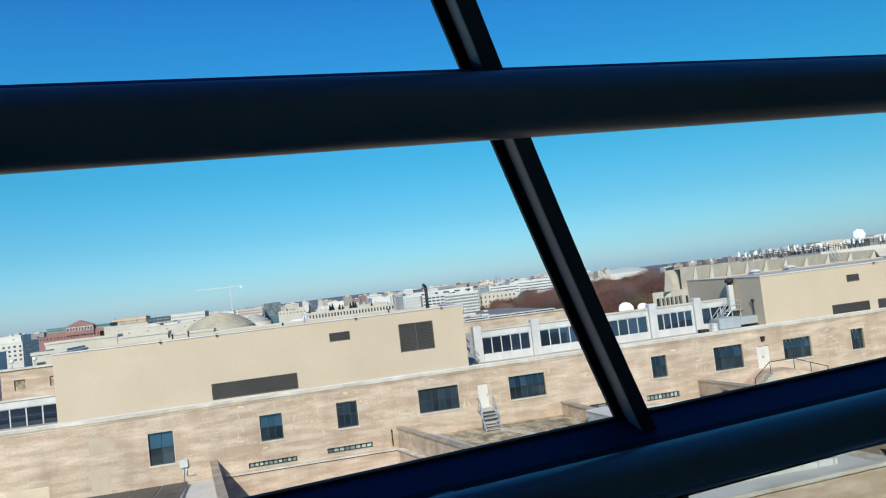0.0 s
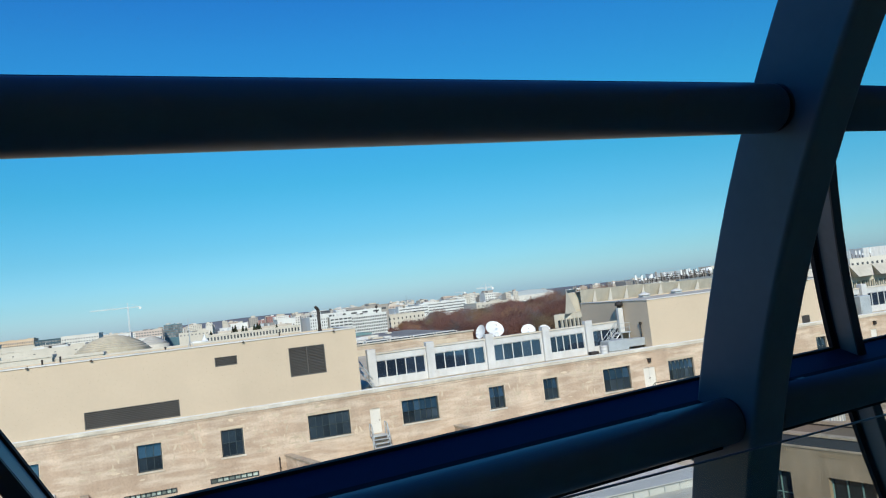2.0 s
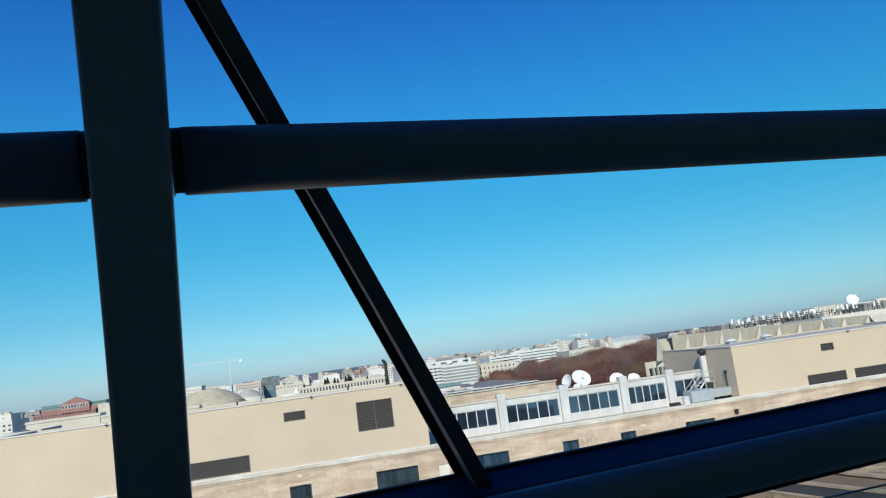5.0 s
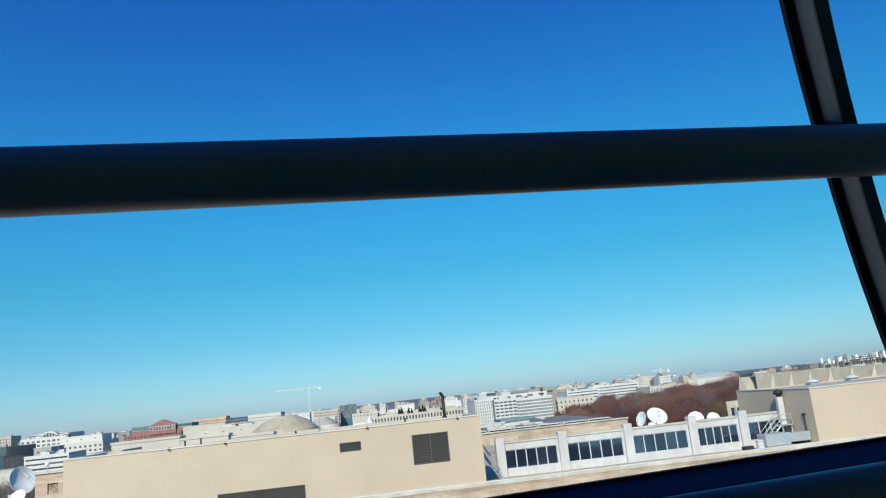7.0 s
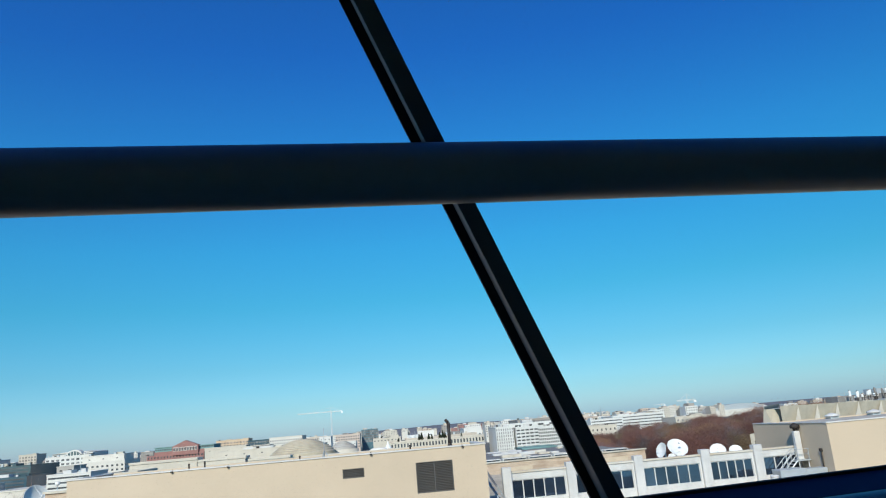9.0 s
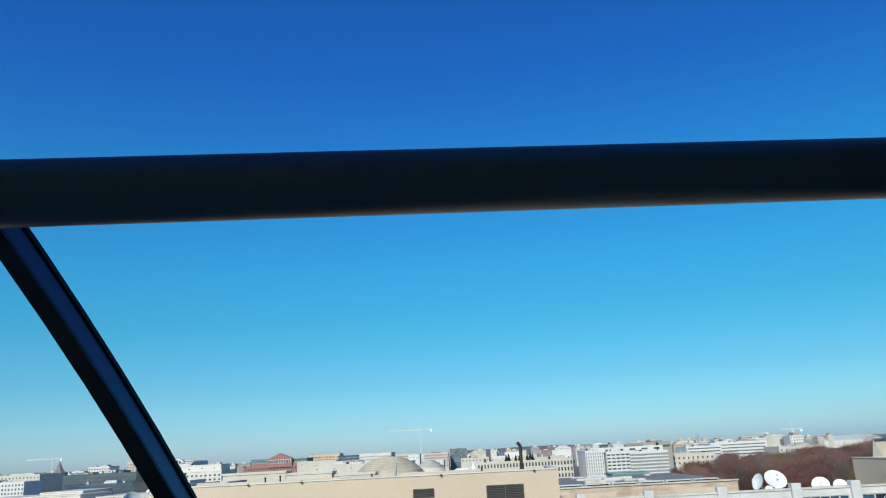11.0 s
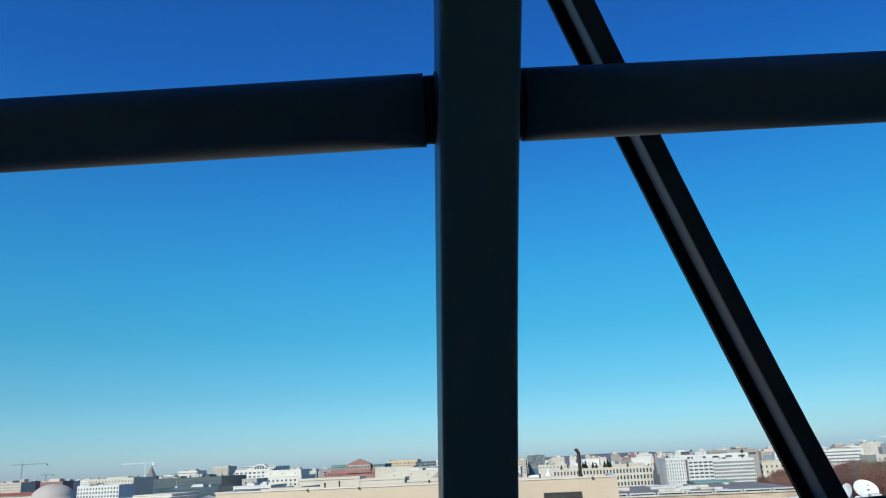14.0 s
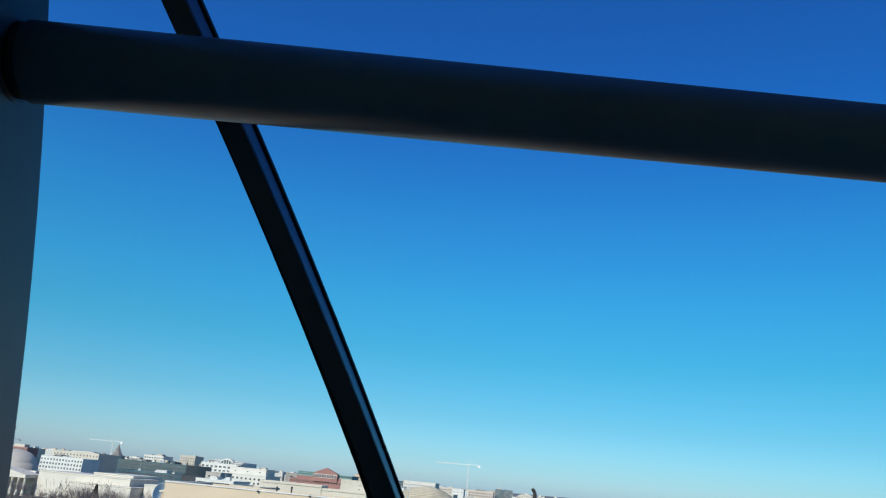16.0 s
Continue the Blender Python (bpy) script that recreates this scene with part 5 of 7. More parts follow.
def city_building(x0, x1, y, depth, z1, mat, rows, cols, label, fill=(0.55, 0.55), floor=None, top=1.2, roof_mat=ROOFG, roof_boxes=2, side=0, bands=False, group="", name="city_building", glass=None):
    """A block with separate windows, a parapet, string courses, a roof and plant on it; side -1 or +1 adds windows on that flank."""
    # beyond 780 m the panes take the colour paled for haze
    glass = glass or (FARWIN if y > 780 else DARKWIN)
    b = thing(name, label, "building", ((x0 + x1) / 2, y + depth / 2, 0), group)
    bm = bmesh.new()
    box(bm, x0, y, 0, x1, y + depth, z1 - 0.6)
    part("wall", bm, mat, b)
    bm = bmesh.new()
    for a in ((x0 - 0.2, y - 0.2, x1 + 0.2, y + 0.5), (x0 - 0.2, y + depth - 0.5, x1 + 0.2, y + depth + 0.2), (x0 - 0.2, y + 0.5, x0 + 0.5, y + depth - 0.5), (x1 - 0.5, y + 0.5, x1 + 0.2, y + depth - 0.5)):
        box(bm, a[0], a[1], z1 - 0.6, a[2], a[3], z1)
    part("parapet", bm, mat, b)
    bm = bmesh.new()
    box(bm, x0 + 0.5, y + 0.5, z1 - 0.6, x1 - 0.5, y + depth - 0.5, z1 - 0.35)
    part("roof", bm, roof_mat, b)
    h = floor or (z1 - top) / max(rows, 1)
    w = (x1 - x0) / cols
    def put(me, x, y_, z, turn=0):
        o = part("window", me, glass, b)
        o.matrix_basis = pose(x, y_, z, 0, 0, turn)
    for j in range(rows):
        z = z1 - top - h * (j + 0.5)
        bm = bmesh.new()
        box(bm, x0 - 0.12, y - 0.16, z - h * 0.5 - 0.12, x1 + 0.12, y - 0.001, z - h * 0.5 + 0.12)
        part("string_course", bm, mat, b)
        if bands:
            put(pane_mesh((x1 - x0) * 0.94, h * fill[1], glass), (x0 + x1) / 2, y - 0.02, z)
            continue
        for i in range(cols):
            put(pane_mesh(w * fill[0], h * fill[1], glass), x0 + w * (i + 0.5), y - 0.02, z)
        if side:
            n = max(2, round(depth / w))
            for i in range(n):
                put(pane_mesh(depth / n * fill[0], h * fill[1], glass), (x1 + 0.02) if side > 0 else (x0 - 0.02), y + depth * (i + 0.5) / n, z, 90 * side)
    for k in range(roof_boxes):
        bw, bd, bh = (x1 - x0) * rng.uniform(0.12, 0.3), depth * rng.uniform(0.2, 0.4), rng.uniform(0.8, 2.4)
        bx, by = rng.uniform(x0 + 1, x1 - bw - 1), y + rng.uniform(0.15, 0.5) * depth
        bm = bmesh.new()
        box(bm, bx, by, z1 - 0.4, bx + bw, by + bd, z1 + bh)
        part("roof_plant", bm, rng.choice((mat, CONC, WHITE, ROOFG)), b)
    # small plant: vents, hoods and a short mast
    for k in range(3 * roof_boxes):
        bw, bh = rng.uniform(0.8, 2.6), rng.uniform(0.5, 2.0)
        bx, by = rng.uniform(x0 + 1, x1 - bw - 1), y + rng.uniform(0.08, 0.4) * depth
        bm = bmesh.new()
        box(bm, bx, by, z1 - 0.4, bx + bw, by + bw, z1 + bh)
        if k % 3 == 0:
            rod(bm, (bx + bw / 2, by, z1 - 0.4), (bx + bw / 2, by, z1 + bh + rng.uniform(1, 3.5)), 0.12, 5)
        part("roof_vent", bm, rng.choice((WHITE, GALV, GALV, IRON, mat)), b)
    return b


S = STONES
# nearer landmarks, left to right
city_building(-530, -460, 450, 34, 29.3, S[0], 2, 9, "large pale stone museum with plain attic", (0.12, 0.3), 6, 7, roof_boxes=3)
city_building(-437, -417, 450, 7, 25.4, S[3], 2, 6, "pale stone pavilion with tall window bays", (0.5, 0.72), 7.5, 1.8)
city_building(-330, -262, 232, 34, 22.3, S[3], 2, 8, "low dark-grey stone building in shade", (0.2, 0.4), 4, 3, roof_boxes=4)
city_building(-196, -164, 150, 34, 20.6, WHITE, 3, 8, "tinted glass pavilion with white roof edge", (0.92, 0.9), 4.5, 0.9, roof_mat=ROOFW, roof_boxes=0, side=1, glass=PAVGLASS)
city_building(-215, -176, 186, 40, 19.6, S[2], 1, 4, "pale flat-roofed gallery range", (0.1, 0.2), 4, 3, roof_mat=ROOFW, roof_boxes=1)
city_building(-140, -95, 100, 40, 17.6, S[3], 1, 10, "low dark range with a pale roof edge", (0.6, 0.3), 3, 1, roof_mat=ROOFG, roof_boxes=0, side=1)
city_building(-622, -524, 700, 50, 17.3, S[0], 3, 20, "long beige stone building with red tile roof", (0.4, 0.5), 4.5, 2, roof_mat=REDTILE, roof_boxes=0)
bm = bmesh.new()
sec = [(699, 17.1), (751, 17.1), (725, 20.2)]
fa, fb = [bm.verts.new((-624, y, z)) for y, z in sec], [bm.verts.new((-522, y, z)) for y, z in sec]
bm.faces.new(fa); bm.faces.new(fb)
for k in range(3):
    bm.faces.new((fa[k], fa[(k + 1) % 3], fb[(k + 1) % 3], fb[k]))
tagged(part("tiled_roof", bm, REDTILE), "long red tile roof over a beige building", "roof")
city_building(-545, -494, 800, 34, 22.9, WHITESTONE, 4, 14, "white office block with square windows", (0.5, 0.5), 4.2, 1.5)
city_building(-340, -280, 600, 50, 27.7, DEEPGLASS, 5, 16, "blue-green glass office with stepped terraces", (0.9, 0.5), 2.6, 0.8, roof_boxes=5, bands=True)
city_building(-665, -596, 1000, 60, 29.8, S[0], 3, 14, "large beige classical office with rows of windows", (0.35, 0.5), 4.5, 2, roof_mat=S[0], roof_boxes=3)
city_building(-526, -502, 1100, 30, 39.6, S[1], 3, 6, "buff stone office tower block", (0.5, 0.5), 4, 2, roof_boxes=1)
city_building(-562, -532, 1060, 30, 35.2, S[6], 2, 8, "pale office with a glazed top floor", (0.6, 0.5), 4, 1.5, roof_boxes=2)
city_building(-137, -100, 1100, 30, 29.7, S[4], 3, 14, "beige office with a dense window grid", (0.6, 0.5), 3.4, 1.2, roof_boxes=1)
city_building(-102, -87, 1000, 25, 29.4, S[6], 1, 3, "plain white plant tower on a roof", (0.3, 0.3), 4, 2, roof_boxes=0)
city_building(-58, -40, 700, 26, 23.5, S[6], 1, 7, "low pale hall with a white roof", (0.3, 0.3), 3, 1, roof_mat=ROOFW, roof_boxes=0)
city_building(-27, 2, 800, 26, 22.9, S[0], 1, 8, "low pinkish block with small windows", (0.4, 0.4), 3.2, 1)
city_building(43.2, 55.6, 520, 30, 27.3, S[6], 3, 4, "plain white office block above a terrace", (0.3, 0.3), 3.2, 3, roof_boxes=0)
city_building(-316, -264, 560, 38, 20.5, SHADOWGLASS, 3, 12, "lower dark glass terrace building", (0.9, 0.5), 2.4, 0.8, roof_mat=ROOFG, roof_boxes=2, bands=True)
city_building(-207, -176.5, 500, 30, 26.2, S[2], 4, 10, "white stone office with rows of square windows", (0.45, 0.45), 2.7, 1.6, roof_mat=ROOFW, roof_boxes=0, side=1)
city_building(-205, -179, 506, 18, 30.2, S[2], 1, 3, "white setback storey on a stone office", (0.12, 0.2), 3, 1, roof_mat=ROOFW, roof_boxes=1)
city_building(-189, -166.5, 420, 24, 22.3, S[6], 3, 1, "low white block with long window bands", (0.9, 0.36), 2.5, 0.9, roof_mat=ROOFW, roof_boxes=1, bands=True)
city_building(-199, -189.5, 455, 18, 25.8, S[3], 1, 2, "small grey roof block beside white offices", (0.3, 0.3), 3, 1, roof_boxes=0)
city_building(-402, -352, 900, 40, 32.6, S[6], 3, 9, "pale office building with white roof", (0.6, 0.5), 4.5, 2, roof_mat=ROOFW, roof_boxes=3)
city_building(-96.5, -58.4, 1200, 40, 29.6, PINKSTONE, 5, 10, "pinkish brick office with window rows", (0.6, 0.5), 4, 1.5)
city_building(-58, -31, 1250, 40, 34.8, TEALGLASS, 5, 8, "blue glass office tower in the distance", (0.9, 0.8), 4, 1)
city_building(-7, 45, 420, 26, 23.5, S[0], 4, 30, "long pale stone office with deep window grid", (0.52, 0.62), 3.2, 0.6, roof_mat=S[0], roof_boxes=0, side=1)
city_building(2, 44, 448, 30, 24.6, S[4], 1, 14, "tan plant storey over a long office", (0.4, 0.3), 2, 0.4, roof_mat=ROOFW, roof_boxes=2)
city_building(10, 20, 470, 12, 28.0, S[6], 1, 2, "white lift tower behind a plant storey", (0.2, 0.2), 3, 1, roof_boxes=0)
city_building(62.5, 74.4, 500, 40, 26.2, WHITESTONE, 11, 8, "white office block with narrow vertical windows", (0.34, 0.6), 2.1, 1.0, roof_boxes=1)
city_building(75.5, 90.5, 497, 40, 24.9, WHITESTONE, 9, 5, "white stepped office bay with balconies", (0.78, 0.45), 2.15, 1.0, roof_boxes=1)
city_building(90.8, 115.5, 500, 40, 24.3, WHITESTONE, 10, 20, "white office block with dense window grid", (0.62, 0.62), 2.1, 1.2, roof_boxes=1)
city_building(68, 116, 515, 30, 27.4, WHITESTONE, 1, 6, "white setback storey with a dark window band", (0.5, 0.45), 2.6, 0.5, roof_boxes=2)
city_building(97.5, 147.5, 620, 50, 29.6, S[5], 1, 12, "grey long office with flat dark roof", (0.7, 0.4), 4, 1.5, bands=True, roof_boxes=2)
city_building(45, 61, 560, 40, 25.0, S[0], 7, 8, "beige office block with square windows", (0.5, 0.5), 3.0, 1.2, roof_boxes=1)
city_building(65.7, 85.4, 420, 25, 14.2, TEAL, 1, 6, "low turquoise copper-roofed building", (0.5, 0.5), 4, 1, roof_mat=TEAL, roof_boxes=0)
city_building(140, 186, 640, 40, 19.2, S[0], 3, 12, "beige stone office behind the trees", (0.3, 0.45), 4, 1.8, roof_boxes=1)
city_building(232, 272, 900, 50, 21.8, WHITESTONE, 3, 12, "white modern building with banded floors", (0.9, 0.4), 3.4, 1, bands=True, roof_boxes=3)
city_building(268, 335, 930, 50, 24.0, WHITESTONE, 4, 12, "long white modern building with banded floors", (0.9, 0.4), 3.6, 1, bands=True, roof_boxes=4)
city_building(318, 362, 850, 45, 17.4, S[0], 3, 8, "beige stone building above the trees", (0.35, 0.5), 4, 2)
city_building(-60, -54, 150, 12, 26.6, S[0], 1, 2, "cream rendered drum-like roof block", (0.5, 0.25), 3, 0.8, roof_boxes=0)
for k, (xa, xb, yy, zz) in enumerate(((-170, -118, 700, 26.9), (-128, -96, 660, 25.6), (-190, -150, 760, 28.3))):
    city_building(xa, xb, yy, 24, zz, S[0], 1, 4, "cream stepped roof block with few openings", (0.1, 0.2), 3.4, 1.5, roof_mat=S[0], roof_boxes=0)
city_building(-176, -151, 905, 30, 32.2, SHADOWGLASS, 3, 8, "dark blue glass office beside white blocks", (0.8, 0.6), 3.2, 1, roof_boxes=0)
city_building(-150, -112, 900, 40, 33.4, S[2], 3, 14, "long white office with small windows on the skyline", (0.5, 0.4), 3.4, 2.4, roof_mat=ROOFW, roof_boxes=0)
city_building(-146, -62, 620, 36, 24.9, S[0], 1, 6, "pale stone office with a stepped roof", (0.1, 0.16), 3.6, 1.5, roof_mat=S[0], roof_boxes=4)
# roofs of the building behind the penthouse
for x0, x1, z, n in ((-77, -59, 27.3, 5), (-59, -46, 26.6, 4), (-46, -34, 25.7, 3), (-34, 6, 24.9, 8)):
    city_building(x0, x1, 215 + rng.uniform(-1.5, 1.5), 6, z, S[0], 1, n, "cream stucco roof range with small vents", (0.12, 0.12), 4, 2, roof_mat=S[0], roof_boxes=0)

# brown-grey dome on a low drum
dm = thing("roof_dome", "shallow buff dome of stepped rings", "dome", (-39.9, 293, 0))
bm = bmesh.new()
prof = [(12.9, 23.6), (12.9, 24.2)]


def cap_z(r):
    return 24.2 + math.sqrt(max(0.0, 16.9 ** 2 - r * r)) - 11.48


for k in range(14):
    ra, rb = 12.4 * (1 - k / 14), 12.4 * (1 - (k + 1) / 14)
    prof += [(ra, cap_z(ra)), (ra - 0.06, cap_z(ra) + 0.5 * (cap_z(rb) - cap_z(ra)))]
lathe(bm, prof + [(0.02, cap_z(0))], 48, pose(-39.4, 293, 0), False)
part("dome_shell", bm, DOMEB, dm)
bm = bmesh.new()
rod(bm, (-39.9, 293, 0), (-39.9, 293, 23.6), 14.0, 40)
part("drum", bm, S[1], dm)
dm = thing("roof_dome", "small pale stepped dome behind a larger one", "dome", (-31.5, 400, 0))
bm = bmesh.new()
prof = [(7.2, 22.6), (7.2, 23.3)]
for k in range(5):
    prof += [(6.9 - 1.2 * k, 23.3 + 3.4 * math.sin(k * 0.26)), (6.85 - 1.2 * k, 23.7 + 3.4 * math.sin(k * 0.26))]
lathe(bm, prof + [(0.5, 26.7), (0.02, 26.8)], 36, pose(-31.5, 400, 0), False)
part("dome_shell", bm, S[3], dm)
bm = bmesh.new()
rod(bm, (-31.5, 400, 0), (-31.5, 400, 22.6), 8.0, 32)
part("drum", bm, S[0], dm)
tent = thing("roof_tent", "small white conical roof tent", "tent", (-7.3, 300, 0))
bm = bmesh.new()
lathe(bm, [(1.4, 23.3), (1.0, 24.0), (0.42, 24.9), (0.2, 25.9), (0.01, 26.0)], 12, pose(-7.3, 300, 0))
part("canopy", bm, DISH, tent)
bm = bmesh.new()
rod(bm, (-7.3, 300, 0), (-7.3, 300, 23.3), 2.4, 16)
part("base", bm, S[0], tent)
oval = thing("roof_light", "long pale oval roof light", "roof light", (-10, 250, 0))
bm = bmesh.new()
lathe(bm, [(1.0, 24.0), (1.0, 24.4), (0.8, 24.75), (0.01, 24.9)], 28, Matrix.Translation((-10, 250, 0)) @ Matrix.Diagonal((2.8, 1.6, 1, 1)))
part("glazing", bm, S[6], oval)
bm = bmesh.new()
box(bm, -14, 247, 0, -6, 253, 24.0)
part("base", bm, S[0], oval)

# classical museum with dome, portico and long plain walls
mus = thing("domed_museum", "pale marble museum with a low pinkish dome", "museum", (-300, 470, 0))
bm = bmesh.new()
lathe(bm, [(14.6, 12), (14.6, 18.8), (13.8, 19.0)] + [(13.5 * math.cos(a), 19.2 + 8.8 * math.sin(a)) for a in np.linspace(0, math.pi / 2 - 0.01, 12)], 48, pose(-352, 490, 0))
part("dome", bm, DOMEP, mus)
bm = bmesh.new()
box(bm, -374, 480, 0, -328, 512, 15.0)
part("central_block", bm, MARBLE, mus)
bm = bmesh.new()
sec = [(-364, 12.8), (-322, 12.8), (-343, 17.0)]
fa, fb = [bm.verts.new((x, 462, z)) for x, z in sec], [bm.verts.new((x, 480, z)) for x, z in sec]
bm.faces.new(fa); bm.faces.new(fb)
for k in range(3):
    bm.faces.new((fa[k], fa[(k + 1) % 3], fb[(k + 1) % 3], fb[k]))
part("pediment", bm, MARBLE, mus)
bm = bmesh.new()
box(bm, -364, 462.2, 10.8, -322, 480, 12.75)
part("architrave", bm, MARBLE, mus)
for k in range(8):
    bm = bmesh.new()
    x = -353.4 + 4.4 * k
    lathe(bm, [(1.0, 0), (1.0, 0.5), (0.85, 0.6), (0.7, 10.0), (0.95, 10.4), (0.95, 10.8)], 12, pose(x, 463.5, 0))
    part("column", bm, MARBLE, mus)
for x0, x1, y, z1 in ((-320, -256, 472, 15.7), (-292.8, -250.2, 464, 11.0), (-290, -262, 486, 17.4), (-249, -205, 478, 13.4), (-470, -374, 478, 13.2)):
    bm = bmesh.new()
    box(bm, x0, y, 0, x1, y + 40, z1)
    part("gallery_wall", bm, MARBLE, mus)
    bm = bmesh.new()
    box(bm, x0 - 0.3, y - 0.4, z1, x1 + 0.3, y + 40, z1 + 0.7)
    part("cornice", bm, MARBLE, mus)
# modern gallery: wedge towers, their shade put into the dark blue colour
mod = thing("modern_gallery", "angular stone gallery with tall shaded towers", "museum", (-165, 205, 0))
for pts, z1 in ((((-164.5, 185), (-164, 185), (-164, 197), (-172, 197)), 21.4), (((-148.5, 184), (-148, 184), (-148, 194), (-154, 194)), 22.6), (((-164, 190), (-160, 190), (-160, 212), (-164, 212)), 15.5)):
    bm = bmesh.new()
    prism(bm, pts, 0, z1)
    part("tower", bm, SHADED_STONE, mod)
# red gabled hall
red = thing("brick_hall", "long red brick hall with a central gable", "building", (-350, 1270, 0))
bm = bmesh.new()
box(bm, -400, 1250, 0, -311, 1310, 22)
box(bm, -389, 1252, 22, -292, 1308, 27)
part("wall", bm, BRICK, red)
bm = bmesh.new()
sec = [(-360, 20), (-360, 33.7), (-339.5, 42.1), (-319, 33.7), (-319, 20)]
fa, fb = [bm.verts.new((x, 1248, z)) for x, z in sec], [bm.verts.new((x, 1262, z)) for x, z in sec]
bm.faces.new(fa); bm.faces.new(fb)
for k in range(5):
    bm.faces.new((fa[k], fa[(k + 1) % 5], fb[(k + 1) % 5], fb[k]))
part("gable", bm, BRICK, red)
for x0, x1, z1 in ((-389, -360.5, 34.4), (-318.5, -296, 33.0)):
    bm = bmesh.new()
    box(bm, x0, 1255, 27, x1, 1305, z1 - 1.2)
    box(bm, x0 - 0.6, 1254, z1 - 1.2, x1 + 0.6, 1306, z1)
    part("clerestory", bm, TEAL, red, "pale green metal clerestory roof")
    for k in range(8):
        o = part("window", pane_mesh(1.9, 2.2), DARKWIN, red)
        o.matrix_basis = pose(x0 + (k + 0.5) * (x1 - x0) / 8, 1254.9, 30)
for k in range(9):
    o = part("window_surround", pane_mesh(3.5, 6.2, S[2]), S[2], red, "pale stone window surround")
    o.matrix_basis = pose(-356.5 + k * 4.25, 1247.95, 29.2)
    o = part("window", pane_mesh(2.6, 5.0), DARKWIN, red)
    o.matrix_basis = pose(-356.5 + k * 4.25, 1247.9, 29)
for k in range(18):
    o = part("window", pane_mesh(2.0, 3.0), DARKWIN, red)
    o.matrix_basis = pose(-397 + k * 4.9, 1249.9, 18.5)
city_building(-330, -272, 1420, 40, 37.8, ORANGE, 4, 22, "orange stone building with arcaded windows", (0.5, 0.6), 5, 3, name="city_building")
# church tower with spire
ch = thing("church_tower", "dark stone church tower with a pointed spire", "church", (-718, 1255, 0))
bm = bmesh.new()
box(bm, -728, 1250, 0, -708, 1270, 30)
part("tower", bm, S[5], ch)
bm = bmesh.new()
lathe(bm, [(10, 30), (6, 36), (0.2, 49)], 8, pose(-718, 1260, 0), False)
part("spire", bm, ROOFG, ch)
bm = bmesh.new()
box(bm, -760, 1255, 0, -728, 1280, 27)
part("nave", bm, BRICK, ch)

# arched hall far off
hall = thing("arched_hall", "distant hall with a pale segmental roof", "hall", (700, 1500, 0))
bm = bmesh.new()
sec = [(650, 13)] + [(700 + 50 * math.cos(a), 13 + 11 * math.sin(a)) for a in np.linspace(math.pi, 0, 12)][1:]
fa, fb = [bm.verts.new((x, 1500, z)) for x, z in sec], [bm.verts.new((x + 30, 1600, z)) for x, z in sec]
bm.faces.new(fa); bm.faces.new(fb)
for k in range(len(sec)):
    bm.faces.new((fa[k], fa[(k + 1) % len(sec)], fb[(k + 1) % len(sec)], fb[k]))
part("roof", bm, GALV, hall)
bm = bmesh.new()
box(bm, 645, 1495, 0, 755, 1600, 13)
part("wall", bm, S[2], hall)

vh = thing("vaulted_hall", "white hall with a glazed round-arched front", "hall", (-411, 1000, 0))
bm = bmesh.new()
box(bm, -443, 1012, 0, -387, 1050, 35.98)
part("wall", bm, S[6], vh)
bm = bmesh.new()
sec = [(-443 + 56 * f, 36.0 + 1.8 * math.sin(math.pi * f)) for f in np.linspace(0, 1, 9)]
fa, fb = [bm.verts.new((x, 1010, z)) for x, z in sec], [bm.verts.new((x, 1052, z)) for x, z in sec]
bm.faces.new(fa); bm.faces.new(fb[::-1])
for k in range(len(sec)):
    bm.faces.new((fa[k], fa[(k + 1) % len(sec)], fb[(k + 1) % len(sec)], fb[k]))
part("roof", bm, ROOFEDGE, vh)
for nm, r0, y0, m_ in (("arch", 12.5, 1000, S[6]), ("arch_glass", 10.6, 998.5, DEEPGLASS)):
    bm = bmesh.new()
    sec = [(-411 - r0, 0)] + [(-411 - r0 * math.cos(a), 27.3 + r0 * math.sin(a)) for a in np.linspace(0, math.pi, 15)] + [(-411 + r0, 0)]
    fa, fb = [bm.verts.new((x, y0, z)) for x, z in sec], [bm.verts.new((x, 1011.9, z)) for x, z in sec]
    bm.faces.new(fa); bm.faces.new(fb[::-1])
    for k in range(len(sec)):
        bm.faces.new((fa[k], fa[(k + 1) % len(sec)], fb[(k + 1) % len(sec)], fb[k]))
    part(nm, bm, m_, vh)
for k in range(5):
    bm = bmesh.new()
    x = -418 + k * 3.5
    box(bm, x - 0.4, 998.1, 24, x + 0.4, 998.5, 27.3 + math.sqrt(10.6 ** 2 - (x + 411) ** 2) - 0.3)
    part("arch_mullion", bm, S[6], vh)

# ---- the domed capitol ----
CX, CY = 638.0, 652.0
cap = thing("capitol_dome", "white cast-iron capitol dome with colonnaded drum", "dome", (CX, CY, 0))
at = pose(CX, CY, 0)
bm = bmesh.new()
lathe(bm, [(27, 0), (27, 24), (25, 24.2), (25, 28), (22.5, 28.2), (22.5, 30)], 40, at, False)
part("base", bm, DOMEW, cap)
bm = bmesh.new()
lathe(bm, [(16.5, 30), (16.5, 46.4), (21, 46.5), (21.3, 47.2), (21.3, 48.6), (17.6, 48.8), (17.6, 49.4)], 48, at, False)
part("drum", bm, DOMEW, cap)
bm = bmesh.new()
lathe(bm, [(0.85, 30), (0.85, 30.8), (0.66, 31), (0.56, 45.4), (0.85, 46), (0.85, 46.5)], 10)
col = mesh_of("column", bm, DOMEW)
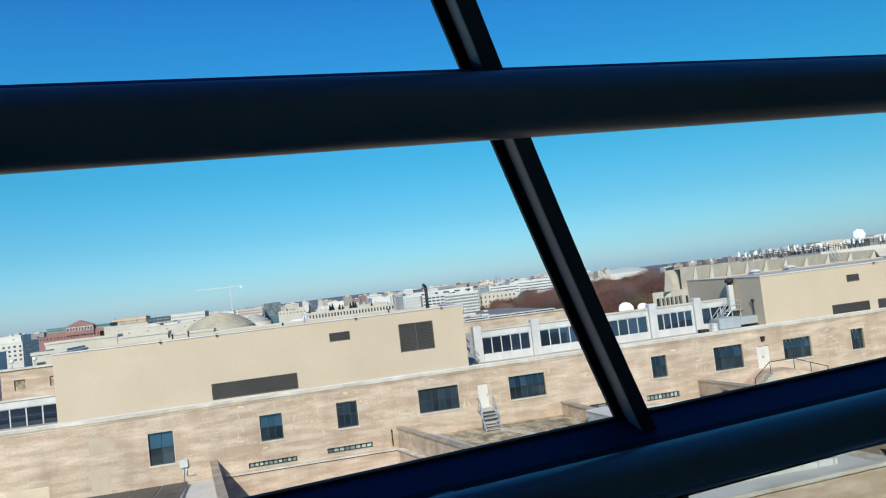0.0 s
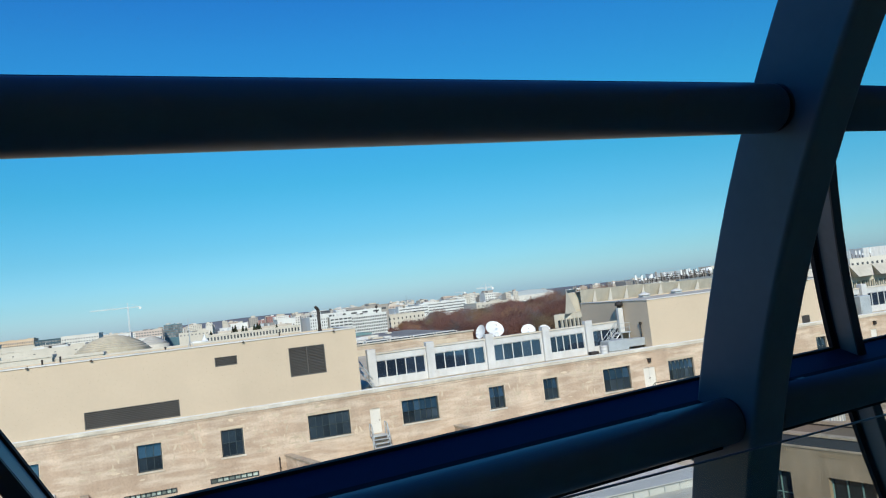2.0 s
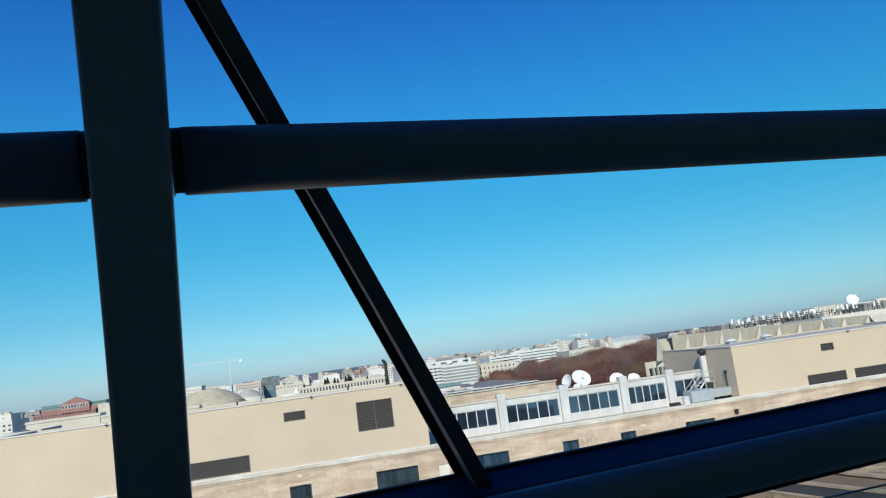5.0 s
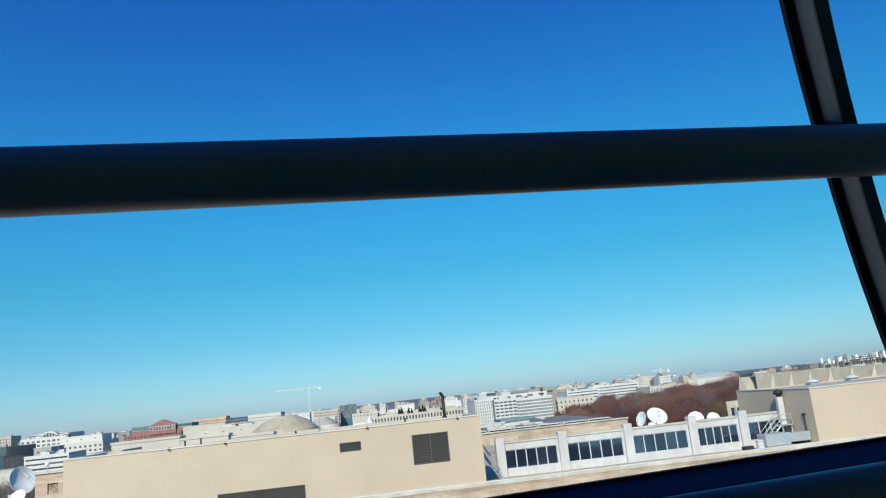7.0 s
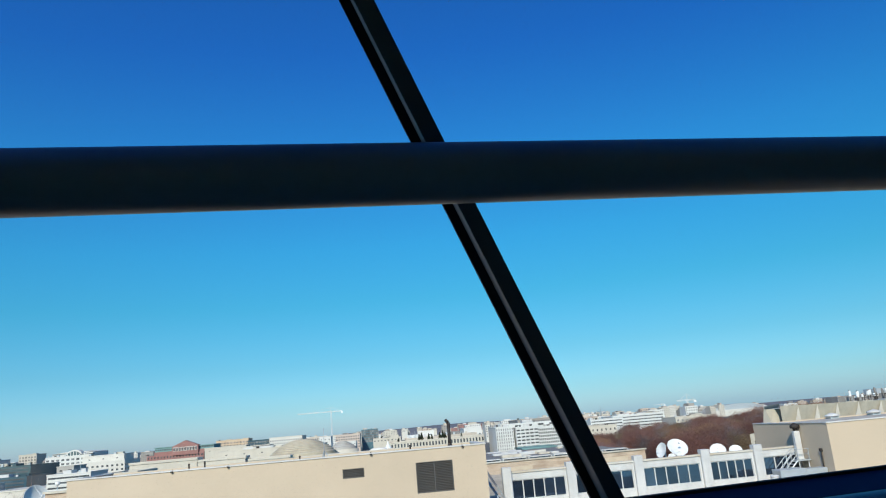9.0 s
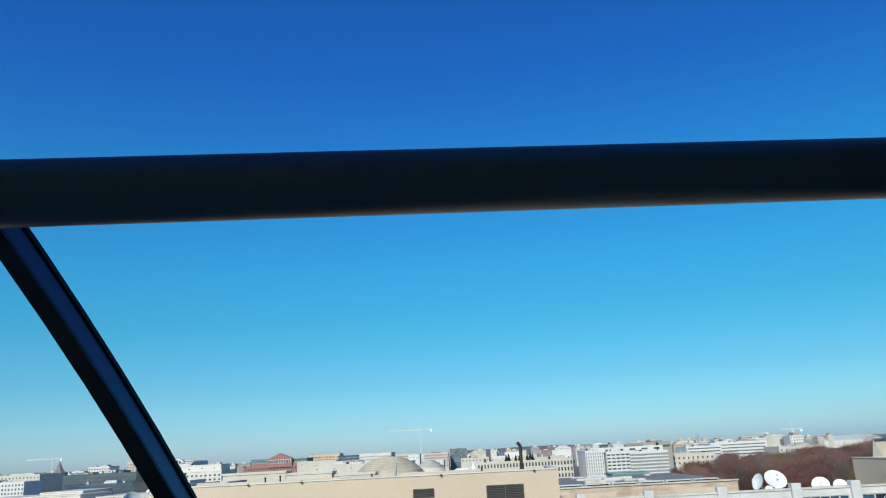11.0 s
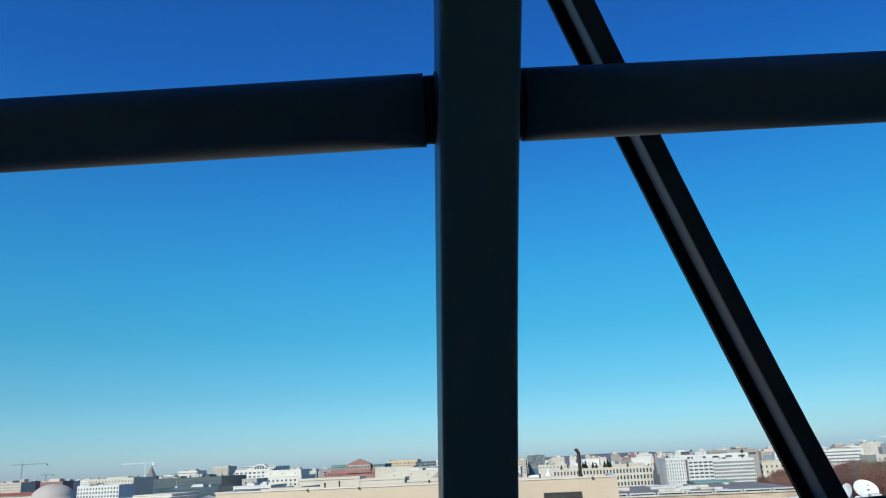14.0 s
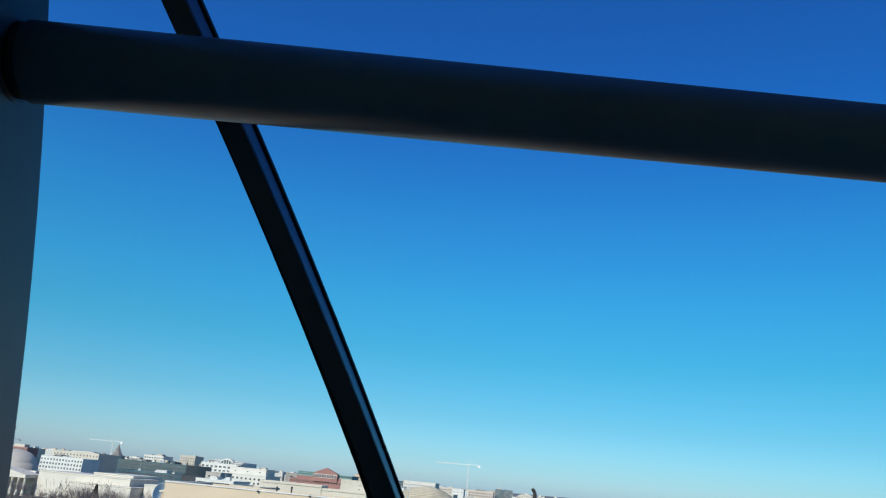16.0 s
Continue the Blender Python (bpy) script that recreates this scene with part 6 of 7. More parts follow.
for k in range(36):
    a = 2 * math.pi * k / 36
    o = part("column", col, DOMEW, cap)
    o.matrix_basis = pose(CX + 19.8 * math.cos(a), CY + 19.8 * math.sin(a), 0)
    # drum windows, lengthened so their dark glass stands for shade between the columns
    w = part("window", pane_mesh(1.7, 11.5), DARKWIN, cap)
    w.matrix_basis = pose(CX + 16.55 * math.cos(a), CY + 16.55 * math.sin(a), 37.8, 0, 0, math.degrees(a) + 90)
    w = part("window", pane_mesh(1.5, 5.2), DARKWIN, cap)
    w.matrix_basis = pose(CX + 17.22 * math.cos(a), CY + 17.22 * math.sin(a), 53.4, 0, 0, math.degrees(a) + 90)
    b = bmesh.new()
    p = a + math.pi / 36
    rod(b, (CX + 17.35 * math.cos(p), CY + 17.35 * math.sin(p), 49.4), (CX + 17.35 * math.cos(p), CY + 17.35 * math.sin(p), 57.5), 0.34, 6)
    part("pilaster", b, DOMEW, cap)
bm = bmesh.new()
lathe(bm, [(17.2, 49.4), (17.2, 57.5), (18.0, 57.8), (18.0, 58.8), (16.6, 59.2), (16.6, 61.5), (16.9, 61.7), (16.9, 62.2)], 48, at, False)
part("upper_drum", bm, DOMEW, cap)
for k in range(24):
    a = 2 * math.pi * k / 24
    w = part("window", pane_mesh(1.1, 1.5), DARKWIN, cap)
    w.matrix_basis = pose(CX + 16.62 * math.cos(a), CY + 16.62 * math.sin(a), 60.4, 0, 0, math.degrees(a) + 90)
    b = bmesh.new()
    for i in range(9):
        t0, t1 = 1.32 * i / 9, 1.32 * (i + 1) / 9
        rod(b, (CX + 15.9 * math.cos(t0) * math.cos(a), CY + 15.9 * math.cos(t0) * math.sin(a), 62 + 17.2 * math.sin(t0)), (CX + 15.9 * math.cos(t1) * math.cos(a), CY + 15.9 * math.cos(t1) * math.sin(a), 62 + 17.2 * math.sin(t1)), 0.38, 5)
    part("rib", b, DOMEW, cap)
    if k % 2 == 0:
        w = part("window", pane_mesh(0.9, 1.3), DARKWIN, cap)
        t0 = 0.28
        w.matrix_basis = pose(CX + 15.8 * math.cos(t0) * math.cos(a + 0.13), CY + 15.8 * math.cos(t0) * math.sin(a + 0.13), 62 + 17.2 * math.sin(t0), -12, 0, math.degrees(a + 0.13) + 90)
bm = bmesh.new()
lathe(bm, [(15.8 * math.cos(t), 62 + 17 * math.sin(t)) for t in np.linspace(0, 1.34, 14)] + [(3.6, 79), (4.6, 79.2), (4.6, 80.2), (3.2, 80.4)], 48, at)
part("dome_shell", bm, DOMEW, cap)
bm = bmesh.new()
lathe(bm, [(4.2, 80.3), (4.2, 81.0), (2.0, 81.1), (2.0, 87.4), (3.5, 87.6), (3.5, 88.4), (2.8, 88.6), (2.6, 89.3), (1.7, 89.5), (1.5, 90.4)], 24, at)
part("lantern", bm, DOMEW, cap)
for k in range(12):
    a = 2 * math.pi * k / 12
    bm = bmesh.new()
    rod(bm, (CX + 2.9 * math.cos(a), CY + 2.9 * math.sin(a), 80.3), (CX + 2.9 * math.cos(a), CY + 2.9 * math.sin(a), 87.5), 0.25, 8)
    part("lantern_column", bm, DOMEW, cap)
bm = bmesh.new()
lathe(bm, [(2.0, 90.3), (2.05, 90.9), (1.5, 91.3), (1.35, 92.1), (0.9, 92.4), (1.45, 92.9), (1.2, 94.4), (0.95, 95.4), (1.25, 96.3), (1.1, 96.9), (0.5, 97.2), (0.62, 97.7), (0.5, 98.1), (0.05, 98.4)], 14, at)
part("finial_figure", bm, VERDIGRIS, cap, "dark green bronze finial on the lantern")
CAP_FROM, CAP_TO = (0, 24, 30, 47, 62, 79, 90, 98.4), (0, 21, 25.5, 42.8, 58.2, 77, 87, 101)
stretched = set()
for o in cap.children:
    if o.name.startswith("window"):
        o.location.z = float(np.interp(o.location.z, CAP_FROM, CAP_TO))
    elif o.data.name not in stretched:
        stretched.add(o.data.name)
        for v in o.data.vertices:
            v.co.z = float(np.interp(v.co.z, CAP_FROM, CAP_TO))
city_building(560, 720, 672, 60, 29.5, DOMEW, 3, 26, "white marble wing beside the capitol dome", (0.4, 0.6), 7, 3, roof_boxes=3)
city_building(560, 740, 520, 50, 23.0, MARBLE, 3, 30, "pale stone government office with balustrade", (0.45, 0.6), 6, 3.5, roof_boxes=3)
city_building(440, 545, 560, 50, 22, MARBLE, 3, 18, "pale stone government office behind the roofs", (0.45, 0.6), 6, 3, roof_boxes=3)
fp = thing("flag_pole", "thin pole with a small dark flag", "flag pole", (662, 520, 0))
bm = bmesh.new()
rod(bm, (622, 522, 24), (622, 522, 44), 0.22, 6)
part("mast", bm, CRANE, fp)
bm = bmesh.new()
box(bm, 618.3, 521.9, 41.2, 622, 522.1, 43.6)
part("flag", bm, IRON, fp)

# ---- folded concrete building behind the shaded penthouse ----
fold = thing("folded_concrete_building", "concrete office with folded triangular roof fins", "building", (170, 190, 0))
bm = bmesh.new()
prism(bm, ((90, 186.2), (330, 186.2), (360, 230), (118, 230)), 0, 27.2)
for v in bm.verts:
    if v.co.z > 1:
        v.co.z -= 0.024 * max(0.0, v.co.x - 97)
prism(bm, ((83.2, 183), (332, 183), (332, 186.1), (85.2, 186.1)), 0, 21.6)
part("wall", bm, CONC, fold)
bm = bmesh.new()
tc, tn, bc, bn, bv = (bm.verts.new(p) for p in ((89, 185, 27.9), (117, 230, 27.9), (85.5, 180.6, 21.6), (114, 230, 21.6), (91.0, 184.4, 21.6)))
bm.faces.new((tc, tn, bn, bc)); bm.faces.new((tc, bc, bv)); bm.faces.new((bc, bn, bv))
part("corner_fold", bm, CONC, fold)
x, k = 92.0, 0
while x < 325:
    step = min(9.6, 4.75 + max(0.0, x - 92) * 0.058)
    zt, lean = 27.6 - 0.024 * (x - 97), x / 184
    zn = zt - 0.024 * step
    bm = bmesh.new()
    V = bm.verts.new
    t0, t1, k0, k1 = V((x, 182.6, zt)), V((x + step, 182.6, zn)), V((x, 187.0, zt)), V((x + step, 187.0, zn))
    r0, r1 = V((x + 2.2 * lean, 184.8, 21.6)), V((x + step + 2.2 * lean, 184.8, 21.6))
    if x < 150:
        # a deep undercut bay and a slim leaning wedge beside it
        b0, b1 = V((x + 0.52 * step - 3.6 * lean, 179.0, 21.6)), V((x + step - 3.6 * lean, 179.0, 21.6))
        bm.faces.new((t0, r0, r1, t1)); bm.faces.new((t1, b0, b1)); bm.faces.new((t1, r1, b0)); bm.faces.new((t1, b1, r1))
        bm.faces.new((b0, r1, b1))
    else:
        # a broad leaning wedge with a deep shaded cheek
        b0, b1 = V((x + 0.36 * step - 3.6 * lean, 179.0, 21.6)), V((x + step - 3.6 * lean, 179.0, 21.6))
        bm.faces.new((t0, b0, b1, t1)); bm.faces.new((t0, r0, b0)); bm.faces.new((t1, b1, r1)); bm.faces.new((r0, r1, b1, b0))
    bm.faces.new((t0, t1, k1, k0))
    part("roof_fold", bm, CONC, fold)
    n = max(2, int(step / 1.6))
    for j in range(n):
        w = part("slot_window", pane_mesh(0.75, 2.2, PANE), DARKWIN, fold)
        w.matrix_basis = pose(x + (j + 0.5) * step / n, 182.95, 18.8)
        b = bmesh.new()
        xx = x + (j + 1.0) * step / n
        box(b, xx - 0.2, 182.3, 17.5, xx + 0.2, 183, 20.1)
        part("slot_fin", b, CONC, fold)
    x += step
    k += 1
for j in range(6):
    w = part("slot_window", pane_mesh(0.75, 2.4, PANE), DARKWIN, fold)
    w.matrix_basis = pose(84.6 + j * 1.25, 182.95, 18.8)
    b = bmesh.new()
    box(b, 85.05 + j * 1.25, 182.2, 17.5, 85.4 + j * 1.25, 183, 20.2)
    part("slot_fin", b, CONC, fold)
# clutter on its roof: aerials, boxes, a faceted radome
for k in range(96):
    x = 121 + (rng.choice((0, 4, 9, 13, 19, 24)) + rng.gauss(0, 1.4) if k < 60 else rng.uniform(26, 95))
    y = 190 + rng.uniform(0, 8)
    h = rng.uniform(0.1, 1.9)
    a = thing("roof_aerial", "upright panel aerial on a thin mast", "aerial", (x, y, 27.2), "roof aerials")
    bm = bmesh.new()
    rod(bm, (x, y, 27.2), (x, y, 28.6 + h), 0.09, 6)
    part("mast", bm, IRON, a)
    bm = bmesh.new()
    box(bm, x - 0.27, y - 0.3, 28.0 + h * 0.3, x + 0.27, y - 0.09, 28.4 + h)
    part("panel", bm, rng.choice((DISH, DISH, DISH, ROOFG)), a)
for x0, x1, y, z1, m_ in ((118, 148, 200, 28.6, ROOFG), (131, 140, 202, 30.0, GALV), (149, 162, 198, 30.3, S[0]), (172, 182, 204, 29.6, ROOFG), (184, 191, 200, 30.4, WHITE), (192, 203, 206, 31.2, ROOFG), (204, 214, 203, 30.2, GALV), (220, 236, 203, 30.6, WHITE)):
    pl = thing("roof_plant", "boxy rooftop plant housing with rails", "roof plant", (x0, y, 27.2), "rooftop plant")
    bm = bmesh.new()
    box(bm, x0, y, 27.2, x1, y + 6, z1)
    part("housing", bm, m_, pl)
    bm = bmesh.new()
    for xx in np.arange(x0, x1 + 0.1, max(1.5, (x1 - x0) / 14)):
        rod(bm, (xx, y - 0.2, 27.2), (xx, y - 0.2, z1 + 0.9), 0.04, 5)
    rod(bm, (x0, y - 0.2, z1 + 0.9), (x1, y - 0.2, z1 + 0.9), 0.04, 5)
    part("rail", bm, GALV, pl)
rad = thing("radome", "faceted white radome dish on a frame", "radome", (159.5, 195, 27.2))
bm = bmesh.new()
lathe(bm, [(0.02, 0), (1.3, 0.35), (2.0, 1.0), (1.7, 1.5), (0.02, 1.9)], 7, Matrix.Translation((159.5, 194, 30.7)) @ Vector((-0.6, -0.75, 0.3)).to_track_quat("Z", "Y").to_matrix().to_4x4(), False)
part("shell", bm, DISH, rad)
bm = bmesh.new()
for dx in (-0.9, 0.9):
    rod(bm, (159.5 + dx, 195, 27.2), (159.5, 194.8, 30.3), 0.14, 6)
part("frame", bm, IRON, rad)
rd = thing("round_aerial", "round white microwave aerial on the roof", "aerial", (143.6, 192.2, 27.2))
bm = bmesh.new()
lathe(bm, [(0.02, 0), (0.9, 0.1), (1.05, 0.3), (0.9, 0.5), (0.02, 0.55)], 20, Matrix.Translation((143.5, 192, 28.9)) @ Vector((-0.6, -0.8, 0)).to_track_quat("Z", "Y").to_matrix().to_4x4())
part("drum", bm, DISH, rd)
bm = bmesh.new()
rod(bm, (143.6, 192.2, 27.2), (143.6, 192.2, 28.9), 0.12, 8)
part("post", bm, IRON, rd)
for x0, x1, y, z in ((119, 133, 189.5, 28.5), (126, 147, 191.5, 29.1), (134, 152, 189.0, 28.7), (150, 170, 193.0, 29.0)):
    fr = thing("aerial_frame", "dark steel pipe frame for aerials on the roof", "aerial frame", (x0, y, 27.2), "aerial frames")
    for zz in (z - 0.5, z):
        bm = bmesh.new()
        rod(bm, (x0, y, zz), (x1, y, zz), 0.07, 6)
        part("rail", bm, IRON, fr)
    for x in np.arange(x0, x1 + 0.1, 1.7):
        bm = bmesh.new()
        rod(bm, (x, y, 27.2), (x, y, z + 0.3), 0.07, 6)
        part("post", bm, IRON, fr)
ld = thing("cat_ladder", "pale steel roof ladder on the concrete folds", "ladder", (139, 178.6, 21.6))
for dx in (0, 1.2, 2.4):
    bm = bmesh.new()
    rod(bm, (139 + dx, 178.4, 22.0), (139.2 + dx, 183.8, 27.8), 0.09, 6)
    part("rail", bm, GALV, ld)
for k in range(7):
    bm = bmesh.new()
    q = Vector((139, 178.4, 22.0)).lerp(Vector((139.2, 183.8, 27.8)), (k + 0.5) / 7)
    rod(bm, q, q + Vector((2.4, 0, 0)), 0.07, 5)
    part("rung", bm, GALV, ld)


# ---- tower cranes ----
def crane(x, y, z_jib, left, right, apex, mat, thick=0.9):
    c = thing("tower_crane", "slender tower crane with a long jib", "crane", (x, y, 0), "tower cranes")
    bm = bmesh.new()
    for dx in (-thick, thick):
        for dy in (-thick, thick):
            rod(bm, (x + dx, y + dy, 0), (x + dx, y + dy, z_jib), thick * 0.28, 4)
    for k in range(int(z_jib / (2.4 * thick))):
        s = 1 if k % 2 else -1
        rod(bm, (x - thick * s, y - thick, k * 2.4 * thick), (x + thick * s, y - thick, (k + 1) * 2.4 * thick), thick * 0.2, 4)
    part("mast", bm, mat, c)
    bm = bmesh.new()
    for dz in (0, 1.6 * thick):
        rod(bm, (x - left, y, z_jib + dz), (x + right, y, z_jib + dz), thick * 0.28, 4)
    n = int((left + right) / (2.4 * thick))
    for k in range(n):
        rod(bm, (x - left + k * 2.4 * thick, y, z_jib + (0 if k % 2 else 1.6 * thick)), (x - left + (k + 1) * 2.4 * thick, y, z_jib + (1.6 * thick if k % 2 else 0)), thick * 0.2, 4)
    part("jib", bm, mat, c)
    bm = bmesh.new()
    rod(bm, (x, y, z_jib), (x, y, z_jib + apex), thick * 0.5, 4, thick * 0.2)
    rod(bm, (x, y, z_jib + apex), (x - left * 0.7, y, z_jib + 1.6 * thick), thick * 0.12, 3)
    rod(bm, (x, y, z_jib + apex), (x + right * 0.9, y, z_jib + 1.6 * thick), thick * 0.12, 3)
    part("apex", bm, mat, c)
    bm = bmesh.new()
    box(bm, x + right - 5, y - 1.5, z_jib - 4, x + right, y + 1.5, z_jib)
    part("counterweight", bm, mat, c)
    return c


crane(-162, 1950, 88, 84, 30, 12, CRANE, 1.3)
crane(-1463, 1900, 76, 38, 76, 12, CRANED, 1.2)
crane(-1535, 2100, 48, 20, 26, 6, CRANED, 1.2)
crane(-985, 1700, 60, 60, 24, 8, CRANE, 1.0)
crane(595, 1500, 38, 22, 18, 14, CRANE, 1.2)
crane(441, 1600, 30, 8, 10, 12, CRANED, 1.0)
crane(722, 2000, 36, 24, 10, 4, CRANE, 0.6)

# ---- filler blocks towards the skyline: the nearest as things, the rest joined ----
plots = []
for k in range(560):
    y = rng.uniform(820, 2900)
    u = rng.uniform(-1.05, 0.72)
    x = u * y
    if (-0.36 < u < -0.12 and y < 1480) or (-0.13 < u < 0.1 and y < 1350) or (-0.72 < u < -0.5 and y < 1300) or (y < 1000 and -420 < x < -150) or (40 < x < 420 and y < 1000) or (x > 420 and y < 1300):
        continue
    plots.append((y, x, rng.uniform(8, 30), rng.uniform(12, 30), 30 + rng.triangular(-11, 2.6, -4) * y / 1700 - (14 if u > 0.45 else 7 if u > 0.4 else 0)))
plots.sort()
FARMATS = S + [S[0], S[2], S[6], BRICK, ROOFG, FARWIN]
far_bm = bmesh.new()


def far_box(mi, *a):
    n = len(far_bm.faces)
    box(far_bm, *a)
    far_bm.faces.ensure_lookup_table()
    for f in far_bm.faces[n:]:
        f.material_index = mi


for k, (y, x, w, d, z1) in enumerate(plots):
    mi = rng.randrange(len(S) + 4)
    cols = max(3, int(w / 3.4))
    wins = [(x + (i + 0.5) * w / cols, z1 - 2.4 - j * 3.5) for j in range(5) for i in range(cols)]
    bw = w * rng.uniform(0.2, 0.5)
    bx = x + rng.uniform(0.05, 0.45) * w
    plant_box = (bx, y + 3, z1, bx + bw, y + d * 0.6, z1 + rng.uniform(1.5, 4.0))
    if k >= 285:
        far_box(mi, x, y, 0, x + w, y + d, z1)
        far_box(rng.randrange(len(S)), *plant_box)
        for cx_, cz in wins[:2 * cols]:
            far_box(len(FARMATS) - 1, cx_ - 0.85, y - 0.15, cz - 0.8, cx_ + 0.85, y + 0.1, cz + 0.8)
        continue
    b = thing("city_block", rng.choice(("distant pale stone city block", "distant concrete city office block", "distant city block with flat roof")), "building", (x, y, 0), "distant blocks")
    bm = bmesh.new()
    box(bm, x, y, 0, x + w, y + d, z1)
    part("wall", bm, FARMATS[mi], b)
    bm = bmesh.new()
    for cx_, cz in wins:
        box(bm, cx_ - 0.85, y - 0.15, cz - 0.8, cx_ + 0.85, y + 0.1, cz + 0.8)
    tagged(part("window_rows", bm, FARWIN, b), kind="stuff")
    bm = bmesh.new()
    box(bm, *plant_box)
    part("roof_plant", bm, rng.choice(S + [ROOFG, WHITE]), b)
far = part("far_city", far_bm, FARMATS[0])
for m_ in FARMATS[1:]:
    far.data.materials.append(m_)
tagged(far, "far pale city blocks along the skyline", "city", kind="stuff")

# ---- hills ----
bm = bmesh.new()
rows_ = []
for j in range(7):
    y = 3000 + j * 230
    rows_.append([bm.verts.new((x, y, -2 if j == 0 else (0.1 + 0.9 / (1 + math.exp((x - 950) / 220))) * (20 + (2.4 + 1.6 / (1 + math.exp(-(x + 300) / 500))) * j * (0.55 + 0.9 * noise.noise((x * 0.0011, j * 0.3, 3.1))) + 6 * noise.noise((x * 0.006, j, 0))))) for x in np.linspace(-4400, 4400, 240)])
for a, b in zip(rows_, rows_[1:]):
    for k in range(239):
        bm.faces.new((a[k], a[k + 1], b[k + 1], b[k]))
tagged(part("backdrop", bm, HILL), "low wooded hills on the horizon", "hills", kind="structure")


# ---- trees ----
def tree_meshes(seed, leaf_mat, h, spread, n, size):
    r = random.Random(seed)
    bm = bmesh.new()
    rod(bm, (0, 0, 0), (0.3, 0.2, h * 0.45), 0.45, 8, 0.28)
    tips = []
    for k in range(7):
        a = 2 * math.pi * k / 7 + r.uniform(-0.3, 0.3)
        s = Vector((0.2, 0.1, h * r.uniform(0.28, 0.45)))
        e = Vector((spread * 0.75 * math.cos(a), spread * 0.75 * math.sin(a), h * r.uniform(0.6, 0.9)))
        mid = s.lerp(e, 0.5) + Vector((0, 0, h * 0.05))
        rod(bm, s, mid, 0.22, 6, 0.14); rod(bm, mid, e, 0.14, 6, 0.04)
        tips += [mid, e]
        for j in range(3):
            e2 = mid.lerp(e, r.uniform(0.1, 0.8)) + Vector((r.uniform(-2, 2), r.uniform(-2, 2), r.uniform(0.8, 3)))
            rod(bm, mid.lerp(e, r.uniform(0, 0.6)), e2, 0.08, 4, 0.02)
            tips.append(e2)
    trunk = mesh_of("trunk", bm, BARK)
    verts, faces = [], []
    for k in range(n):
        c = r.choice(tips)
        p = c + Vector((r.gauss(0, spread * 0.24), r.gauss(0, spread * 0.24), r.gauss(0, h * 0.10)))
        if p.z < h * 0.22:
            p.z = h * 0.22 + r.uniform(0, 2)
        m = Euler((r.uniform(0, 6.3), r.uniform(0, 6.3), r.uniform(0, 6.3))).to_matrix()
        s = size * r.uniform(0.5, 1.2)
        i = len(verts)
        if leaf_mat is LEAF_GREY:
            # bare twigs: thin slivers that fan up and out
            up = (Vector((p.x, p.y, abs(p.z - h * 0.4) + 1.5)).normalized() + Vector((r.gauss(0, 0.5), r.gauss(0, 0.5), r.gauss(0, 0.4)))).normalized()
            ac = up.cross(Vector((r.uniform(-1, 1), r.uniform(-1, 1), 0.3))).normalized() * 0.05
            ln = up * r.uniform(0.7, 2.2)
            verts += [p - ac, p + ac, p + ln + ac * 0.4, p + ln - ac * 0.4]
            faces.append((i, i + 1, i + 2, i + 3))
            continue
        verts += [p + m @ Vector(q) * s for q in ((-0.5, -0.35, 0), (0.5, -0.3, 0.1), (0.45, 0.4, 0), (-0.4, 0.35, -0.1))]
        faces.append((i, i + 1, i + 2, i + 3))
    me = bpy.data.meshes.new("crown")
    me.from_pydata(verts, [], faces)
    me.materials.append(leaf_mat)
    return trunk, me


KINDS = [("russet", LEAF_RUSSET, 22, 7.5, 26000, 0.32), ("russet", LEAF_RUSSET, 20, 8.5, 26000, 0.32), ("orange", LEAF_ORANGE, 21, 7.0, 24000, 0.32), ("grey bare", LEAF_GREY, 21, 7.5, 6500, 0.42), ("olive", LEAF_OLIVE, 19, 7.0, 22000, 0.32), ("grey bare", LEAF_GREY, 20, 8.0, 1500, 0.41)]
protos = [(nm, *tree_meshes(40 + k, m, h, s, n, z)) for k, (nm, m, h, s, n, z) in enumerate(KINDS)]


def plant(k, x, y, s, turn, z=0):
    nm, tr, cr = protos[k]
    t = thing("tree", {"russet": "russet-leaved autumn tree with a broad crown", "orange": "orange-brown autumn tree with a broad crown", "grey bare": "nearly bare grey-twigged autumn tree", "olive": "olive-brown autumn tree with thinning leaves"}[nm], "tree", (x, y, z), "autumn trees")
    for name, me in (("trunk", tr), ("crown", cr)):
        o = new(name, me)
        o.parent = t
    t.rotation_euler.z, t.scale = turn, (s, s, s)


for k in range(190):
    y = rng.uniform(270, 620)
    u = rng.uniform(0.215, 0.57)
    x = u * y + 8
    if x < 78 or (x < 122 and y > 480):
        continue
    if u > 0.46:
        kind, tall = rng.choice((0, 1, 1, 2, 3, 3, 4, 4)), rng.uniform(0.86, 1.06)
    elif u > 0.36:
        kind, tall = rng.choice((0, 1, 0, 2, 3, 3, 4, 4)), rng.uniform(0.80, 0.92)
    elif u > 0.28:
        kind, tall = rng.choice((0, 2, 3, 3, 4, 1)), rng.uniform(0.70, 0.86)
    else:
        kind, tall = rng.choice((0, 2, 0, 1, 3)), rng.uniform(0.5, 0.7)
    plant(kind, x, y, tall * (1.06 - 0.00025 * (y - 270)), rng.uniform(0, 6.3))
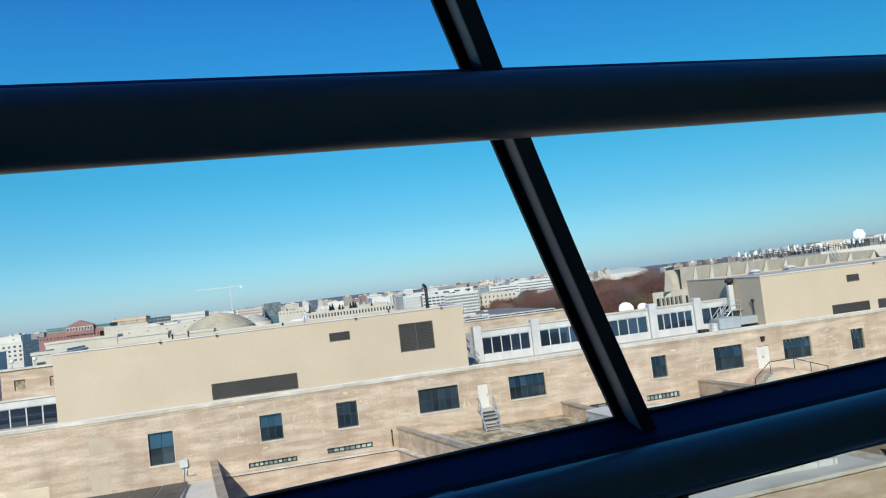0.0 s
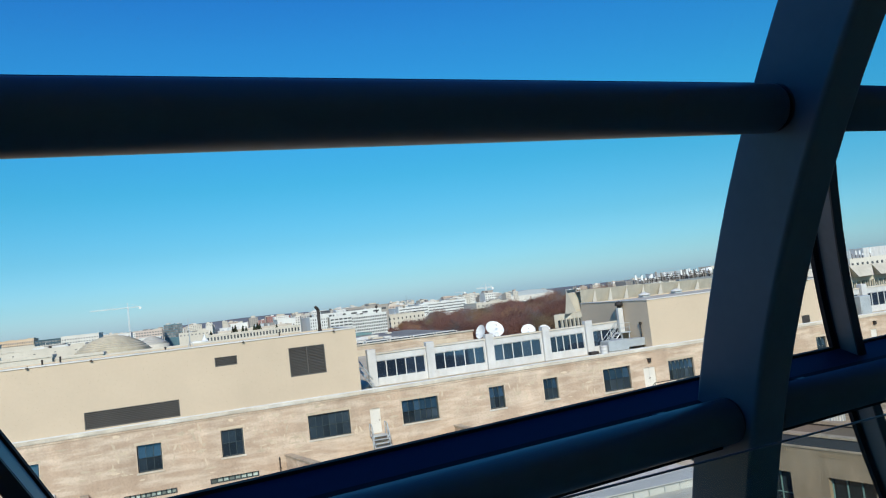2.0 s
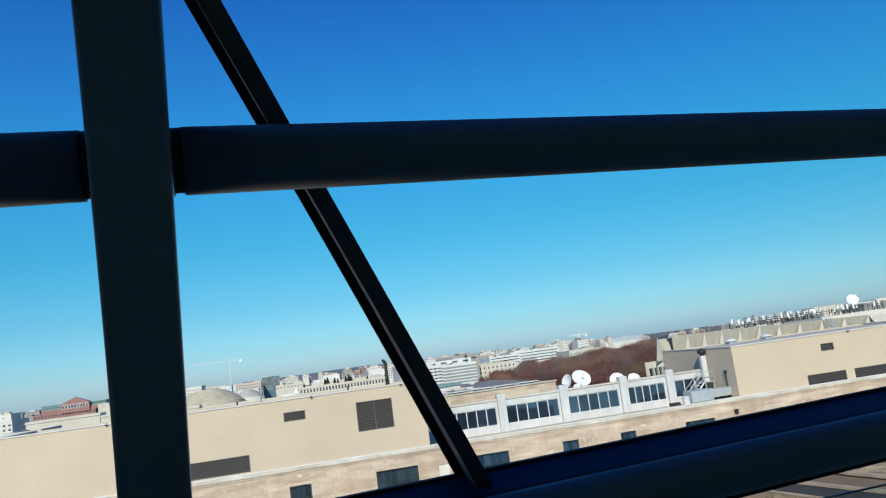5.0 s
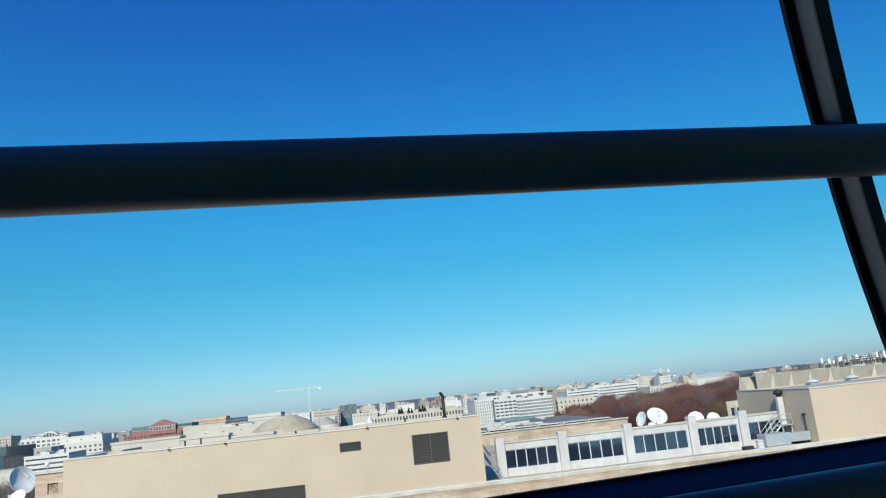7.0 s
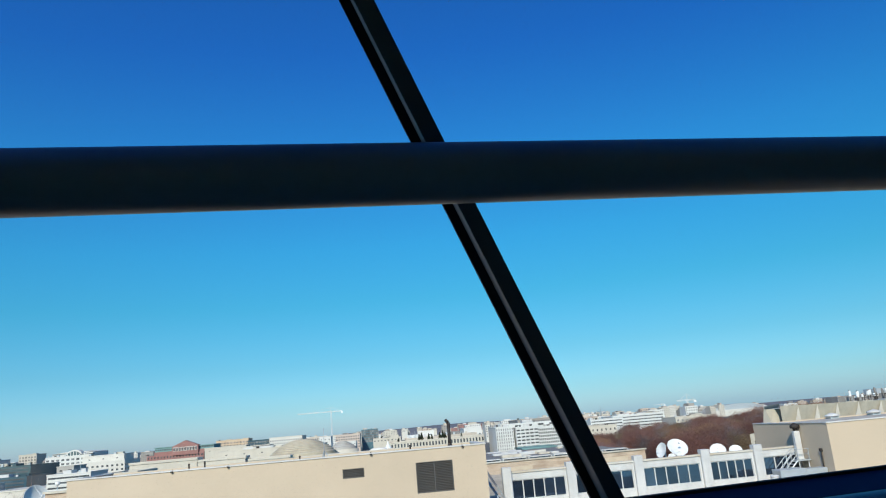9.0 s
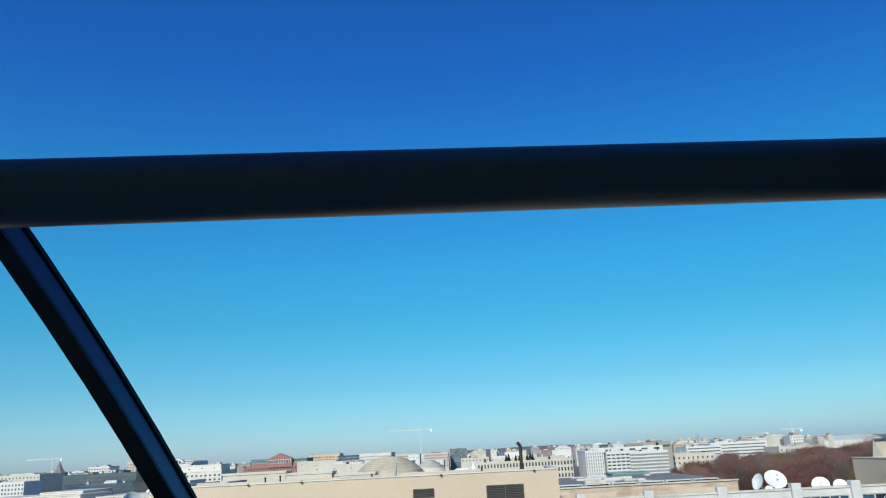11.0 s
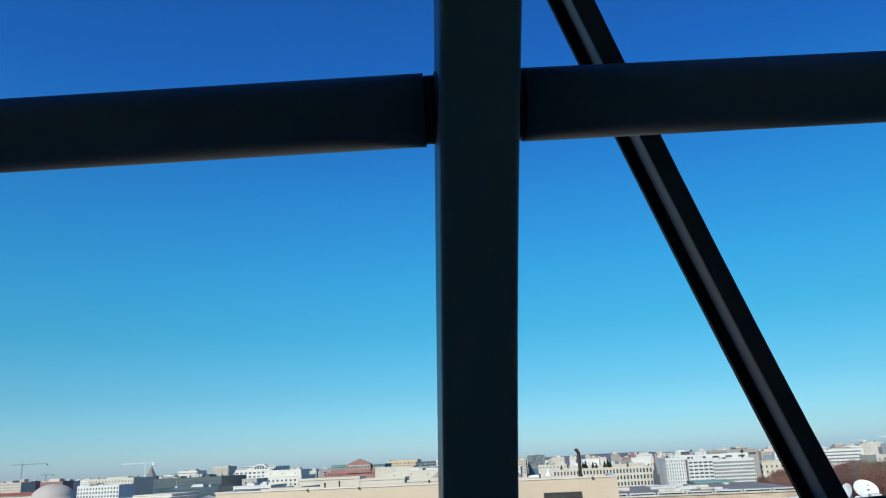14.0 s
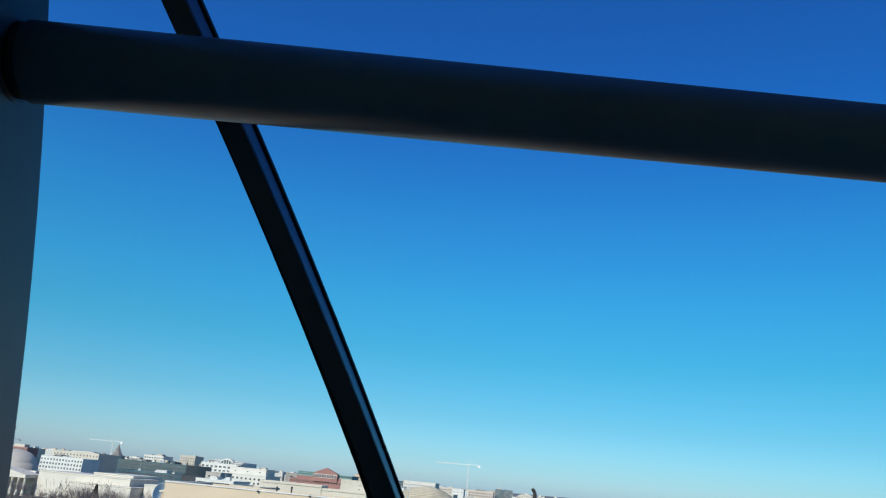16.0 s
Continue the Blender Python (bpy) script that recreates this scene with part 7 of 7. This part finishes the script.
for k in range(14):
    x = rng.choice((rng.uniform(-325, -285), rng.uniform(-275, -215)))
    plant(5, x * 1.02, rng.uniform(400, 450), rng.uniform(0.38, 0.52), rng.uniform(0, 6.3))
for k in range(22):
    plant(5, rng.uniform(-320, -195), rng.uniform(395, 445), rng.uniform(0.18, 0.28), rng.uniform(0, 6.3))
for k in range(34):
    plant(3, rng.uniform(-125, -58), rng.uniform(150, 215), rng.uniform(0.82, 0.96), rng.uniform(0, 6.3))


def conifer(x, y, z, h):
    """A narrow evergreen: trunk and drooping tufts on a cone."""
    r = random.Random(int(x * 10))
    t = thing("conifer", "dark green pointed evergreen tree", "tree", (x, y, z), "evergreen trees")
    bm = bmesh.new()
    rod(bm, (x, y, z), (x, y, z + h * 0.9), 0.05 * h, 6, 0.01 * h)
    part("trunk", bm, BARK, t)
    verts, faces = [], []
    for k in range(900):
        f = r.random() ** 0.7
        rad, a = h * 0.27 * (1 - f) * r.uniform(0.3, 1.1) + 0.02 * h, r.uniform(0, 6.3)
        p = Vector((x + rad * math.cos(a), y + rad * math.sin(a), z + h * (0.06 + 0.94 * f)))
        m = Euler((r.uniform(0, 6.3), r.uniform(0, 6.3), r.uniform(0, 6.3))).to_matrix()
        i = len(verts)
        verts += [p + m @ Vector(q) * 0.09 * h for q in ((-0.5, -0.3, 0), (0.5, -0.3, 0), (0.4, 0.3, 0), (-0.4, 0.3, 0))]
        faces.append((i, i + 1, i + 2, i + 3))
    me = bpy.data.meshes.new("crown")
    me.from_pydata(verts, [], faces)
    me.materials.append(LEAF_GREEN)
    part("crown", me, LEAF_GREEN, t)


for x, h in ((-2.5, 2.6), (9.4, 3.6), (10.8, 4.2), (14.8, 3.4), (16.6, 2.9), (21.2, 3.6), (22.9, 4.2), (24.2, 3.4), (33.5, 2.4)):
    conifer(x, 432, 23.1, h)
conifer(-268, 455, 0, 11.5)

# the building that carries the gallery
bm = bmesh.new()
box(bm, -60, -40, 0, 40, -2.0, 27.3)
box(bm, -17.1, -2.0, 24, 6.6, 1.6, 27.3)
tagged(part("own_building_wall", bm, COPING), "pale stone mass of the building under the gallery", "building", kind="structure")
